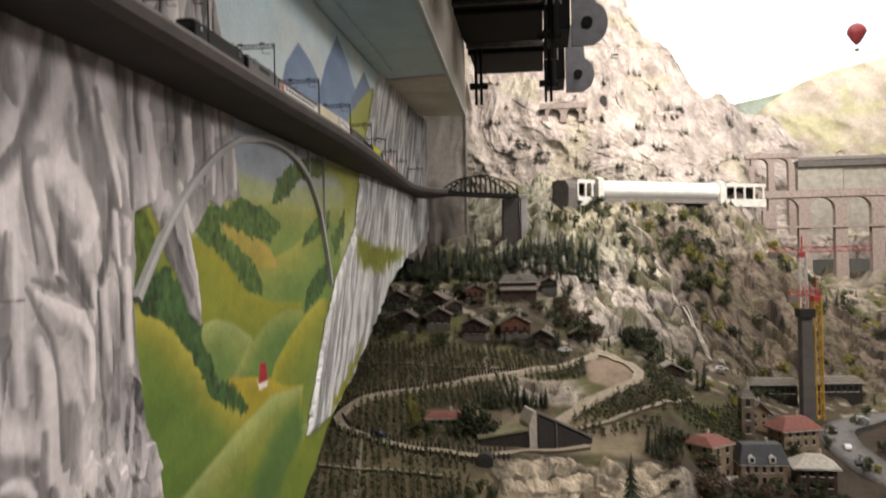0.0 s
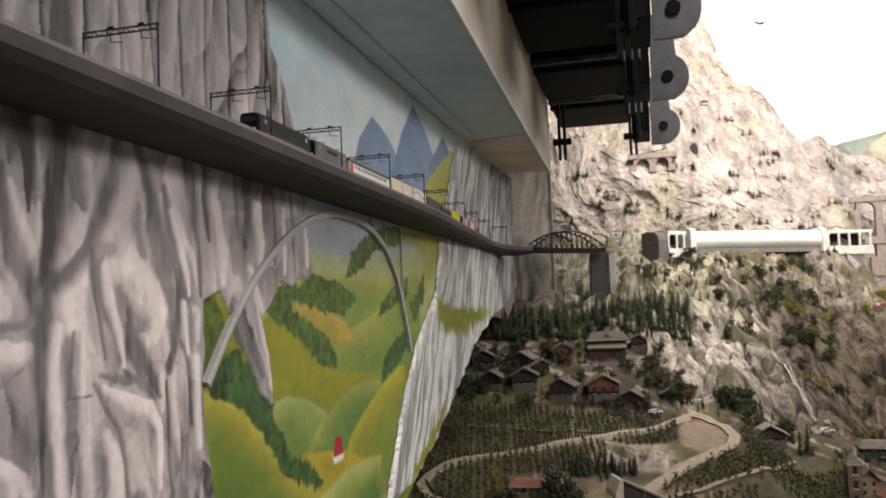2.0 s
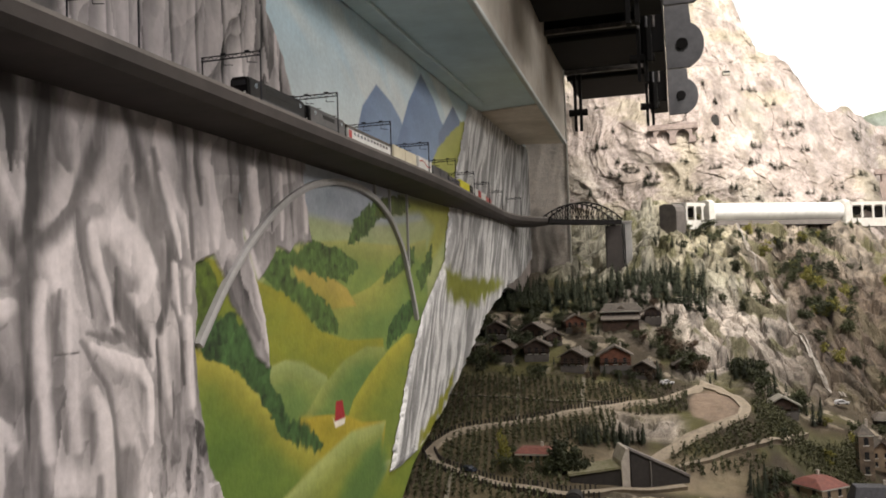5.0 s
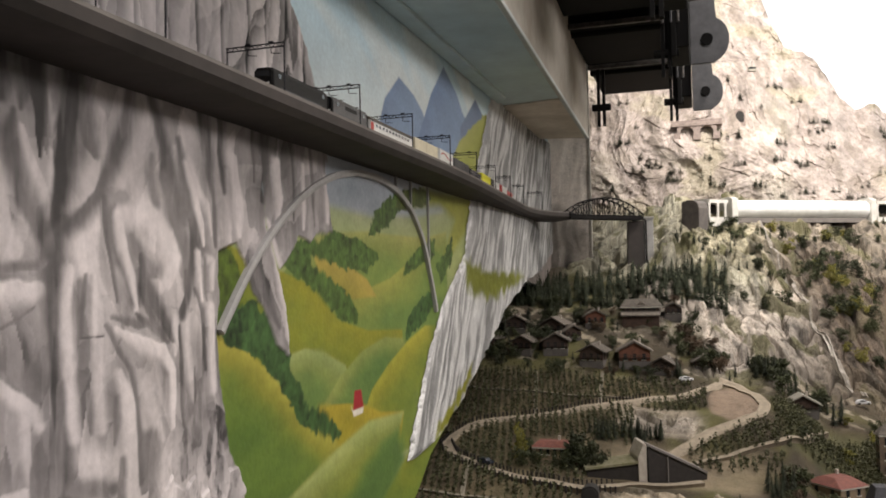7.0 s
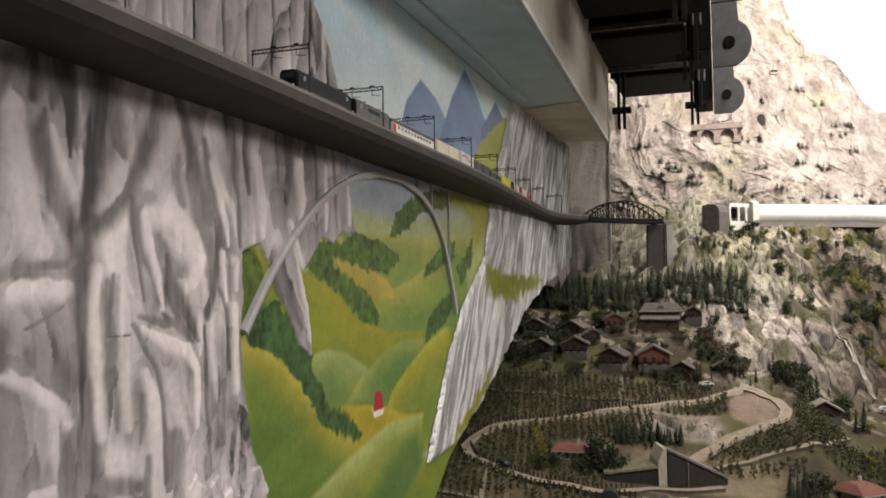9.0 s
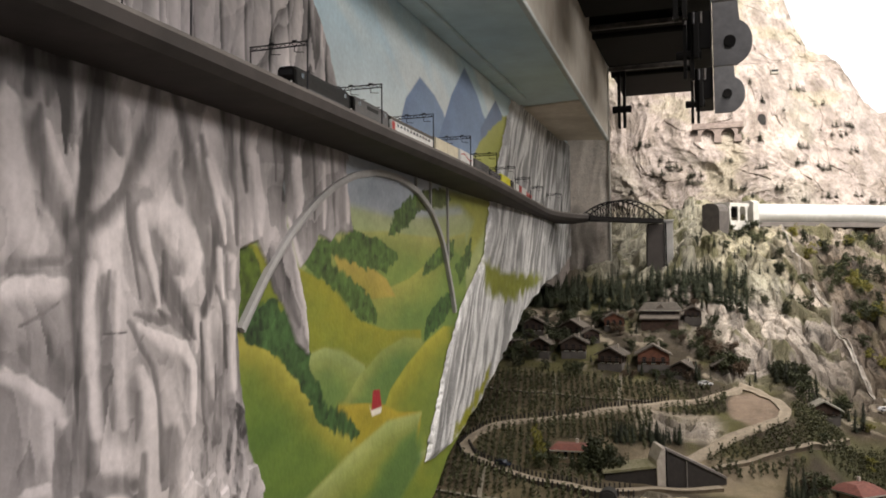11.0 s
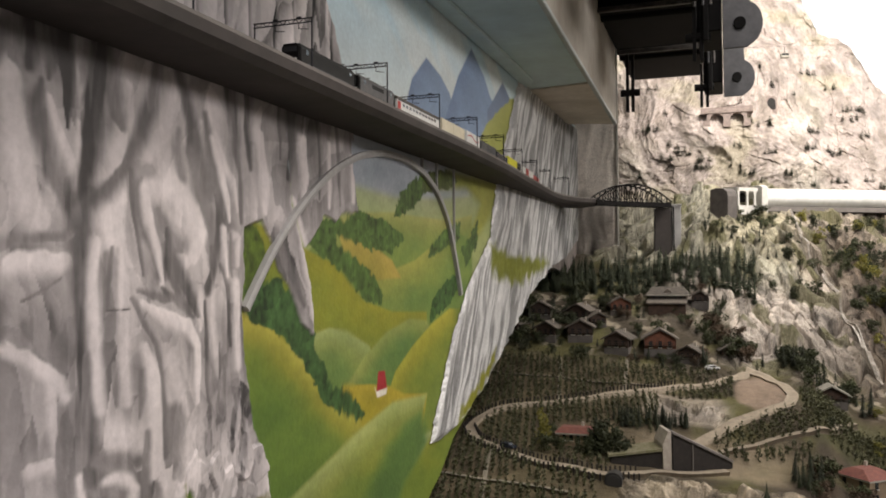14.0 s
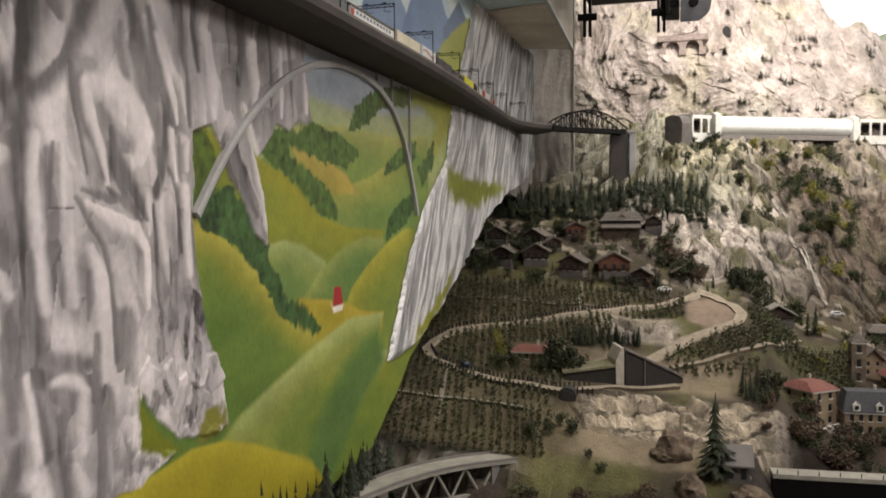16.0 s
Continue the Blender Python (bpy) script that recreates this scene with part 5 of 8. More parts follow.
def build_far_hill(name, label, x0, x1, y0, line_x, line_z, grassy, stony):
    xs, v = np.linspace(x0, x1, 150), np.linspace(0, 1, 80)
    top = np.interp(xs, line_x, line_z) + 0.02 * (fbm(xs * 9, xs * 0, 3, 140) - 0.5)
    x = xs[:, None].repeat(len(v), 1)
    z = 2.0 + v[None, :] * (top[:, None] - 2.0)
    fold = ridged(x * 4 + z * 2, z * 2.5, 4, 141)
    y = y0 + 0.45 * v[None, :] - 0.10 * (fold - 0.4)
    x, y, z = x.ravel(), y.ravel(), z.ravel()
    n = fbm(x * 9, z * 9, 4, 142)[:, None]
    h = np.interp(x, xs, top)
    side = (smooth(0.40, 0.60, fbm(x * 5 + 3, z * 7, 4, 147) + 0.25 * smooth(2.55, 2.85, z) - 0.05) * smooth(0.0, 0.06, h - z))[:, None]
    col = np.array(grassy) * (0.75 + 0.5 * n) * (1 - side) + np.array(stony) * (0.7 + 0.6 * n) * side
    ob = sheet(name, np.stack([x, y, z], 1), grid_faces(len(xs), len(v)), PAINTED_GROUND, col)
    tagged(ob, label, "hill", kind="structure")


build_far_hill("far_hill", "distant pale yellow hill with cream cliffs", 1.5, 4.2, 6.45, [1.5, 1.69, 1.835, 2.0, 2.2, 2.385, 2.62, 3.2, 4.2], [2.46, 2.65, 2.77, 2.88, 2.97, 3.03, 3.07, 3.26, 3.36], (0.37, 0.33, 0.20), (0.39, 0.325, 0.255))
build_far_hill("far_ridge", "distant hazy green ridge before the sky", 0.9, 3.0, 7.0, [0.9, 1.45, 1.71, 2.03, 2.3, 3.0], [2.74, 2.83, 2.875, 2.945, 2.99, 2.9], (0.20, 0.225, 0.15), (0.25, 0.27, 0.22))


# ---- the viaduct on the wall ----
def glide(points, n):
    """A smooth line through a few points."""
    p = np.array(points, float)
    s = np.concatenate([[0], np.cumsum(np.hypot(*(p[1:] - p[:-1]).T[:2]))])
    t = np.linspace(0, s[-1], n)
    q = np.stack([np.interp(t, s, p[:, k]) for k in range(p.shape[1])], 1)
    for _ in range(3):
        q[1:-1] = 0.25 * q[:-2] + 0.5 * q[1:-1] + 0.25 * q[2:]
    return q


EDGE_LINE = glide([(-0.385, -0.6), (-0.385, 2.0), (-0.396, 2.38), (-0.420, 2.79), (-0.438, 3.15), (-0.445, 3.33), (-0.438, 3.45), (-0.410, 3.565), (-0.36, 3.655), (-0.322, 3.70)], 160)


def sides(line):
    d = np.gradient(line[:, :2], axis=0)
    d /= np.linalg.norm(d, axis=1)[:, None]
    return np.stack([-d[:, 1], d[:, 0]], 1)


def sweep(name, line, profile, mat, parent, label="", z=0.0, close=True):
    """Runs a profile of (offset to the left, height) along a line."""
    left = sides(line)
    n, m = len(line), len(profile)
    v = []
    for k in range(n):
        for off, h in profile:
            v.append((line[k, 0] + left[k, 0] * off, line[k, 1] + left[k, 1] * off, h + (line[k, 2] if line.shape[1] > 2 else z)))
    f = [(k * m + j, (k + 1) * m + j, (k + 1) * m + (j + 1) % m, k * m + (j + 1) % m) for k in range(n - 1) for j in range(m if close else m - 1)]
    if close:
        f += [tuple(range(m))[::-1], tuple(range((n - 1) * m, n * m))]
    ob = sheet(name, v, f, mat, parent=parent, flat=True)
    return tagged(ob, label) if label else ob


def build_viaduct():
    v = thing("railway_viaduct", "grey concrete railway viaduct deck with a slender arch on the wall", "viaduct")
    sweep("deck", EDGE_LINE, [(0.0, 1.904), (0.0, 1.889), (0.010, 1.879), (0.135, 1.874), (0.135, 1.898), (0.007, 1.898), (0.007, 1.904)], DECK, v)
    sweep("parapet_cap", EDGE_LINE, [(0.0005, 1.9095), (0.0005, 1.9045), (0.006, 1.9045), (0.006, 1.9095)], CONCRETE, v)
    sweep("ballast_bed", EDGE_LINE, [(0.018, 1.8985), (0.024, 1.9035), (0.118, 1.9035), (0.124, 1.8985)], BALLAST, v, "dark ballast bed")
    for off in (0.030, 0.0465, 0.078, 0.0945):
        sweep("rail", EDGE_LINE, [(off, 1.9035), (off, 1.9065), (off + 0.0014, 1.9065), (off + 0.0014, 1.9035)], RAIL, v, "rusty rail")
    a = np.array([(1.186, 1.552), (1.198, 1.567), (1.269, 1.645), (1.344, 1.709), (1.416, 1.758), (1.496, 1.80), (1.598, 1.836), (1.714, 1.856), (1.846, 1.858), (1.958, 1.842), (2.062, 1.803), (2.151, 1.730), (2.232, 1.585), (2.25, 1.54)])
    line = glide(a, 70)
    d = np.gradient(line, axis=0)
    d /= np.linalg.norm(d, axis=1)[:, None]
    w = 0.0065
    verts = []
    for k in range(len(line)):
        ny, nz = -d[k, 1], d[k, 0]
        for sx, sw in ((-0.505, -w), (-0.4905, -w), (-0.489, 0), (-0.4905, w), (-0.505, w)):
            verts.append((sx, line[k, 0] + ny * sw, line[k, 1] + nz * sw))
    faces = [(k * 5 + j, (k + 1) * 5 + j, (k + 1) * 5 + (j + 1) % 5, k * 5 + (j + 1) % 5) for k in range(len(line) - 1) for j in range(5)]
    faces += [tuple(range(5))[::-1], tuple(range(5 * len(line) - 5, 5 * len(line)))]
    sheet("arch", verts, faces, ARCH, parent=v, flat=True)
    for y0, z0 in ((1.958, 1.84), (2.062, 1.80), (2.20, 1.66)):
        box_part("strut", (-0.502, y0 - 0.0025, z0, -0.494, y0 + 0.0025, 1.876), ARCH, v)
    return v


build_viaduct()


def build_portal():
    """A catenary portal over two tracks: posts, lattice beam and wire hangers."""
    g = thing("catenary_portal", "thin dark steel catenary portal standing on the viaduct", "portal", "catenary portals along the viaduct")
    rod_part("post", (0, 0, -0.002), (0, 0, 0.079), 0.0015, MAST, g, seg=6, r2=0.0012)
    rod_part("post", (-0.098, 0, -0.002), (-0.098, 0, 0.077), 0.0013, MAST, g, seg=6)
    bm = bmesh.new()
    for z0 in (0.0725, 0.0785):
        box(bm, -0.100, -0.0008, z0 - 0.0008, 0.001, 0.0008, z0 + 0.0008)
    for k in range(14):
        x0, x1 = -0.098 + 0.007 * k, -0.098 + 0.007 * (k + 1)
        rod(bm, (x0, 0, 0.0725 if k % 2 else 0.0785), (x1, 0, 0.0785 if k % 2 else 0.0725), 0.0006, 4)
    part("lattice_beam", bm, MAST, g)
    for x0 in (-0.062, -0.022):
        bm = bmesh.new()
        box(bm, x0 - 0.004, -0.0008, 0.079, x0 + 0.004, 0.0008, 0.082)
        rod(bm, (x0, 0, 0.072), (x0, 0, 0.064), 0.0007, 4)
        rod(bm, (x0, 0, 0.064), (x0 + 0.016, 0, 0.062), 0.0006, 4)
        part("hanger", bm, MAST, g)
    box_part("foot", (-0.003, -0.003, -0.006, 0.003, 0.003, 0.002), ARCH, g, "pale mast foot")
    return g


first = build_portal()
for k in range(-4, 9):
    y0 = 1.201 + 0.289 * k
    x0 = float(np.interp(y0, EDGE_LINE[:, 1], EDGE_LINE[:, 0])) - 0.005
    if k == -4:
        first.matrix_world = pose(x0, y0, 1.9065)
    else:
        copy_thing(first, pose(x0, y0, 1.9065, 0, 0, random.uniform(-1.5, 1.5)))


# ---- the freight train ----
def wagon_frame(g, length):
    box_part("chassis", (-0.015, 0.004, 0.009, 0.015, length - 0.004, 0.0135), CHASSIS, g)
    for y0 in (0.028, length - 0.028):
        for dy in (-0.011, 0.011):
            bm = bmesh.new()
            for sx in (-0.0085, 0.0085):
                rod(bm, (sx - 0.001, y0 + dy, 0.0056), (sx + 0.001, y0 + dy, 0.0056), 0.0056, 12)
            rod(bm, (-0.0085, y0 + dy, 0.0056), (0.0085, y0 + dy, 0.0056), 0.0012, 6)
            part("wheelset", bm, CHASSIS, g)
        box_part("bogie", (-0.0105, y0 - 0.017, 0.0035, 0.0105, y0 + 0.017, 0.009), CHASSIS, g)
    for y0, s in ((0.0, 1), (length, -1)):
        bm = bmesh.new()
        for sx in (-0.010, 0.010):
            rod(bm, (sx, y0 + 0.004 * s, 0.0115), (sx, y0 - 0.001 * s, 0.0115), 0.002, 8)
        part("buffers", bm, CHASSIS, g)


def container_wagon(length, boxes, at, turn, label):
    g = thing("freight_wagon", label, "wagon", "wagons of the freight train", at, turn)
    wagon_frame(g, length)
    for y0, y1, mat, h, kind in boxes:
        bm = bmesh.new()
        box(bm, -0.0142, y0, 0.0137, 0.0142, y1, 0.0137 + h)
        c = part(kind, bm, mat, g, bevel=0.0008)
        n = max(3, int((y1 - y0) / 0.009))
        for k in range(1, n):
            yy = y0 + (y1 - y0) * k / n
            box_part("rib", (0.0142, yy - 0.0014, 0.016, 0.0147, yy + 0.0014, 0.0117 + h), mat, c)
        for yy in (y0 + 0.0006, y1 - 0.0006):
            box_part("corner_post", (0.0136, yy - 0.0009, 0.0137, 0.0148, yy + 0.0009, 0.0141 + h), mat, c)
    return g


def locomotive(at, turn, L, paint, label):
    g = thing("electric_locomotive", label, "locomotive", "locomotives of the freight train", at, turn)
    wagon_frame(g, L)
    bm = bmesh.new()
    outline = [(-0.0150, 0, 0.011), (0.0150, 0, 0.011), (0.0150, 0, 0.037), (0.0115, 0, 0.0435), (-0.0115, 0, 0.0435), (-0.0150, 0, 0.037)]
    prism(bm, [(x, 0.010, z) for x, _, z in outline], (0, L - 0.020, 0))
    body = part("body", bm, paint, g, bevel=0.0012)
    for y0, s in ((0.010, -1), (L - 0.010, 1)):
        bm = bmesh.new()
        prism(bm, [(-0.0148, y0, 0.011), (0.0148, y0, 0.011), (0.0140, y0, 0.037), (0.010, y0, 0.042), (-0.010, y0, 0.042), (-0.0140, y0, 0.037)], (0, 0.008 * s, 0))
        nose = part("cab_nose", bm, BLACK, g, "black cab front", bevel=0.001)
        box_part("windscreen", (-0.0115, y0 + (0.0082 if s > 0 else -0.0086), 0.029, 0.0115, y0 + (0.0086 if s > 0 else -0.0082), 0.037), GLASS_DARK, nose)
        for sx in (-0.010, 0.010):
            rod_part("headlight", (sx, y0 + 0.0078 * s, 0.018), (sx, y0 + 0.0094 * s, 0.018), 0.0016, WHITE, nose, "clear headlight", seg=10)
    for sx in (-0.0153, 0.0150):
        box_part("side_stripe", (sx, 0.03, 0.0145, sx + 0.0003, L - 0.03, 0.0165), PLATE, body, "pale side stripe")
        box_part("grille", (sx, 0.06, 0.028, sx + 0.0003, L - 0.06, 0.035), CHASSIS, body, "dark ventilation grille")
        for y0 in (0.024, L - 0.030):
            box_part("cab_window", (sx, y0, 0.029, sx + 0.0003, y0 + 0.008, 0.036), GLASS_DARK, body)
    for y0 in (0.05, L - 0.05):
        bm = bmesh.new()
        rod(bm, (-0.008, y0 - 0.012, 0.0445), (0.008, y0 + 0.012, 0.047), 0.0007, 4)
        rod(bm, (0.008, y0 - 0.012, 0.0445), (-0.008, y0 + 0.012, 0.047), 0.0007, 4)
        box(bm, -0.010, y0 + 0.010, 0.0465, 0.010, y0 + 0.013, 0.0475)
        part("pantograph", bm, CHASSIS, g)
    return g


TRACK = EDGE_LINE + sides(EDGE_LINE) * 0.039
TRACK_S = np.concatenate([[0], np.cumsum(np.hypot(*(TRACK[1:] - TRACK[:-1]).T))])


def on_track(s):
    x, y = np.interp(s, TRACK_S, TRACK[:, 0]), np.interp(s, TRACK_S, TRACK[:, 1])
    x2, y2 = np.interp(s + 0.1, TRACK_S, TRACK[:, 0]), np.interp(s + 0.1, TRACK_S, TRACK[:, 1])
    return (float(x), float(y), 1.9066), math.degrees(math.atan2(-(x2 - x), y2 - y))


def coach(at, turn, L):
    """The crew coach behind the locomotives."""
    g = thing("crew_coach", "white model railway coach with a red end panel and dark windows", "coach", "", at, turn)
    wagon_frame(g, L)
    bm = bmesh.new()
    prism(bm, [(-0.0145, 0.004, 0.012), (0.0145, 0.004, 0.012), (0.0145, 0.004, 0.034), (-0.0145, 0.004, 0.034)], (0, L - 0.008, 0))
    body = part("body", bm, WHITE, g, bevel=0.0008)
    bm = bmesh.new()
    prism(bm, [(-0.0150, 0.003, 0.0342), (0.0150, 0.003, 0.0342), (0.0120, 0.003, 0.0395), (0.004, 0.003, 0.0415), (-0.004, 0.003, 0.0415), (-0.0120, 0.003, 0.0395)], (0, L - 0.006, 0))
    part("roof", bm, SLATE, g, "grey rounded roof")
    for sx in (-0.0148, 0.0145):
        box_part("stripe", (sx, 0.006, 0.0315, sx + 0.0003, L - 0.006, 0.0338), PLATE, body, "grey stripe below the roof")
        box_part("end_panel", (sx, 0.0045, 0.013, sx + 0.0003, 0.020, 0.030), RED, body, "red end panel")
        for k in range(11):
            y0 = 0.030 + (L - 0.055) * k / 11
            box_part("window", (sx, y0, 0.0225, sx + 0.0004, y0 + 0.012, 0.0290), GLASS_DARK, body)
    return g


def tank_wagon(at, turn, L):
    g = thing("tank_wagon", "red model tank wagon on a black frame", "wagon", "wagons of the freight train", at, turn)
    wagon_frame(g, L)
    rod_part("tank", (0, 0.010, 0.0265), (0, L - 0.010, 0.0265), 0.0125, RED, g, seg=20)
    for y0, y1 in ((0.006, 0.010), (L - 0.010, L - 0.006)):
        rod_part("tank_end", (0, y0, 0.0265), (0, y1, 0.0265), 0.0085 if y0 < 0.01 else 0.0125, RED, g, seg=20, r2=0.0125 if y0 < 0.01 else 0.0085)
    for y0 in (0.028, L - 0.032):
        box_part("saddle", (-0.010, y0, 0.0135, 0.010, y0 + 0.004, 0.0165), CHASSIS, g)
    rod_part("dome", (0, L / 2, 0.037), (0, L / 2, 0.0415), 0.004, RED, g, seg=12)
    return g


def build_train():
    s = 1.194 + 0.6
    locomotive(*on_track(s), 0.206, CHASSIS, "black model electric locomotive at the head of the train")
    s += 0.212
    locomotive(*on_track(s), 0.172, GREY_LOCO, "dark grey model electric locomotive behind the first")
    s += 0.178
    coach(*on_track(s), 0.258)
    s += 0.264
    C = "container"
    plan = [
        (0.176, [(0.005, 0.086, CREAM, 0.028, C), (0.090, 0.171, CREAM, 0.028, C)], "container wagon with two cream containers"),
        (0.140, [(0.012, 0.135, WHITE, 0.030, "trailer")], "wagon with a white trailer with a red side stripe"),
        (0.172, [(0.005, 0.084, PLATE, 0.026, C), (0.088, 0.167, PLATE, 0.026, C)], "container wagon with two grey containers"),
        (0.154, [(0.005, 0.149, CAR_DARK, 0.020, C)], "low dark blue freight wagon"),
        (0.160, [(0.006, 0.150, YELLOW, 0.028, C)], "wagon with a bright yellow container"),
        (0.150, [(0.006, 0.050, CAR_DARK, 0.027, C), (0.054, 0.144, WHITE, 0.027, C)], "container wagon with blue and white containers"),
        (0.140, [(0.006, 0.042, RED, 0.027, C), (0.045, 0.134, WHITE, 0.027, C)], "container wagon with red and white containers"),
    ]
    for length, boxes, label in plan:
        at, turn = on_track(s)
        g = container_wagon(length, boxes, at, turn, label)
        if boxes[0][4] == "trailer":
            bm = bmesh.new()
            for k in range(12):
                y0, y1 = 0.020 + 0.0085 * k, 0.020 + 0.0085 * (k + 1)
                z0, z1 = 0.029 + 0.005 * math.sin(0.5 * k), 0.029 + 0.005 * math.sin(0.5 * k + 0.5)
                prism(bm, [(0.0149, y0, z0), (0.0149, y1, z1), (0.0149, y1, z1 + 0.003), (0.0149, y0, z0 + 0.003)], (0.0004, 0, 0))
            part("wavy_stripe", bm, RED, g, "wavy red side stripe")
        s += length + 0.006
    tank_wagon(*on_track(s), 0.130)


build_train()


# ---- truss bridge, pier and the line beyond ----
def build_truss():
    a, b = Vector((-0.335, 3.675, 1.889)), Vector((-0.045, 3.985, 1.889))
    L = (b - a).length
    g = thing("truss_bridge", "dark steel bowstring truss railway bridge", "bridge", "", tuple(a), math.degrees(math.atan2(b.y - a.y, b.x - a.x)))
    bm = bmesh.new()
    box(bm, 0, 0, -0.008, L, 0.062, 0.012)
    part("deck", bm, STEEL_DARK, g, bevel=0.001)
    rise = lambda u: 0.016 + 0.072 * (1 - (2 * u - 1) ** 2)
    n = 14
    for y0 in (0.0, 0.058):
        bm = bmesh.new()
        for k in range(24):
            u0, u1 = k / 24, (k + 1) / 24
            rod(bm, (L * u0, y0, rise(u0)), (L * u1, y0, rise(u1)), 0.0035, 5)
        top = part("top_chord", bm, STEEL_DARK, g)
        for k in range(1, n):
            u = k / n
            rod_part("vertical", (L * u, y0, 0.01), (L * u, y0, rise(u)), 0.0022, STEEL_DARK, g, seg=5)
        for k in range(n):
            u0, u1 = k / n, (k + 1) / n
            p = (L * u0, y0, rise(u0) if k < n / 2 else 0.012)
            q = (L * u1, y0, 0.012 if k < n / 2 else rise(u1))
            rod_part("diagonal", p, q, 0.0016, STEEL_DARK, g, seg=5)
    for k in range(2, n - 1):
        u = k / n
        rod_part("cross_brace", (L * u, 0, rise(u)), (L * u, 0.058, rise(u)), 0.0016, STEEL_DARK, g, seg=5)
    pier = thing("bridge_pier", "tapered grey concrete pier below the truss bridge", "pier", "", (-0.085, 3.99, 1.56), 8)
    bm = bmesh.new()
    prism(bm, [(-0.042, -0.02, 0), (0.042, -0.02, 0), (0.036, -0.016, 0.318), (-0.036, -0.016, 0.318)], (0, 0.06, 0))
    part("shaft", bm, DECK, pier, bevel=0.003)
    rod_part("drain_pipe", (0.046, -0.02, 0.12), (0.046, -0.02, 0.32), 0.003, BLACK, pier, "dark drain pipe")
    # pale block added against the pier as its lit side face
    lit_side = thing("bridge_abutment", "pale grey block standing for the lit side of the pier", "abutment", "", (-0.043, 3.985, 1.70), 8)
    box_part("wall", (0.0, 0.0, -0.16, 0.038, 0.08, 0.188), ARCH, lit_side, bevel=0.002)
    box_part("coping", (-0.004, -0.004, 0.188, 0.042, 0.084, 0.196), ARCH, lit_side, bevel=0.001)


build_truss()
LINE = glide([(-0.06, 3.99, 1.892), (0.02, 4.06, 1.892), (0.14, 4.27, 1.892), (0.26, 4.40, 1.892), (0.41, 4.50, 1.892), (1.04, 4.90, 1.892), (1.34, 5.05, 1.892), (1.45, 5.14, 1.90)], 120)


def cut(line, x0, x1):
    return line[(line[:, 0] >= x0) & (line[:, 0] <= x1)]


def build_tube():
    t = thing("white_tunnel_tube", "long white round tunnel tube across the mountain side", "tube")
    ring = [(0.047 * math.cos(a), 0.055 + 0.047 * math.sin(a)) for a in np.linspace(0, 2 * math.pi, 29)[:-1]]
    shell = sweep("shell", cut(LINE, 0.335, 1.03), ring, WHITE_TUBE, t)
    shell.data.polygons.foreach_set("use_smooth", np.ones(len(shell.data.polygons), bool))
    for x0 in (0.315, 1.015):
        sweep("collar", cut(LINE, x0, x0 + 0.045), [(-0.056, -0.02), (-0.056, 0.105), (-0.03, 0.115), (0.03, 0.115), (0.056, 0.105), (0.056, -0.02)], WHITE_WALL, t, "square white end block")
    sweep("cradle", cut(LINE, 0.36, 1.01), [(-0.035, -0.012), (-0.035, 0.012), (0.035, 0.012), (0.035, -0.012)], CONCRETE, t, "grey beam below the tube")
    sweep("portal_block", cut(LINE, 0.150, 0.207), [(-0.050, -0.06), (-0.052, 0.055), (-0.044, 0.078), (-0.026, 0.092), (0.02, 0.098), (0.056, 0.09), (0.056, -0.06)], PYLON, t, "rounded dark grey concrete portal block")
    for x0, x1, n in ((0.205, 0.318, 2), (1.055, 1.31, 4)):
        g = thing("avalanche_gallery", "white concrete avalanche gallery with dark arched openings", "gallery", "galleries beside the tube")
        seg = cut(LINE, x0, x1)
        sweep("roof", seg, [(-0.046, 0.083), (-0.046, 0.100), (0.05, 0.108), (0.05, 0.083)], WHITE_WALL, g)
        sweep("back_wall", seg, [(0.04, -0.02), (0.04, 0.083), (0.05, 0.083), (0.05, -0.02)], DARK_INSIDE, g, "dark inside wall")
        sweep("parapet", seg, [(-0.046, -0.03), (-0.046, 0.014), (-0.038, 0.014), (-0.038, -0.03)], WHITE_WALL, g)
        d = np.linspace(0, len(seg) - 1, n + 1).astype(int)
        for k in d:
            p = seg[min(k, len(seg) - 2)]
            q = seg[min(k, len(seg) - 2) + 1]
            ang = math.atan2(q[1] - p[1], q[0] - p[0])
            w = 0.0055
            off = -0.042
            c = (p[0] - math.sin(ang) * off, p[1] + math.cos(ang) * off)
            bm = bmesh.new()
            prism(bm, [(-w, -0.004, 0.013), (w, -0.004, 0.013), (w * 0.8, -0.004, 0.06), (w * 1.7, -0.004, 0.084), (-w * 1.7, -0.004, 0.084), (-w * 0.8, -0.004, 0.06)], (0, 0.008, 0))
            o = part("pillar", bm, WHITE_WALL, g)
            o.matrix_local = pose(c[0], c[1], 1.892, 0, 0, math.degrees(ang))


build_tube()


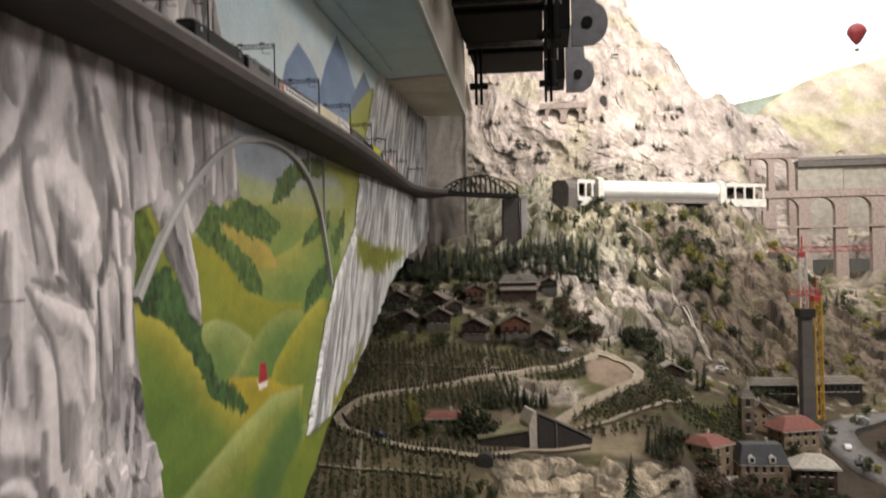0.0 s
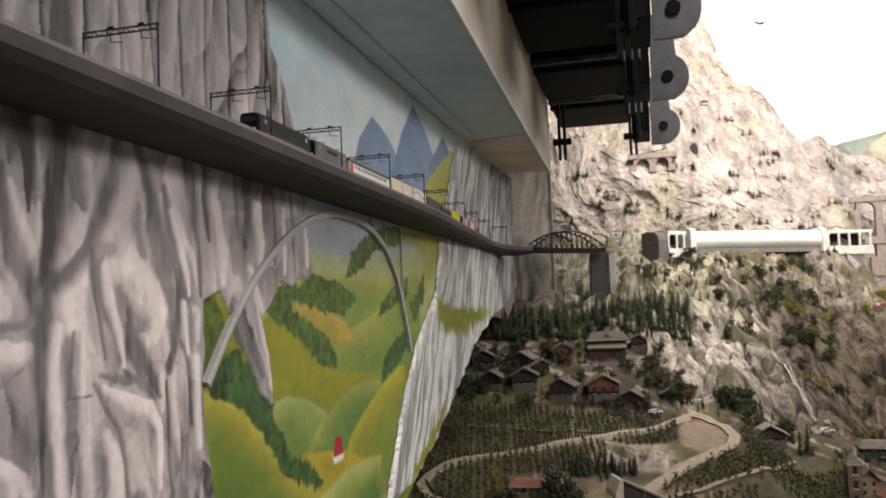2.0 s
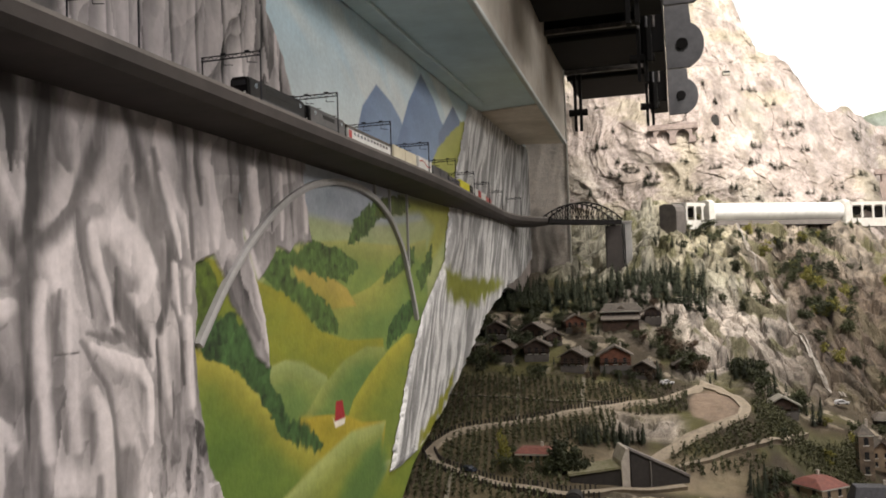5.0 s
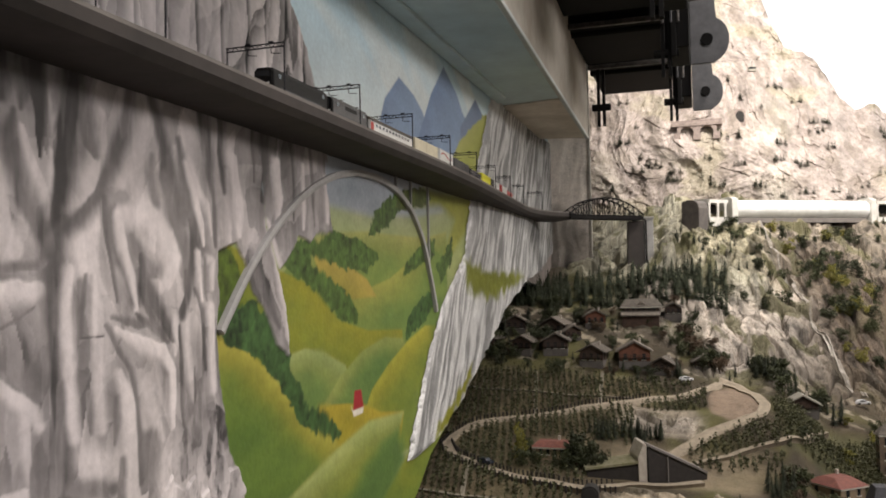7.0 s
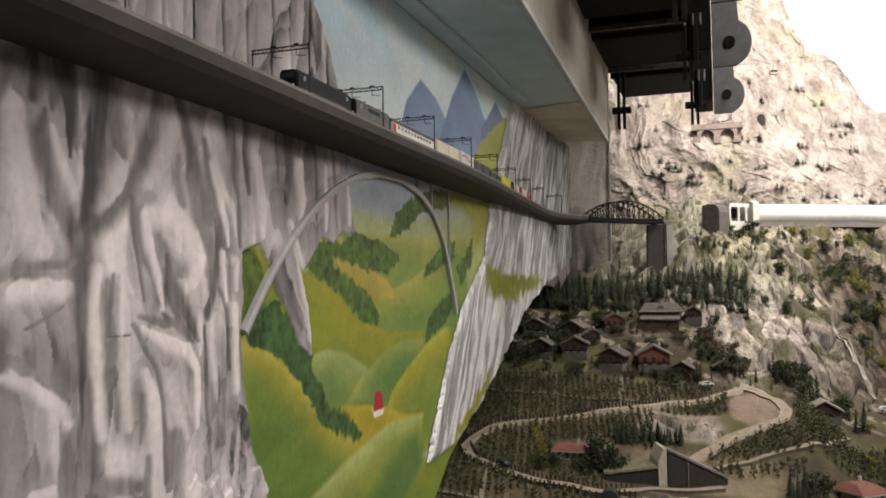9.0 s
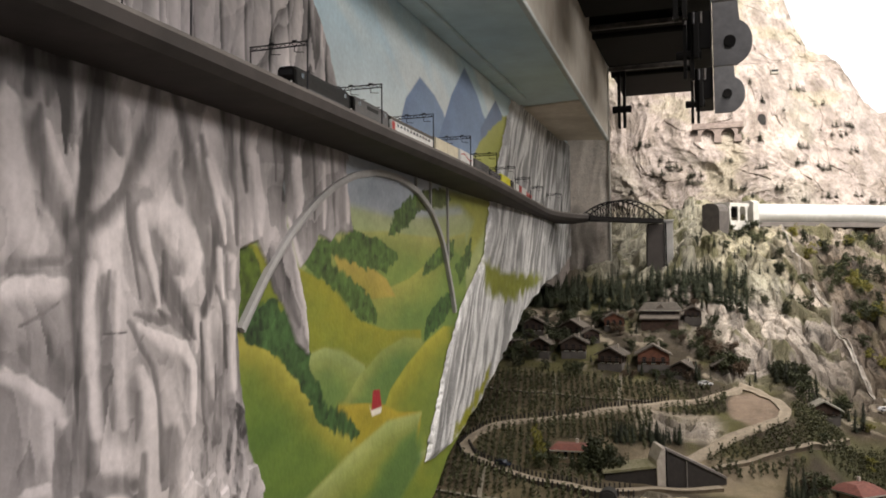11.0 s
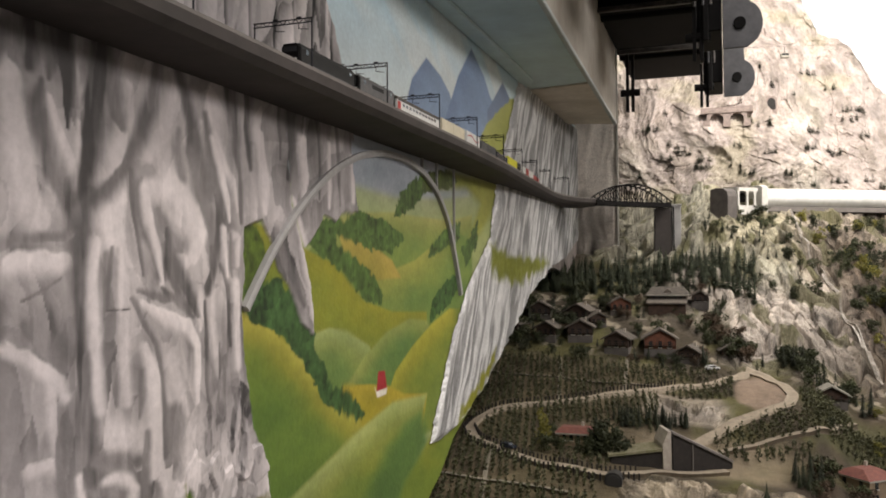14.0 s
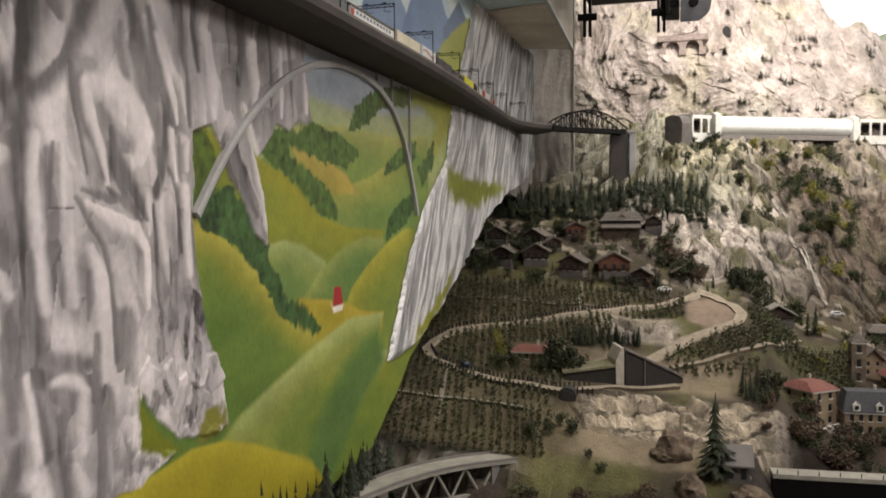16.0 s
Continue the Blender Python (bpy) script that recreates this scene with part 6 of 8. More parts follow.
def build_arches(name, label, x0, y0, z_top, z_base, spans, pitch, gap, turn=0.0, depth=0.05, deck=0.02, parapet=0.012, mid=None):
    """A stone viaduct: piers, round arches and a deck. gap: the clear width between piers."""
    v = thing(name, label, "viaduct", "", (x0, y0, 0), turn)
    r = gap / 2
    spring = z_top - deck - r * 1.02
    for k in range(spans + 1):
        xc = k * pitch
        w = (pitch - gap) / 2
        bm = bmesh.new()
        prism(bm, [(xc - w, 0, spring), (xc + w, 0, spring), (xc + w * 1.25, 0, z_base), (xc - w * 1.25, 0, z_base)], (0, depth, 0))
        part("pier", bm, RED_STONE, v)
    for k in range(spans):
        xc = (k + 0.5) * pitch
        bm = bmesh.new()
        pts = [(xc - r * math.cos(a), 0, spring + r * math.sin(a)) for a in np.linspace(0, math.pi, 15)]
        outline = pts + [(xc + pitch / 2, 0, spring), (xc + pitch / 2, 0, z_top - deck), (xc - pitch / 2, 0, z_top - deck), (xc - pitch / 2, 0, spring)]
        prism(bm, outline, (0, depth, 0))
        part("arch", bm, RED_STONE, v)
    box_part("deck", (-pitch * 0.3, -0.006, z_top - deck + 0.0005, spans * pitch + pitch * 0.3, depth + 0.006, z_top), RED_STONE, v, bevel=0.002)
    box_part("parapet", (-pitch * 0.3, -0.004, z_top + 0.0005, spans * pitch + pitch * 0.3, 0.002, z_top + parapet), RED_STONE, v)
    if mid:
        box_part("tie_course", (-pitch * 0.2, -0.008, mid - 0.012, spans * pitch + pitch * 0.2, depth + 0.008, mid), RED_STONE, v, "horizontal stone tie between the piers")
    return v


build_arches("stone_viaduct", "tall two-tiered pale stone railway viaduct", 1.40, 5.22, 1.955, 1.10, 6, 0.205, 0.140, 0, deck=0.032, mid=1.755)
build_arches("upper_stone_viaduct", "pale stone viaduct high above the valley", 1.40, 5.62, 2.225, 1.7, 2, 0.125, 0.088, 0)
g = thing("high_line_deck", "dark grey railway deck on a pale stone wall above the viaduct", "bridge", "", (1.69, 5.62, 2.10))
box_part("beam", (0, 0, 0.045, 1.4, 0.10, 0.085), PYLON, g)
box_part("parapet", (0, -0.004, 0.0855, 1.4, 0.004, 0.105), CONCRETE, g)
for k in range(5):
    box_part("wall_bay", (0.28 * k + 0.002, 0.02 + 0.006 * (k % 2), -0.5, 0.28 * k + 0.278, 0.10, 0.0445), BRIDGE_PAINT, g, "pale stone wall below the deck")
yv = float(cliff(np.linspace(0.07, 0.31, 13), np.full(13, 2.53)).min())
build_arches("small_stone_viaduct", "small stone viaduct on the mountain face", 0.09, yv - 0.060, 2.500, 2.40, 2, 0.108, 0.074, 0, deck=0.022)
yv = float(cliff(np.array([0.445]), np.array([2.59]))[0])
g = thing("tunnel_portal", "stone tunnel portal with a dark mouth in the mountain", "tunnel", "", (0.438, yv - 0.03, 2.50))
bm = bmesh.new()
prism(bm, [(-0.030, 0, -0.02), (0.030, 0, -0.02), (0.030, 0, 0.060), (0.018, 0, 0.076), (-0.018, 0, 0.076), (-0.030, 0, 0.060)], (0, 0.12, 0))
part("stone_frame", bm, RED_STONE, g)
# no hole: a dark sheet stands for the unlit tunnel
bm = bmesh.new()
prism(bm, [(0.022 * math.cos(a), -0.004, 0.038 + 0.027 * math.sin(a)) for a in np.linspace(0, math.pi, 11)] + [(-0.022, -0.004, 0.0), (0.022, -0.004, 0.0)], (0, 0.006, 0))
part("mouth", bm, DARK_INSIDE, g, "dark tunnel mouth")


# ---- roads, paths and water ----
def ribbon(name, points, width, mat, label, category, lift=0.004, n=120, kind="structure", drape=False):
    line = glide(points, n)
    left = sides(line)
    w = np.interp(np.linspace(0, 1, n), np.linspace(0, 1, len(width)), width) if hasattr(width, "__len__") else np.full(n, width)
    v = []
    across = (-0.5, -0.17, 0.17, 0.5)
    for k in range(n):
        for a in across:
            x, y = line[k, 0] + left[k, 0] * a * w[k], line[k, 1] + left[k, 1] * a * w[k]
            v.append((x, y))
    v = np.array(v)
    z = ground(v[:, 0], v[:, 1]).reshape(n, 4)
    if not drape:
        z = z.max(1)[:, None].repeat(4, 1) * 0.75 + z * 0.25
    for _ in range(4):
        z[1:-1] = 0.25 * z[:-2] + 0.5 * z[1:-1] + 0.25 * z[2:]
    top = np.concatenate([v, (z + lift).reshape(-1, 1)], 1)
    low = np.concatenate([v, (z - 0.02).reshape(-1, 1)], 1)
    m = n * 4
    faces = [(k * 4 + j, (k + 1) * 4 + j, (k + 1) * 4 + j + 1, k * 4 + j + 1) for k in range(n - 1) for j in range(3)]
    for j in (0, 3):
        faces += [(k * 4 + j, (k + 1) * 4 + j, (k + 1) * 4 + j + m, k * 4 + j + m) for k in range(n - 1)]
    ob = sheet(name, np.concatenate([top, low]), faces, mat)
    return tagged(ob, label, category, kind=kind)


UPPER = [(0.243, 3.123), (0.152, 3.004), (0.029, 2.942), (-0.123, 2.831), (-0.309, 2.743), (-0.424, 2.684), (-0.501, 2.625), (-0.539, 2.565), (-0.55, 2.494)]
LOWER = [(-0.55, 2.494), (-0.516, 2.429), (-0.438, 2.389), (-0.327, 2.332), (-0.228, 2.30), (-0.122, 2.29), (-0.04, 2.32), (0.036, 2.367), (0.182, 2.433), (0.301, 2.492)]
ribbon("road", UPPER + LOWER[1:-1], 0.030, ROAD, "pale hairpin road through the vineyards", "road", 0.006, 240)
ribbon("road_loop", [(0.244, 3.143), (0.304, 3.13), (0.355, 3.06), (0.378, 2.93), (0.361, 2.83), (0.314, 2.785), (0.259, 2.749), (0.205, 2.715), (0.154, 2.65), (0.10, 2.59)], 0.034, ROAD, "pale gravel road round the turning place", "road", 0.006, 120, drape=True)
ribbon("road_lane", [(0.13, 2.53), (0.199, 2.568), (0.29, 2.622), (0.397, 2.669), (0.47, 2.74), (0.558, 3.0)], 0.022, ROAD, "pale lane between vineyards", "road", 0.005)
ribbon("road_town", [(1.10, 2.45), (1.02, 2.70), (1.0, 2.85), (1.03, 3.02), (1.2, 3.16), (1.5, 3.22), (2.2, 3.2)], 0.11, ASPHALT, "grey town street", "road", 0.008)
ribbon("path_terrace", [(-0.80, 2.92), (-0.55, 2.90), (-0.337, 2.90), (-0.139, 2.895), (-0.03, 2.93)], 0.010, TRAIL, "narrow terrace path in the vineyard", "path", 0.004)
ribbon("path_slope", [(-0.385, 3.07), (-0.36, 2.95), (-0.33, 2.76)], 0.012, TRAIL, "narrow sloping path in the vineyard", "path", 0.004, 50)
ribbon("path_slope", [(-0.15, 3.10), (-0.14, 2.95), (-0.132, 2.84)], 0.012, TRAIL, "narrow sloping path in the vineyard", "path", 0.004, 50)
ribbon("path_terrace", [(-0.85, 2.22), (-0.60, 2.23), (-0.41, 2.215), (-0.2, 2.20)], 0.012, TRAIL, "narrow terrace path below the road", "path", 0.004)
ribbon("path_slope", [(-0.45, 2.37), (-0.43, 2.25), (-0.41, 2.12)], 0.012, TRAIL, "narrow sloping path in the vineyard", "path", 0.004, 50)
for k, (shift, wide) in enumerate(((0.0, 0.0055), (0.011, 0.0034), (-0.010, 0.0038))):
    fall = [(0.455, 4.38), (0.505, 4.18), (0.56, 4.0), (0.605, 3.84), (0.65, 3.67), (0.695, 3.51), (0.74, 3.40)]
    fall = [(x + shift * (0.4 + 0.9 * math.sin(3.1 * n + 2 * k)), y + 0.3 * shift) for n, (x, y) in enumerate(fall)]
    ribbon("waterfall", fall, [wide, wide * 1.4, wide * 0.8, wide * 1.6, wide, wide * 1.9, wide * 1.5], WATER, "thin white waterfall running down the rock", "waterfall", 0.004, 240)


# ---- vineyards ----
def leaf_bits(count, spread, size, rng):
    """Small crossed leaves round a point."""
    v, f = [], []
    for _ in range(count):
        c = rng.normal(0, 1, 3) * spread
        a, b = rng.normal(0, 1, 3), rng.normal(0, 1, 3)
        a, b = a / np.linalg.norm(a) * size, b / np.linalg.norm(b) * size
        k = len(v)
        v += [c - a * 0.5, c + b * 0.4, c + a * 0.5, c - b * 0.4]
        f.append((k, k + 1, k + 2, k + 3))
    return np.array(v), f


def vineyard(name, x0, x1, lower, upper, spacing, step, label, holes=()):
    rng = np.random.default_rng(int(1000 * (x0 + 3)))
    kinds = [leaf_bits(30, (0.0028, 0.0036, 0.0084), 0.0080, rng) for _ in range(6)]
    verts, faces, pv, pf = [], [], [], []
    low, high = min(lower(x) for x in np.linspace(x0, x1, 40)), max(upper(x) for x in np.linspace(x0, x1, 40))
    for lane in np.arange(x0 - 0.3, x1 + 0.3, spacing):
        shift = rng.uniform(0, step)
        for row in np.arange(low, high, step):
            xx = lane - 0.19 * (row - 2.5) + rng.normal(0, 0.0008)
            yy = row + shift + rng.normal(0, 0.002)
            if not (x0 < xx < x1 and lower(xx) < yy < upper(xx)):
                continue
            if any(a < xx < b and c < yy < d for a, b, c, d in holes) or rng.random() < 0.05:
                continue
            z = float(ground(np.array([xx]), np.array([yy]))[0])
            lv, lf = kinds[rng.integers(6)]
            k = len(verts)
            verts.extend((lv * rng.uniform(0.8, 1.25) + (xx, yy, z + 0.0140)).tolist())
            faces.extend([tuple(i + k for i in q) for q in lf])
            if rng.random() < 0.16:
                k = len(pv)
                w, h = 0.0008, rng.uniform(0.022, 0.028)
                pv.extend([(xx - w, yy - w, z - 0.004), (xx + w, yy - w, z - 0.004), (xx, yy + w, z - 0.004), (xx - w, yy - w, z + h), (xx + w, yy - w, z + h), (xx, yy + w, z + h)])
                pf.extend([(k, k + 1, k + 4, k + 3), (k + 1, k + 2, k + 5, k + 4), (k + 2, k, k + 3, k + 5), (k + 3, k + 4, k + 5)])
    root = thing(name, label, "vineyard")
    root["kind"] = "stuff"
    sheet("vines", np.array(verts), faces, VINE, parent=root, flat=True)["kind"] = "stuff"
    sheet("posts", np.array(pv), pf, POST, parent=root, flat=True)["kind"] = "stuff"


UP_Y = lambda x: float(np.interp(x, [-0.55, -0.539, -0.501, -0.424, -0.309, -0.123, 0.029, 0.152, 0.243], [2.52, 2.565, 2.625, 2.684, 2.743, 2.831, 2.942, 3.004, 3.123]))
LOW_Y = lambda x: float(np.interp(x, [-0.55, -0.516, -0.438, -0.327, -0.228, -0.122, -0.04], [2.46, 2.429, 2.389, 2.332, 2.30, 2.29, 2.32]))
vineyard("upper_vineyard", -0.86, 0.15, lambda x: UP_Y(x) + 0.028, lambda x: 3.05 + 0.25 * max(0, x), 0.0205, 0.023, "dark green vine rows above the hairpin road", [(-0.90, 0.1, 2.89, 2.908), (-0.40, -0.30, 2.7, 2.76)])
vineyard("middle_vineyard", -0.51, -0.02, lambda x: LOW_Y(x) + 0.026, lambda x: UP_Y(x) - 0.026, 0.0205, 0.023, "dark green vine rows inside the hairpin", [(-0.33, -0.10, 2.36, 2.585), (-0.12, 0.1, 2.3, 2.60)])
vineyard("lower_vineyard", -0.90, -0.13, lambda x: 2.03, lambda x: LOW_Y(x) - 0.024, 0.0205, 0.023, "dark green vine rows below the road", [(-0.9, 0.1, 2.205, 2.232)])
vineyard("loop_vineyard", 0.0, 0.20, lambda x: 2.86 + 0.15 * x, lambda x: UP_Y(x) - 0.03, 0.0205, 0.023, "dark vine rows beside the gravel turning place")
vineyard("lane_vineyard", 0.14, 0.44, lambda x: 2.575 + 0.30 * (x - 0.14), lambda x: 2.625 + 0.72 * (x - 0.14) - 0.2 * max(0, x - 0.34), 0.0205, 0.023, "dark vine rows above the lane")
vineyard("slope_vineyard", 0.40, 0.56, lambda x: 2.76 + 0.4 * (x - 0.4), lambda x: 3.02, 0.0205, 0.023, "green vine rows on the slope beside the lane")
vineyard("field_vineyard", 0.43, 0.70, lambda x: 2.67 + 0.15 * (x - 0.43), lambda x: 2.79 + 0.85 * (x - 0.43), 0.0205, 0.023, "dark green vine rows on the field above the town")
vineyard("foot_vineyard", 0.16, 0.40, lambda x: 2.50 + 0.25 * (x - 0.16), lambda x: 2.545 + 0.30 * (x - 0.16), 0.0205, 0.023, "dark vine rows below the lane")


def fence(name, points, offset, count, label):
    line = glide(points, count)
    at = line + sides(line) * offset
    z = ground(at[:, 0], at[:, 1])
    v, f = [], []
    for (x, y), h in zip(at, z):
        k, w = len(v), 0.0021
        v += [(x - w, y - w, h - 0.01), (x + w, y - w, h - 0.01), (x + w, y + w, h - 0.01), (x - w, y + w, h - 0.01), (x - w, y - w, h + 0.019), (x + w, y - w, h + 0.019), (x + w, y + w, h + 0.019), (x - w, y + w, h + 0.019)]
        f += [(k, k + 1, k + 5, k + 4), (k + 1, k + 2, k + 6, k + 5), (k + 2, k + 3, k + 7, k + 6), (k + 3, k, k + 4, k + 7), (k + 4, k + 5, k + 6, k + 7)]
    tagged(sheet(name, np.array(v), f, BOARD_BLACK, flat=True), label, "guard stones", kind="stuff")


fence("guard_stones", LOWER[:7], 0.017, 44, "small dark guard stones along the road")
fence("guard_stones", UPPER[2:], -0.017, 62, "small dark guard stones along the road")
fence("guard_stones", LOWER[:7], -0.019, 44, "small dark guard stones along the road")


# ---- trees ----
def fir_mesh(seed, tiers=9, spokes=11):
    rng = np.random.default_rng(seed)
    v, f = [], []
    for t in range(tiers):
        h = 0.10 + 0.86 * t / tiers
        r = 0.235 * (1 - h) ** 0.85 * rng.uniform(0.82, 1.15) + 0.012
        for s in range(spokes):
            a = 2 * math.pi * (s + 0.5 * (t % 2)) / spokes + rng.normal(0, 0.12)
            rr, w = r * rng.uniform(0.7, 1.2), 0.30
            drop = 0.055 * rng.uniform(0.5, 1.5)
            k = len(v)
            v += [(0, 0, h + 0.07), (rr * 0.65 * math.cos(a - w), rr * 0.65 * math.sin(a - w), h - drop * 0.4), (rr * math.cos(a), rr * math.sin(a), h - drop), (rr * 0.65 * math.cos(a + w), rr * 0.65 * math.sin(a + w), h - drop * 0.4)]
            f += [(k, k + 1, k + 2), (k, k + 2, k + 3)]
    k = len(v)
    v += [(0.012, 0, 0.93), (-0.006, 0.01, 0.93), (-0.006, -0.01, 0.93), (0, 0, 1.03)]
    f += [(k, k + 1, k + 3), (k + 1, k + 2, k + 3), (k + 2, k, k + 3)]
    return np.array(v), f


def make_tree(name, label, crown_mesh, mat, trunk_h, group):
    g = thing(name, label, "tree", group)
    rod_part("trunk", (0, 0, -0.08), (0, 0, trunk_h), 0.030, BARK, g, seg=6, r2=0.012)
    sheet("crown", crown_mesh[0], crown_mesh[1], mat, parent=g, flat=True)
    return g


def broad_mesh(seed, count=520):
    rng = np.random.default_rng(seed)
    lobes = [(rng.normal(0, 0.17), rng.normal(0, 0.17), rng.uniform(0.20, 0.82), rng.uniform(0.15, 0.26)) for _ in range(11)]
    v, f = [], []
    for _ in range(count):
        x, y, z, r = lobes[rng.integers(len(lobes))]
        d = rng.normal(0, 1, 3)
        c = np.array((x, y, z)) + d / np.linalg.norm(d) * r * rng.uniform(0.55, 1.0)
        a, b = rng.normal(0, 1, 3), rng.normal(0, 1, 3)
        a, b = a / np.linalg.norm(a) * 0.052, b / np.linalg.norm(b) * 0.044
        k = len(v)
        v += [c - a, c + b, c + a, c - b]
        f.append((k, k + 1, k + 2, k + 3))
    return np.array(v), f


FIRS = [make_tree("fir_tree", "dark green model fir tree", fir_mesh(s, 8 + s % 3), FIR, 0.9, "fir trees") for s in range(4)]
GREENS = [make_tree("broadleaf_tree", "dark green leafy model tree", broad_mesh(20 + s), LEAF_GREEN, 0.42, "broadleaf trees") for s in range(3)]
YELLOWS = [make_tree("autumn_tree", "yellow green autumn model tree", broad_mesh(30 + s), LEAF_YELLOW, 0.42, "autumn trees") for s in range(2)]
BROWNS = [make_tree("brown_bush", "brown leafless model bush", broad_mesh(40 + s), LEAF_BROWN, 0.42, "brown bushes") for s in range(2)]
USED = set()
tree_rng = random.Random(5)


def plant(stock, x, y, z, h, slim=1.0):
    k = tree_rng.randrange(len(stock))
    m = pose(x, y, z, tree_rng.uniform(-3, 3), tree_rng.uniform(-3, 3), tree_rng.uniform(0, 360))
    src = stock[k]
    if src.name in USED:
        ob = copy_thing(src, m)
    else:
        ob = src
        USED.add(src.name)
        ob.matrix_world = m
    ob.scale = (h * slim, h * slim, h)
    return ob


def plant_ground(stock, x, y, h, slim=1.0):
    return plant(stock, x, y, place(x, y)[2], h, slim)


# the dark forest edge behind the village
def build_forest():
    kinds = [fir_mesh(80 + k, 8, 9) for k in range(4)]
    verts, faces, n = [], [], 0
    for k in range(300):
        x = -0.82 + 1.12 * k / 299 + tree_rng.uniform(-0.012, 0.012)
        y = 3.73 + tree_rng.uniform(-0.11, 0.10) - 0.05 * max(0, x)
        v, f = kinds[tree_rng.randrange(4)]
        h, turn = tree_rng.uniform(0.06, 0.115), tree_rng.uniform(0, 6.28)
        ca, sa = math.cos(turn) * h, math.sin(turn) * h
        verts.append(np.stack([v[:, 0] * ca - v[:, 1] * sa + x, v[:, 0] * sa + v[:, 1] * ca + y, v[:, 2] * h + place(x, y)[2] - 0.006], 1))
        faces += [tuple(i + n for i in q) for q in f]
        n += len(v)
    tagged(sheet("forest", np.concatenate(verts), faces, FIR, flat=True), "dense dark fir forest behind the village", "forest", kind="stuff")


build_forest()
for x, y, h in ((-0.02, 3.60, 0.07), (0.17, 3.52, 0.065), (0.12, 3.60, 0.05), (-0.40, 3.52, 0.085), (-0.28, 3.53, 0.07), (-0.32, 3.27, 0.085), (-0.36, 3.25, 0.075), (0.105, 3.135, 0.075), (0.115, 3.12, 0.06), (-0.55, 3.3, 0.08), (-0.6, 3.45, 0.09), (-0.48, 3.42, 0.08)):
    plant_ground(FIRS, x, y, h)
for k in range(70):
    x, y = tree_rng.uniform(-0.75, 0.16), tree_rng.uniform(3.09, 3.66)
    plant_ground(tree_rng.choice((GREENS, GREENS, FIRS)), x, y, tree_rng.uniform(0.022, 0.048))
# by the quarry, the lane and the waterfall's foot
for x, y, h in ((0.37, 3.21, 0.07), (0.40, 3.20, 0.085), (0.43, 3.22, 0.075), (0.47, 3.25, 0.07), (0.50, 3.23, 0.09), (0.455, 3.30, 0.06), (0.60, 3.12, 0.085), (0.625, 3.14, 0.10), (0.35, 3.30, 0.06), (0.30, 3.20, 0.05), (0.28, 3.16, 0.04),
                (0.03, 2.74, 0.035), (-0.02, 2.66, 0.05), (-0.045, 2.65, 0.055), (-0.07, 2.66, 0.05), (0.0, 2.67, 0.05), (0.025, 2.68, 0.05), (0.05, 2.69, 0.045), (-0.09, 2.65, 0.045), (-0.115, 2.64, 0.05), (0.01, 2.65, 0.04), (-0.14, 2.64, 0.045)):
    plant_ground(FIRS, x, y, h, 0.9)
for k in range(34):
    x = tree_rng.uniform(-0.13, 0.07)
    plant_ground(FIRS, x, 2.645 + 0.25 * (x + 0.03) + tree_rng.uniform(-0.02, 0.035), tree_rng.uniform(0.04, 0.062), 0.9)
# slim trees beside the town house, the large fir by the shed, trees under the mural
for x, y, h in ((0.345, 2.44, 0.085), (0.365, 2.415, 0.075), (0.385, 2.43, 0.095), (0.41, 2.42, 0.085), (0.43, 2.44, 0.07), (0.355, 2.40, 0.06), (0.375, 2.39, 0.06), (0.40, 2.395, 0.07)):
    plant_ground(FIRS, x, y, h, 0.75)
plant_ground(FIRS, 0.262, 2.055, 0.195, 1.15)
for k in range(23):
    y = 1.33 + 0.027 * k + tree_rng.uniform(-0.006, 0.006)
    x = -0.470 + tree_rng.uniform(-0.008, 0.014)
    low = place(x, y)[2]
    plant(FIRS, x, y, low, 1.10 - 0.11 * (y - 1.4) - low + tree_rng.uniform(-0.035, 0.005), 1.0)
# leafy slopes
for k in range(75):
    x, y = tree_rng.gauss(0.72, 0.10), tree_rng.gauss(4.08, 0.20)
    if 0.50 < x < 1.0 and abs(x - np.interp(y, [3.4, 3.67, 4.0, 4.38], [0.74, 0.65, 0.56, 0.455])) > 0.05:
        plant_ground(YELLOWS if tree_rng.random() < 0.3 else GREENS, x, y, tree_rng.uniform(0.03, 0.072))
for k in range(120):
    x, y = tree_rng.uniform(0.62, 1.9), tree_rng.uniform(3.35, 4.7)
    if x > 0.75 + 0.0 * y:
        plant_ground(tree_rng.choice((GREENS, GREENS, GREENS, FIRS, YELLOWS)), x, y, tree_rng.uniform(0.03, 0.07))
for k in range(22):
    x, y = tree_rng.uniform(0.02, 0.52), tree_rng.uniform(3.60, 4.30)
    plant_ground(tree_rng.choice((GREENS, FIRS, FIRS)), x, y, tree_rng.uniform(0.025, 0.055))
for x, y, h in ((0.16, 3.30, 0.06), (0.19, 3.21, 0.07), (0.12, 3.27, 0.05), (0.22, 3.25, 0.045), (0.05, 3.40, 0.04), (0.30, 3.75, 0.06), (0.36, 3.72, 0.05), (-0.06, 3.30, 0.06), (-0.02, 3.28, 0.05), (0.44, 3.95, 0.05), (-0.62, 3.15, 0.06), (-0.70, 3.20, 0.07), (-0.56, 3.2, 0.05)):
    plant_ground(GREENS, x, y, h)
plant_ground(YELLOWS, -0.312, 2.44, 0.115, 0.42)
for x, y, h in ((-0.165, 2.435, 0.10), (-0.150, 2.45, 0.085), (-0.175, 2.42, 0.07)):
    plant_ground(FIRS, x, y, h, 1.1)
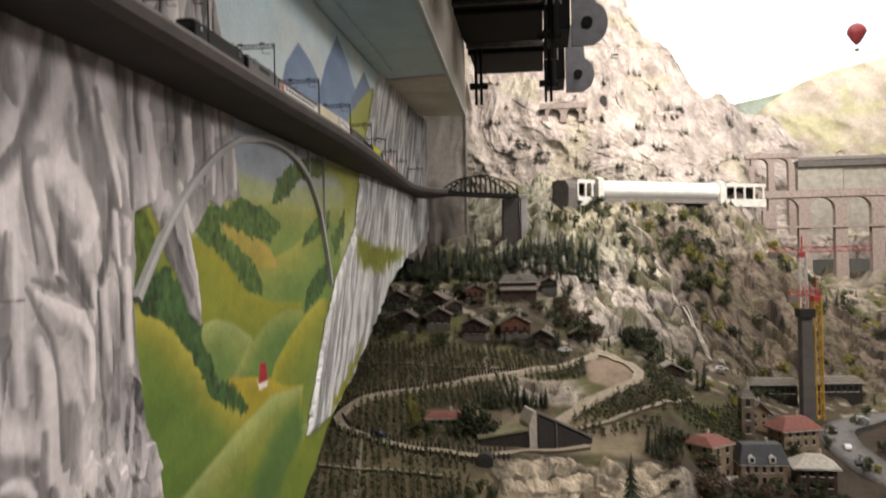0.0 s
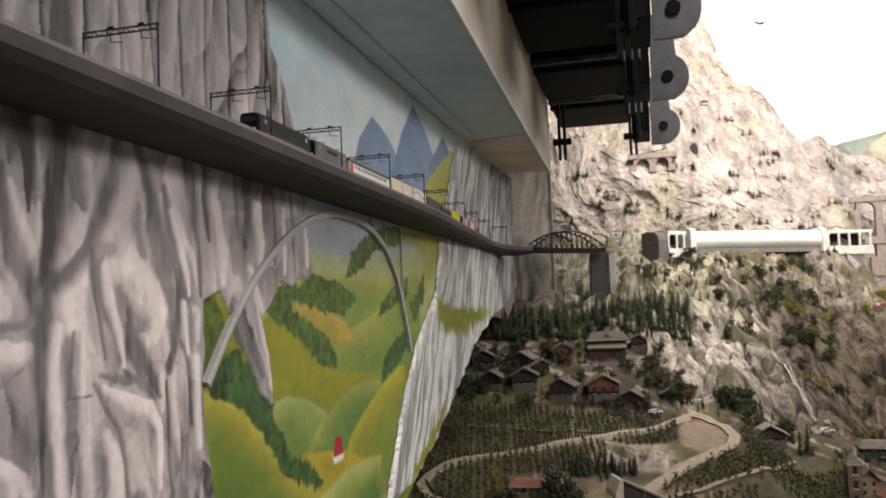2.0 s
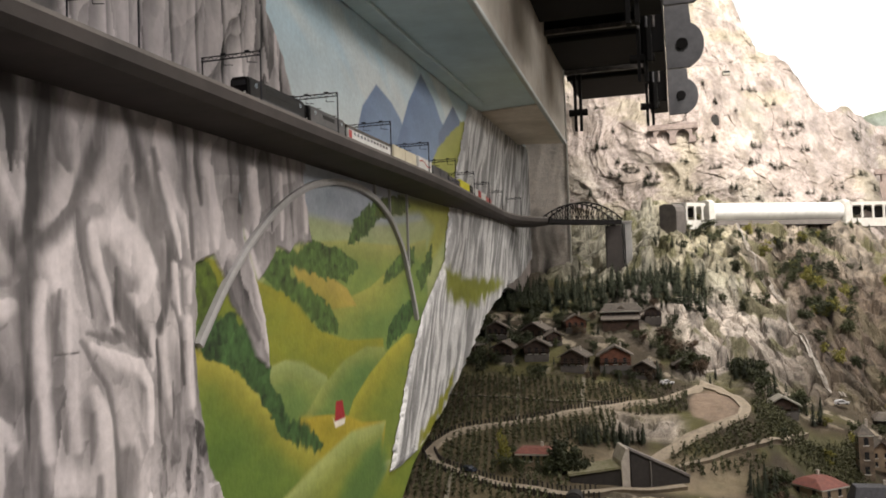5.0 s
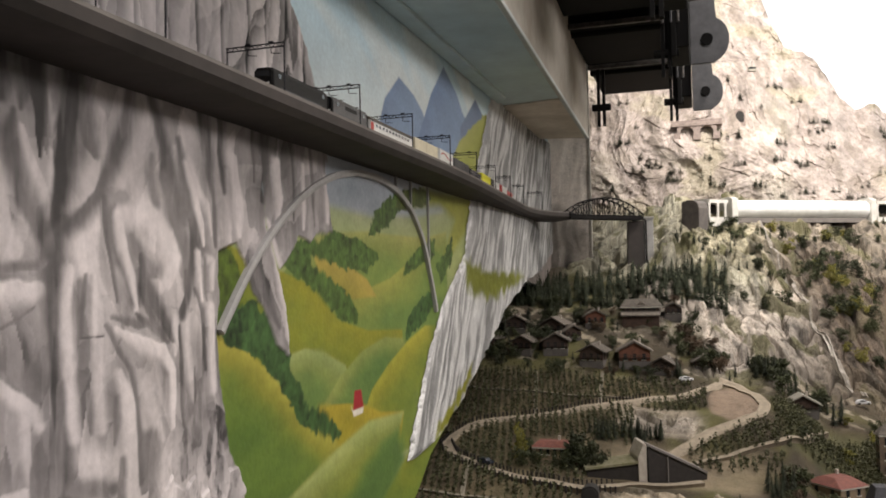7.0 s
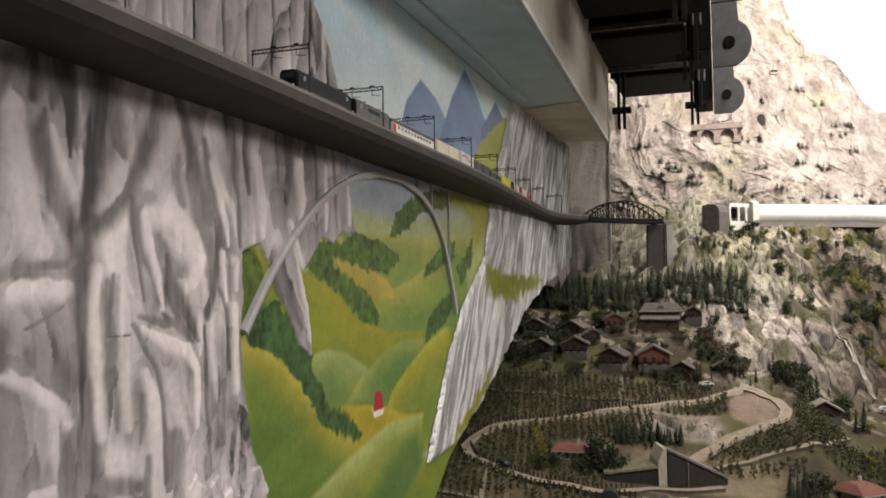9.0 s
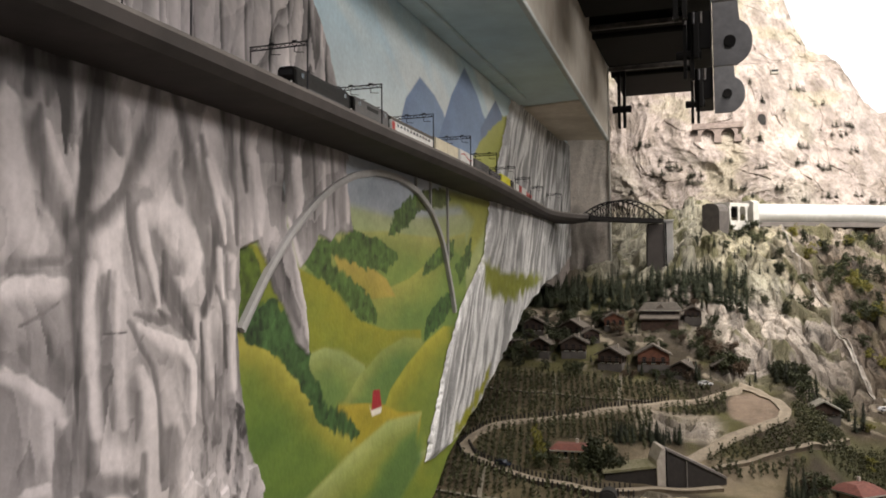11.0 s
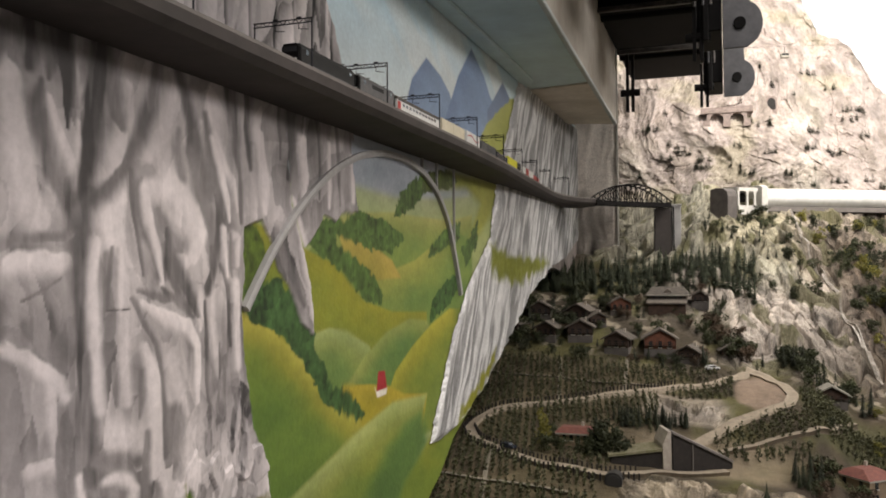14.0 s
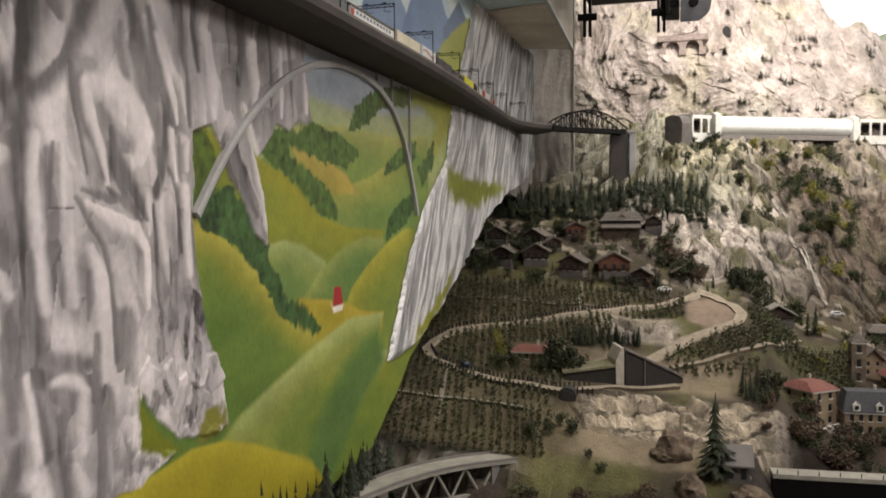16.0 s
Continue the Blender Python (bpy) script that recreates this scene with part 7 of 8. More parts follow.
for x, y, h in ((-0.155, 2.44, 0.10), (-0.12, 2.43, 0.08), (-0.27, 2.40, 0.045), (-0.245, 2.39, 0.05), (-0.21, 2.395, 0.045), (-0.18, 2.40, 0.055), (-0.29, 2.46, 0.06), (-0.10, 2.40, 0.07), (-0.08, 2.43, 0.06)):
    plant_ground(GREENS, x, y, h, 0.8)
for x, y, h in ((-0.145, 2.42, 0.085), (-0.13, 2.45, 0.07), (-0.30, 2.40, 0.06), (-0.17, 2.39, 0.045), (-0.07, 2.14, 0.05), (-0.12, 2.12, 0.045), (-0.16, 2.10, 0.05), (-0.02, 2.06, 0.03), (0.01, 2.03, 0.03), (-0.10, 2.16, 0.04)):
    plant_ground(GREENS, x, y, h)
for k in range(30):
    plant_ground(tree_rng.choice((GREENS, GREENS, YELLOWS)), tree_rng.uniform(0.45, 1.5), tree_rng.uniform(2.42, 3.3), tree_rng.uniform(0.03, 0.06))
for k in range(46):
    x, y = tree_rng.uniform(0.38, 0.85), tree_rng.uniform(2.24, 2.50)
    plant_ground(tree_rng.choice((GREENS, GREENS, BROWNS)), x, y, tree_rng.uniform(0.03, 0.06))
for k in range(50):
    x, y = tree_rng.uniform(-0.72, 0.20), tree_rng.uniform(3.07, 3.60)
    plant_ground(tree_rng.choice((GREENS, BROWNS, FIRS)), x, y, tree_rng.uniform(0.03, 0.055))
for x, y, h in ((0.19, 4.20, 0.09), (0.22, 4.22, 0.11), (0.25, 4.25, 0.08), (0.30, 4.30, 0.07), (0.33, 4.32, 0.075), (0.36, 4.33, 0.06), (0.39, 4.36, 0.05), (0.12, 4.16, 0.06), (0.08, 4.12, 0.05), (0.28, 4.33, 0.05), (0.34, 4.36, 0.055), (0.37, 4.39, 0.05), (0.41, 4.42, 0.045), (1.10, 4.84, 0.06), (1.16, 4.86, 0.06), (1.25, 4.92, 0.06), (1.05, 4.80, 0.05)):
    h *= 0.55 if 0.15 < x < 0.5 else 0.8
    plant(FIRS if h > 0.045 else GREENS, x, y, place(x, y)[2] - 0.004, h, 1.3)
for k in range(46):
    x, y = tree_rng.uniform(-0.78, -0.22), tree_rng.uniform(3.06, 3.62)
    plant_ground(GREENS, x, y, tree_rng.uniform(0.04, 0.075))
for k in range(26):
    x, y = tree_rng.uniform(0.04, 0.56), tree_rng.uniform(3.88, 4.38)
    plant_ground(tree_rng.choice((FIRS, GREENS, FIRS)), x, y, tree_rng.uniform(0.03, 0.055))
for k in range(26):
    x, y = tree_rng.uniform(0.37, 0.62), tree_rng.uniform(3.09, 3.30)
    plant_ground(tree_rng.choice((FIRS, GREENS)), x, y, tree_rng.uniform(0.05, 0.085))
for k in range(12):
    plant_ground(tree_rng.choice((GREENS, BROWNS)), tree_rng.uniform(0.10, 0.26), tree_rng.uniform(3.20, 3.42), tree_rng.uniform(0.05, 0.085))
# dark scrub on the bank below the lawn
for k in range(60):
    x, y = tree_rng.uniform(-0.16, 0.42), tree_rng.uniform(1.84, 1.96)
    plant_ground(tree_rng.choice((BROWNS, BROWNS, GREENS)), x, y, tree_rng.uniform(0.03, 0.055), 1.2)
for k in range(16):
    x, y = tree_rng.uniform(0.36, 0.75), tree_rng.uniform(2.22, 2.46)
    plant_ground(tree_rng.choice((BROWNS, BROWNS, GREENS)), x, y, tree_rng.uniform(0.04, 0.07), 1.2)
# low shrubs before the gallery and the tube's end
for k in range(9):
    x = 0.235 + 0.016 * k
    plant_ground(FIRS if k % 3 == 0 else GREENS, x, float(np.interp(x, LINE[:, 0], LINE[:, 1])) - 0.065 - 0.012 * (k % 2), 0.030 + 0.006 * (k % 4), 1.2)
# small firs scattered in groups over the mountain face
def build_mountain_firs():
    kinds = [fir_mesh(60 + k, 5, 7) for k in range(3)]
    verts, faces, n = [], [], 0
    for k in range(75):
        cx, cz = tree_rng.uniform(-0.28, 1.6), 1.93 + 0.85 * tree_rng.random() ** 1.7
        for j in range(tree_rng.randrange(1, 7)):
            x, z = cx + tree_rng.gauss(0, 0.028), cz + tree_rng.gauss(0, 0.004)
            if z > np.interp(x, SKY_X, SKY_Z) - 0.10:
                continue
            y = float(cliff(np.array([x]), np.array([z]))[0])
            v, f = kinds[tree_rng.randrange(3)]
            h = tree_rng.uniform(0.028, 0.050)
            verts.append(v * (h * 1.7, h * 1.7, h) + (x, y - 0.010, z - 0.006))
            faces += [tuple(i + n for i in q) for q in f]
            n += len(v)
    ob = sheet("mountain_firs", np.concatenate(verts), faces, FIR, flat=True)
    tagged(ob, "tiny dark firs scattered over the pale mountain", "trees", kind="stuff")


build_mountain_firs()


# ---- houses ----
def house(label, x, y, w, d, h, rise, turn, walls, roof, group="", name="chalet", hip=0.0, floors=1, across=3, base=None, over=0.012, sink=0.02, frames=True):
    """A gabled or hipped house with eaves, windows and a chimney; the ridge runs along its width unless hipped."""
    z0 = place(x, y)[2] if base is None else base
    g = thing(name, label, "house", group, (x, y, z0), turn)
    bm = bmesh.new()
    if hip:
        box(bm, -w / 2, -d / 2, -sink, w / 2, d / 2, h)
    else:
        prism(bm, [(-w / 2, -d / 2, -sink), (w / 2, -d / 2, -sink), (w / 2, -d / 2, h), (0, -d / 2, h + rise * 0.96), (-w / 2, -d / 2, h)], (0, d, 0))
    wall = part("body", bm, walls, g)
    if hip:
        bm = bmesh.new()
        a, b = w / 2 + over, d / 2 + over
        low = [bm.verts.new(p) for p in ((-a, -b, h), (a, -b, h), (a, b, h), (-a, b, h))]
        up = [bm.verts.new(p) for p in ((-a * hip, -b * hip * 0.6, h + rise), (a * hip, -b * hip * 0.6, h + rise), (a * hip, b * hip * 0.6, h + rise), (-a * hip, b * hip * 0.6, h + rise))]
        bm.faces.new(low[::-1])
        bm.faces.new(up)
        for k in range(4):
            bm.faces.new((low[k], low[(k + 1) % 4], up[(k + 1) % 4], up[k]))
        top = part("roof", bm, roof, g, bevel=0.0012)
        box_part("eaves_board", (-a + 0.002, -b + 0.002, h - 0.004, a - 0.002, b - 0.002, h - 0.0004), FRAME, g)
    else:
        slope = rise / (w / 2)
        top = None
        for s in (-1, 1):
            bm = bmesh.new()
            e = w / 2 + over
            prism(bm, [(0, -d / 2 - over, h + rise + 0.002), (s * e, -d / 2 - over, h - over * slope + 0.002), (s * e, -d / 2 - over, h - over * slope + 0.006), (0, -d / 2 - over, h + rise + 0.007)], (0, d + 2 * over, 0))
            top = part("roof", bm, roof, g)
    for f in range(floors):
        zc = h * (f + 0.55) / floors
        hh = min(0.011, h / floors * 0.28)
        for k in range(across):
            xc = (-0.5 + (k + 0.5) / across) * w * 0.9
            win = box_part("window", (xc - hh * 0.55, -d / 2 - 0.0012, zc - hh, xc + hh * 0.55, -d / 2 + 0.002, zc + hh), GLASS_DARK, g)
            if frames:
                bm = bmesh.new()
                box(bm, xc - hh * 0.8, -d / 2 - 0.0024, zc - hh * 1.25, xc + hh * 0.8, -d / 2 - 0.0004, zc - hh)
                part("sill", bm, FRAME, win)
        for s in (-1, 1):
            for k in range(2):
                yc = (-0.25 + 0.5 * k) * d
                box_part("window", (s * w / 2 - 0.0012, yc - hh * 0.55, zc - hh, s * w / 2 + 0.0012, yc + hh * 0.55, zc + hh), GLASS_DARK, g)
    box_part("chimney", (w * 0.16, d * 0.10, h + rise * 0.3, w * 0.16 + 0.007, d * 0.10 + 0.007, h + rise + 0.012), STONE, top if top else g)
    return g


def chalet(x, y, w, d, h, turn, walls=WOOD_DARK, label="dark wooden chalet with a grey slate roof on the hillside", roof=SLATE):
    g = house(label, x, y, w, d, h, w * 0.27, turn, walls, roof, "chalets of the hillside village", across=3, floors=1, sink=0.03)
    box_part("stone_base", (-w / 2 - 0.001, -d / 2 - 0.001, -0.03, w / 2 + 0.001, d / 2 + 0.001, h * 0.20), PYLON, g, "grey stone ground floor")
    bm = bmesh.new()
    box(bm, -w / 2 - 0.002, -d / 2 - 0.011, h * 0.44, w / 2 + 0.002, -d / 2 - 0.0015, h * 0.47)
    for k in range(9):
        xx = -w / 2 + w * k / 8
        box(bm, xx - 0.0008, -d / 2 - 0.011, h * 0.47, xx + 0.0008, -d / 2 - 0.010, h * 0.66)
    box(bm, -w / 2 - 0.002, -d / 2 - 0.0115, h * 0.66, w / 2 + 0.002, -d / 2 - 0.0095, h * 0.70)
    part("balcony", bm, WOOD_DARK, g, "wooden balcony")
    return g


chalet(-0.045, 3.19, 0.108, 0.085, 0.046, 6, WOOD_RED, "red brown wooden chalet with a grey roof above the vineyard")
chalet(-0.186, 3.165, 0.085, 0.085, 0.040, -8)
chalet(-0.335, 3.225, 0.088, 0.075, 0.038, 5)
chalet(-0.455, 3.21, 0.072, 0.07, 0.036, -6)
chalet(-0.215, 3.455, 0.078, 0.07, 0.036, 10, WOOD_RED, "red brown wooden chalet below the forest edge")
chalet(0.085, 3.53, 0.062, 0.055, 0.028, 4)
chalet(-0.36, 3.37, 0.085, 0.07, 0.034, -12)
chalet(0.062, 3.165, 0.070, 0.06, 0.028, -14)
chalet(-0.52, 3.37, 0.08, 0.07, 0.036, 8)
chalet(-0.60, 3.22, 0.08, 0.07, 0.036, -10)
chalet(0.185, 3.235, 0.05, 0.045, 0.022, 12)
chalet(0.50, 3.09, 0.095, 0.055, 0.020, 4, WOOD_DARK, "low wooden hut with a pale flat roof", BRIDGE_PAINT)
chalet(-0.29, 3.33, 0.06, 0.055, 0.03, 20)

hotel = house("large wooden mountain hotel with a grey roof and dormer", -0.037, 3.52, 0.135, 0.085, 0.062, 0.030, 2, WOOD_DARK, SLATE, name="mountain_hotel", hip=0.72, floors=2, across=6, over=0.016, base=place(-0.037, 3.52)[2] - 0.022)
bm = bmesh.new()
prism(bm, [(-0.078, -0.044, 0.041), (-0.078, -0.096, 0.027), (-0.078, -0.096, 0.031), (-0.078, -0.044, 0.046)], (0.152, 0, 0))
part("lower_roof", bm, SLATE, hotel, "grey lower roof")
box_part("terrace_wall", (-0.072, -0.082, -0.03, 0.069, -0.046, 0.0238), WOOD_DARK, hotel, "dark wooden lower storey")
bm = bmesh.new()
prism(bm, [(-0.022, -0.050, 0.066), (0.022, -0.050, 0.066), (0, -0.050, 0.086)], (0, 0.04, 0))
part("dormer", bm, SLATE, hotel, "small gabled dormer")

garden = house("small cream house with a red tiled roof in a garden", -0.225, 2.475, 0.088, 0.055, 0.030, 0.014, 0, PLASTER, ROOF_RED, name="garden_house", hip=0.7, across=4, over=0.012)
villa = house("cream two-storey town villa with a red tiled roof", 0.525, 2.545, 0.088, 0.105, 0.098, 0.020, 40, PLASTER, ROOF_RED, name="town_villa", hip=0.55, floors=3, across=2, over=0.008, base=0.962, sink=0.06)
box_part("terrace", (-0.055, -0.080, -0.06, 0.06, -0.053, 0.004), PLASTER_WHITE, villa, "pale terrace")
mans = house("cream town house with a dark slate mansard roof", 0.668, 2.545, 0.125, 0.085, 0.062, 0.052, 3, PLASTER, SLATE_DARK, name="mansard_house", hip=0.80, floors=2, across=5, over=0.006, base=0.945, sink=0.06)
for x0 in (-0.035, 0.022):
    bm = bmesh.new()
    prism(bm, [(x0 - 0.009, -0.049, 0.066), (x0 + 0.009, -0.049, 0.066), (x0 + 0.009, -0.049, 0.082), (x0, -0.049, 0.090), (x0 - 0.009, -0.049, 0.082)], (0, 0.03, 0))
    dm = part("dormer", bm, PLASTER_WHITE, mans, "white dormer window")
    box_part("pane", (x0 - 0.005, -0.0502, 0.070, x0 + 0.005, -0.0488, 0.081), GLASS_DARK, dm)
house("town house with a red tiled roof", 0.835, 2.81, 0.12, 0.09, 0.055, 0.035, 18, PLASTER, ROOF_RED, "town houses", "town_house", hip=0.5, floors=2, across=4, sink=0.04)
house("town house with a pale grey hipped roof", 0.81, 2.53, 0.105, 0.085, 0.062, 0.030, -6, WOOD_DARK, KERB, "town houses", "town_house", hip=0.35, floors=2, across=4, sink=0.04)
house("cream gabled town house", 0.745, 2.90, 0.06, 0.06, 0.05, 0.03, 8, PLASTER, SLATE, "town houses", "town_house", floors=2, across=2, sink=0.04)
house("low town house with a grey roof", 1.15, 3.42, 0.20, 0.07, 0.05, 0.02, 3, BOARD_BLACK, SLATE, "town houses", "town_house", hip=0.8, floors=1, across=8, sink=0.04)
house("low town house with a grey roof", 0.92, 3.36, 0.16, 0.06, 0.05, 0.02, -4, BOARD_BLACK, SLATE, "town houses", "town_house", hip=0.8, floors=1, across=8, sink=0.04)
house("town house with a white roof beside the street", 1.27, 2.85, 0.13, 0.10, 0.06, 0.03, 12, PLASTER, PLASTER_WHITE, "town houses", "town_house", hip=0.5, floors=2, across=4, sink=0.04)
house("town house with a red tiled roof", 1.22, 2.60, 0.12, 0.09, 0.06, 0.03, -10, PLASTER, ROOF_RED, "town houses", "town_house", hip=0.5, floors=2, across=4, sink=0.04)
tower = house("square stone tower with a slate pyramid roof", 0.692, 2.80, 0.040, 0.040, 0.125, 0.030, 5, BOULDER, SLATE, name="stone_tower", hip=0.05, floors=3, across=1, over=0.004, sink=0.04)
shed = house("small stone house with a grey roof below the cliff", 0.310, 2.085, 0.072, 0.055, 0.045, 0.030, 90, PYLON, CONCRETE, name="stone_house", floors=1, across=2, base=0.935, over=0.008)


# ---- the concrete and timber portal beside the road ----
def build_portal_building():
    g = thing("road_portal", "dark timber-clad road portal with a pale concrete fin", "portal")
    z0 = 1.055
    bm = bmesh.new()
    prism(bm, [(0.045, 2.405, z0 - 0.02), (0.195, 2.470, z0 - 0.02), (0.195, 2.470, z0 + 0.030), (0.045, 2.405, z0 + 0.112)], (-0.03, 0.07, 0))
    part("right_wing", bm, BOARD_BLACK, g)
    bm = bmesh.new()
    prism(bm, [(0.043, 2.399, z0 + 0.113), (0.197, 2.466, z0 + 0.031), (0.197, 2.466, z0 + 0.037), (0.043, 2.399, z0 + 0.119)], (-0.034, 0.08, 0))
    part("roof_slab", bm, CONCRETE, g, "grey sloping roof slab")
    bm = bmesh.new()
    prism(bm, [(0.022, 2.385, z0 - 0.02), (0.042, 2.393, z0 - 0.02), (0.042, 2.393, z0 + 0.119), (0.034, 2.390, z0 + 0.119), (0.020, 2.384, z0 + 0.085)], (-0.03, 0.09, 0))
    part("fin", bm, STONE, g, "pale concrete fin", bevel=0.001)
    bm = bmesh.new()
    prism(bm, [(-0.115, 2.372, z0 - 0.01), (0.020, 2.390, z0 - 0.02), (0.020, 2.390, z0 + 0.066), (-0.115, 2.372, z0 + 0.046)], (-0.02, 0.08, 0))
    part("left_wing", bm, BOARD_BLACK, g)
    bm = bmesh.new()
    prism(bm, [(-0.120, 2.366, z0 + 0.047), (0.020, 2.385, z0 + 0.067), (0.020, 2.385, z0 + 0.074), (-0.120, 2.366, z0 + 0.053)], (-0.022, 0.10, 0))
    part("planted_roof", bm, DRY_ROOF, g, "stony planted roof")
    for k in (2,):
        u = k / 6
        x, y = 0.045 + 0.15 * u, 2.404 + 0.065 * u
        rod_part("batten", (x, y - 0.002, z0 - 0.01), (x, y - 0.002, z0 + 0.108 - 0.08 * u), 0.0008 if k != 2 else 0.0015, CONCRETE if k == 2 else BOARD_BLACK, g, seg=4)


build_portal_building()
g = thing("tunnel_mouth", "small dark round tunnel mouth at the road edge", "tunnel", "", (-0.095, 2.262, 1.052))
bm = bmesh.new()
prism(bm, [(0.022 * math.cos(a), 0, 0.016 + 0.018 * math.sin(a)) for a in np.linspace(0, math.pi, 12)] + [(-0.022, 0, -0.02), (0.022, 0, -0.02)], (0, 0.04, 0))
part("surround", bm, DARK_INSIDE, g)
# opening is a dark sheet in place of the shade inside
bm = bmesh.new()
prism(bm, [(0.016 * math.cos(a), -0.003, 0.014 + 0.014 * math.sin(a)) for a in np.linspace(0, math.pi, 12)] + [(-0.016, -0.003, 0), (0.016, -0.003, 0)], (0, 0.003, 0))
part("mouth", bm, DARK_INSIDE, g, "dark opening")


# ---- steel road bridge below the mural ----
def build_road_bridge():
    a, b = Vector((-0.475, 1.690, 0.960)), Vector((-0.205, 2.045, 0.986))
    L = math.hypot(b.x - a.x, b.y - a.y)
    g = thing("road_bridge", "pale steel road bridge with a triangular truss below", "bridge", "", tuple(a), math.degrees(math.atan2(b.y - a.y, b.x - a.x)))
    line = np.array([(L * t, 0.0 + 0.03 * math.sin(math.pi * t), 0.006 * math.sin(math.pi * t)) for t in np.linspace(0, 1, 24)])
    sweep("deck", line, [(-0.035, -0.004), (0.035, -0.004), (0.035, 0.004), (-0.035, 0.004)], BRIDGE_PAINT, g)
    sweep("kerb", line, [(-0.036, 0.004), (-0.031, 0.004), (-0.031, 0.009), (-0.036, 0.009)], CONCRETE, g)
    sweep("kerb", line, [(0.036, 0.004), (0.031, 0.004), (0.031, 0.009), (0.036, 0.009)], CONCRETE, g)
    sweep("lower_chord", line[4:21], [(-0.028, -0.078), (-0.018, -0.078), (-0.018, -0.066), (-0.028, -0.066)], BRIDGE_PAINT, g)
    sweep("road_below", line[2:23], [(-0.02, -0.085), (0.035, -0.085), (0.035, -0.080), (-0.02, -0.080)], BALLAST, g)
    for k in range(4, 20, 4):
        p, q, r = line[k], line[k + 2], line[min(k + 4, 20)]
        for u, w in ((p, q), (q, r)):
            hi = u is p
            rod_part("brace", (u[0], u[1] - 0.024, u[2] - (0.004 if hi else 0.070)), (w[0], w[1] - 0.024, w[2] - (0.070 if hi else 0.004)), 0.0032, BRIDGE_PAINT, g, seg=6)
    for t in (4, 20):
        p = line[t]
        box_part("pier", (p[0] - 0.012, p[1] - 0.03, p[2] - 0.16, p[0] + 0.012, p[1] + 0.03, p[2] - 0.0045), CONCRETE, g, "grey concrete pier")


build_road_bridge()
g = thing("quay_bridge", "long pale town bridge with tiny railing posts", "bridge", "", (0.395, 2.149, 0.930), 3)
box_part("deck", (0, 0, -0.006, 0.9, 0.05, 0.004), BRIDGE_PAINT, g)
box_part("girder", (0.0, 0.002, -0.12, 0.9, 0.03, -0.0065), BLACK, g, "dark girder below the deck")
for k in range(20):
    rod_part("railing_post", (0.01 + 0.045 * k, 0.003, 0.004), (0.01 + 0.045 * k, 0.003, 0.014), 0.0012, BOARD_BLACK, g, seg=5)


# ---- boulders ----
def boulder(x, y, z, r, seed):
    rng = np.random.default_rng(seed)
    bm = bmesh.new()
    bmesh.ops.create_icosphere(bm, subdivisions=3, radius=1.0)
    sc = rng.uniform(0.7, 1.2, 3)
    for v in bm.verts:
        p = np.array(v.co)
        n = ridged(p[0] * 1.6 + seed, p[2] * 1.6 + p[1], 3, seed) - 0.45
        v.co = Vector(p * sc * r * (1 + 0.55 * n))
    data_ob = part("boulder", bm, BOULDER, None)
    data_ob.matrix_world = pose(x, y, z)
    tagged(data_ob, "rough pale limestone boulder", "rock", "boulders")


for k, (x, y, r) in enumerate(((0.175, 2.14, 0.040), (0.15, 2.12, 0.026), (0.21, 2.0, 0.030), (0.23, 1.96, 0.028), (0.12, 1.93, 0.03), (0.084, 1.90, 0.034), (0.33, 1.99, 0.035), (0.38, 2.02, 0.03), (0.15, 1.95, 0.035))):
    boulder(x, y, place(x, y)[2] + r * 0.3, r, 40 + k)


# ---- pylon under construction and its cranes ----
pyl = thing("bridge_pylon", "tall grey concrete pylon under construction", "pylon", "", (0.985, 3.15, 0.985))
bm = bmesh.new()
prism(bm, [(-0.026, -0.025, -0.03), (0.018, -0.025, -0.03), (0.016, -0.02, 0.40), (-0.022, -0.02, 0.40)], (0, 0.05, 0))
part("shaft", bm, PYLON, pyl, bevel=0.002)
box_part("formwork", (-0.029, -0.032, 0.385, 0.022, 0.038, 0.415), BOARD_BLACK, pyl, "dark formwork platform")
for x0 in (-0.022, -0.010, 0.004, 0.015):
    rod_part("rebar", (x0, 0, 0.41), (x0, 0, 0.50), 0.0016, CRANE_RED, pyl, "red steel rod", seg=5)


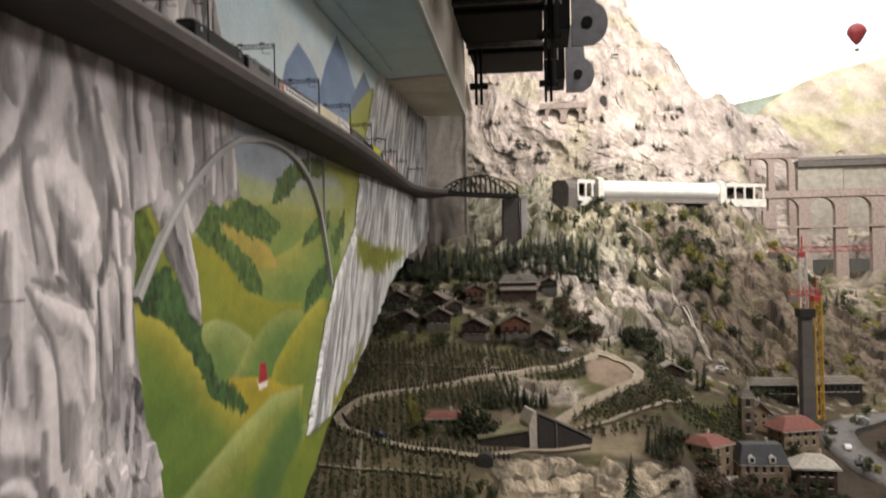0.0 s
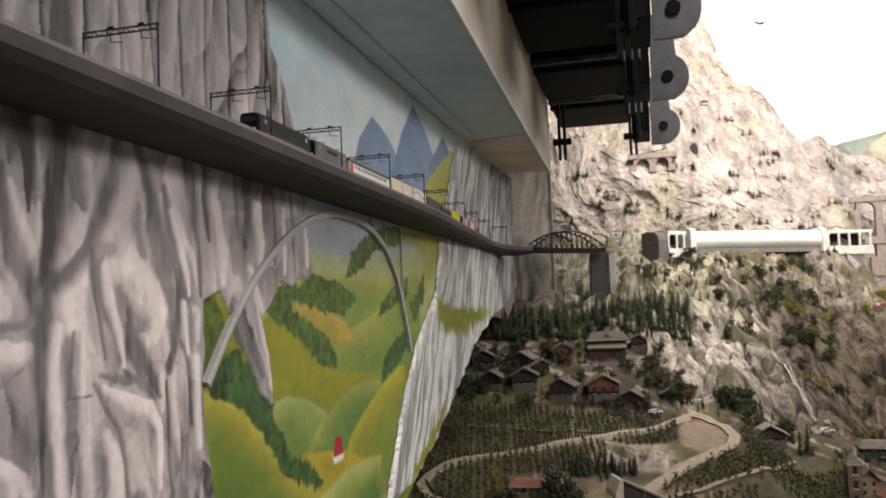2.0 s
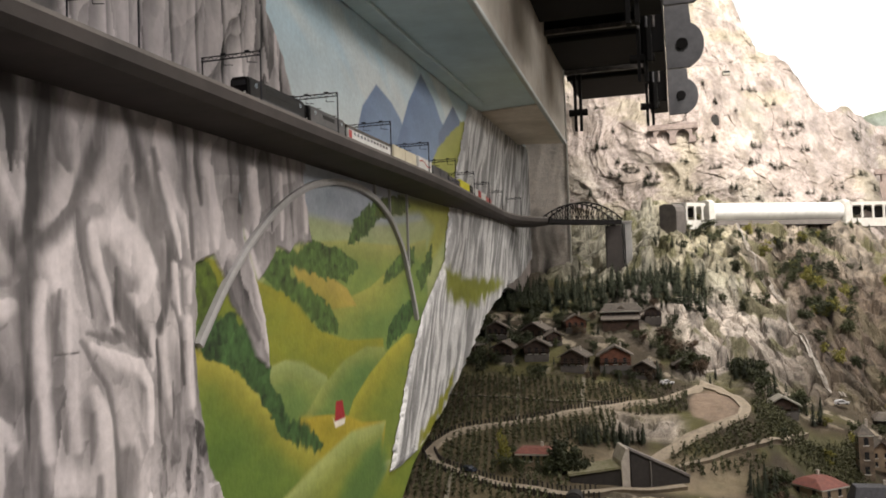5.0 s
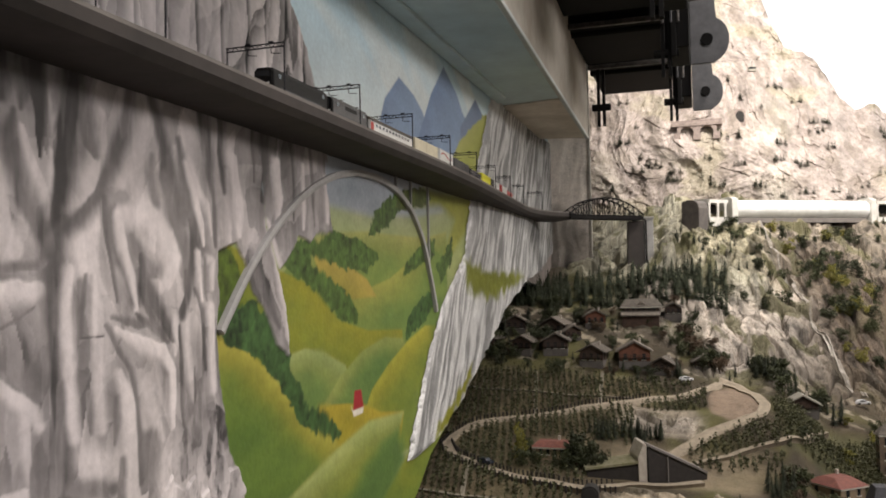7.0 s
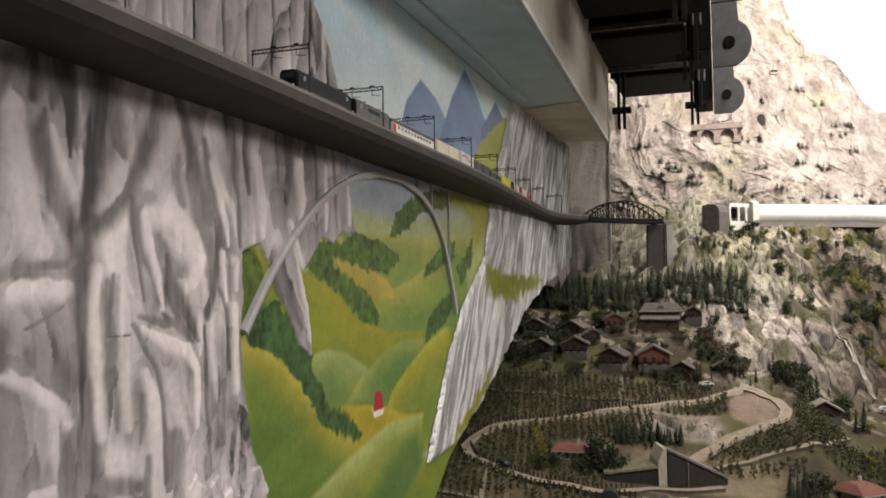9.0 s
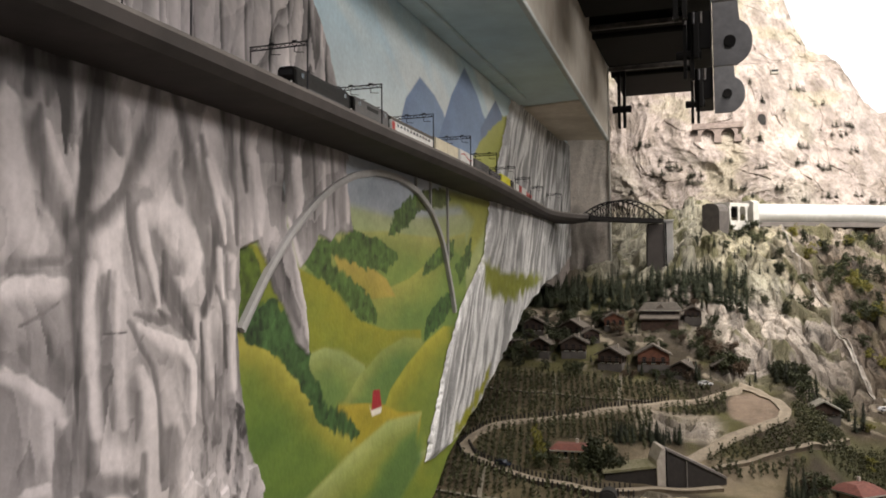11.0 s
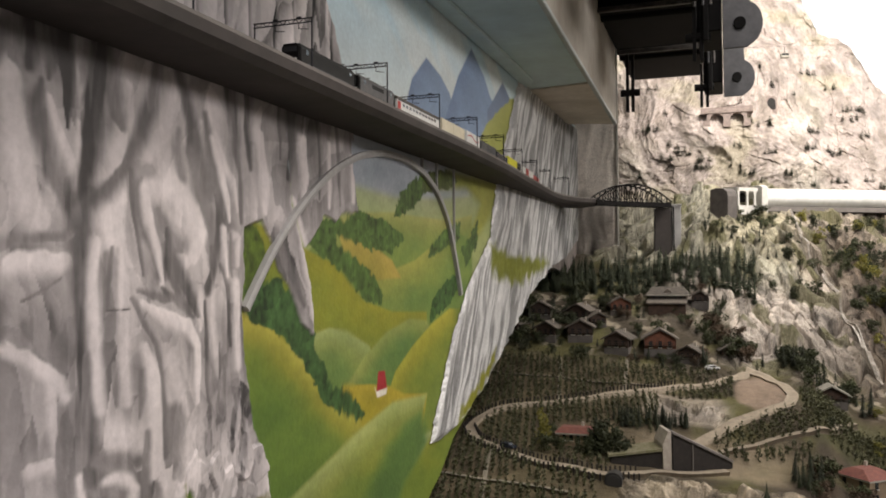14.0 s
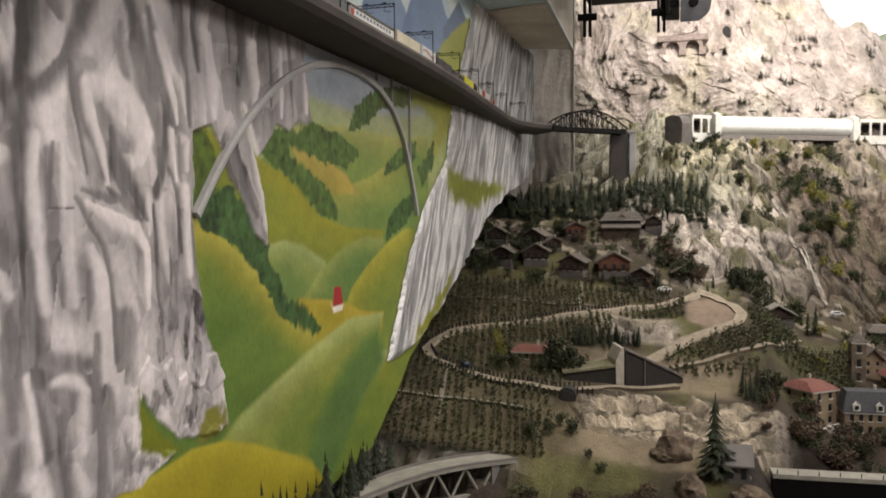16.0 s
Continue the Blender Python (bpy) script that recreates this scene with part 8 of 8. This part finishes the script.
def build_crane(x, y, z, h, jib0, jib1, mast, label, turn):
    g = thing("tower_crane", label, "crane", "tower cranes", (x, y, z), turn)
    bm = bmesh.new()
    r = 0.012
    for sx, sy in ((-r, -r), (r, -r), (r, r), (-r, r)):
        box(bm, sx - 0.0024, sy - 0.0024, -0.02, sx + 0.0024, sy + 0.0024, h)
    n = int(h / 0.022)
    for k in range(n):
        z0, z1 = h * k / n, h * (k + 1) / n
        s = 1 if k % 2 else -1
        rod(bm, (-r * s, -r, z0), (r * s, -r, z1), 0.0018, 4)
        rod(bm, (r, -r * s, z0), (r, r * s, z1), 0.0018, 4)
    part("mast", bm, mast, g)
    bm = bmesh.new()
    for dz in (0.0, 0.018):
        box(bm, jib0, -0.003, h + dz - 0.0015, jib1, 0.003, h + dz + 0.0015)
    n = int((jib1 - jib0) / 0.018)
    for k in range(n):
        x0, x1 = jib0 + (jib1 - jib0) * k / n, jib0 + (jib1 - jib0) * (k + 1) / n
        rod(bm, (x0, 0, h + (0.018 if k % 2 else 0)), (x1, 0, h + (0 if k % 2 else 0.018)), 0.0012, 4)
    part("jib", bm, CRANE_RED, g, "red lattice jib")
    box_part("cab", (-0.014, -0.016, h - 0.02, 0.006, 0.012, h - 0.002), CRANE_RED, g, "red crane cab")
    box_part("counterweight", (jib0, -0.008, h - 0.022, jib0 + 0.03, 0.008, h - 0.002), CONCRETE, g)
    rod_part("peak", (0, 0, h), (0, 0, h + 0.06), 0.003, CRANE_RED, g)


build_crane(1.020, 3.15, 0.985, 0.46, -0.10, 0.02, CRANE_YELLOW, "yellow tower crane beside the concrete pylon", 5)
build_crane(1.02, 3.30, 1.0, 0.60, -0.12, 0.24, WHITE_WALL, "pale tower crane with a red jib", -4)


# ---- small things ----
def car(x, y, turn, mat, label, lift=0.009):
    g = thing("car", label, "car", "parked model cars", (x, y, place(x, y)[2] + lift), turn)
    bm = bmesh.new()
    prism(bm, [(-0.024, -0.010, 0.004), (0.024, -0.010, 0.004), (0.024, -0.010, 0.010), (0.012, -0.010, 0.0115), (0.006, -0.010, 0.017), (-0.014, -0.010, 0.017), (-0.022, -0.010, 0.011)], (0, 0.020, 0))
    body = part("body", bm, mat, g, bevel=0.001)
    box_part("side_windows", (-0.013, -0.0104, 0.0118, 0.006, 0.0104, 0.0158), GLASS_DARK, body)
    for sx in (-0.015, 0.015):
        for sy in (-0.0095, 0.0095):
            rod_part("wheel", (sx, sy - 0.001, 0.004), (sx, sy + 0.001, 0.004), 0.0042, CHASSIS, g, seg=10)


for x, y, turn, mat, label in ((0.135, 3.09, 30, CAR_WHITE, "white model car parked in the village"), (1.0, 2.82, 80, CAR_WHITE, "white model car on the street"), (1.02, 3.0, 70, CAR_DARK, "dark model car on the street"), (0.99, 2.70, 80, CAR_DARK, "dark model car on the street"),
                               (0.725, 3.33, 10, CAR_WHITE, "white model car by the waterfall"), (-0.40, 2.378, -25, CAR_DARK, "dark model car on the hairpin road"), (1.15, 3.12, 20, CAR_WHITE, "white model car on the street")):
    car(x, y, turn, mat, label)

g = thing("hot_air_balloon", "red model hot air balloon with a small basket", "balloon", "", (2.185, 5.95, 3.07))
bm = bmesh.new()
bmesh.ops.create_uvsphere(bm, u_segments=24, v_segments=16, radius=0.062)
for v in bm.verts:
    if v.co.z < 0:
        k = 1 + v.co.z / 0.062 * 0.55
        v.co.x, v.co.y, v.co.z = v.co.x * k, v.co.y * k, v.co.z * 1.35
env = part("envelope", bm, BALLOON, g)
env.data.polygons.foreach_set("use_smooth", np.ones(len(env.data.polygons), bool))
box_part("basket", (-0.010, -0.010, -0.125, 0.010, 0.010, -0.108), WOOD_DARK, g, "small brown basket")
for sx, sy in ((-1, -1), (1, -1), (1, 1), (-1, 1)):
    rod_part("rope", (sx * 0.009, sy * 0.009, -0.11), (sx * 0.02, sy * 0.02, -0.075), 0.0008, CHASSIS, g, seg=4)

bird = thing("bird_figure", "small dark bird of prey figure hanging in the air", "figure", "", (0.875, 5.3, 3.285), 20)
bm = bmesh.new()
prism(bm, [(-0.045, -0.004, 0.012), (-0.012, 0.008, 0.0), (0.012, 0.008, 0.0), (0.045, -0.004, 0.014), (0.010, -0.008, 0.0), (0.005, -0.022, 0.0), (-0.005, -0.022, 0.0), (-0.010, -0.008, 0.0)], (0, 0, 0.004))
part("body", bm, BOARD_BLACK, bird)
cab = thing("cable_car", "small grey cable car cabin on its rope", "cable car", "", (0.51, 5.10, 2.79), 10)
box_part("cabin", (-0.022, -0.014, -0.012, 0.022, 0.014, 0.016), BRIDGE_PAINT, cab, bevel=0.003)
box_part("window", (-0.018, -0.0148, 0.0, 0.018, -0.0138, 0.011), GLASS_DARK, cab)
rod_part("hanger", (0, 0, 0.016), (0, 0, 0.05), 0.0015, CHASSIS, cab)
rod_part("rope", (-0.6, 0.05, 0.075), (1.2, -0.1, 0.01), 0.0005, CHASSIS, cab)
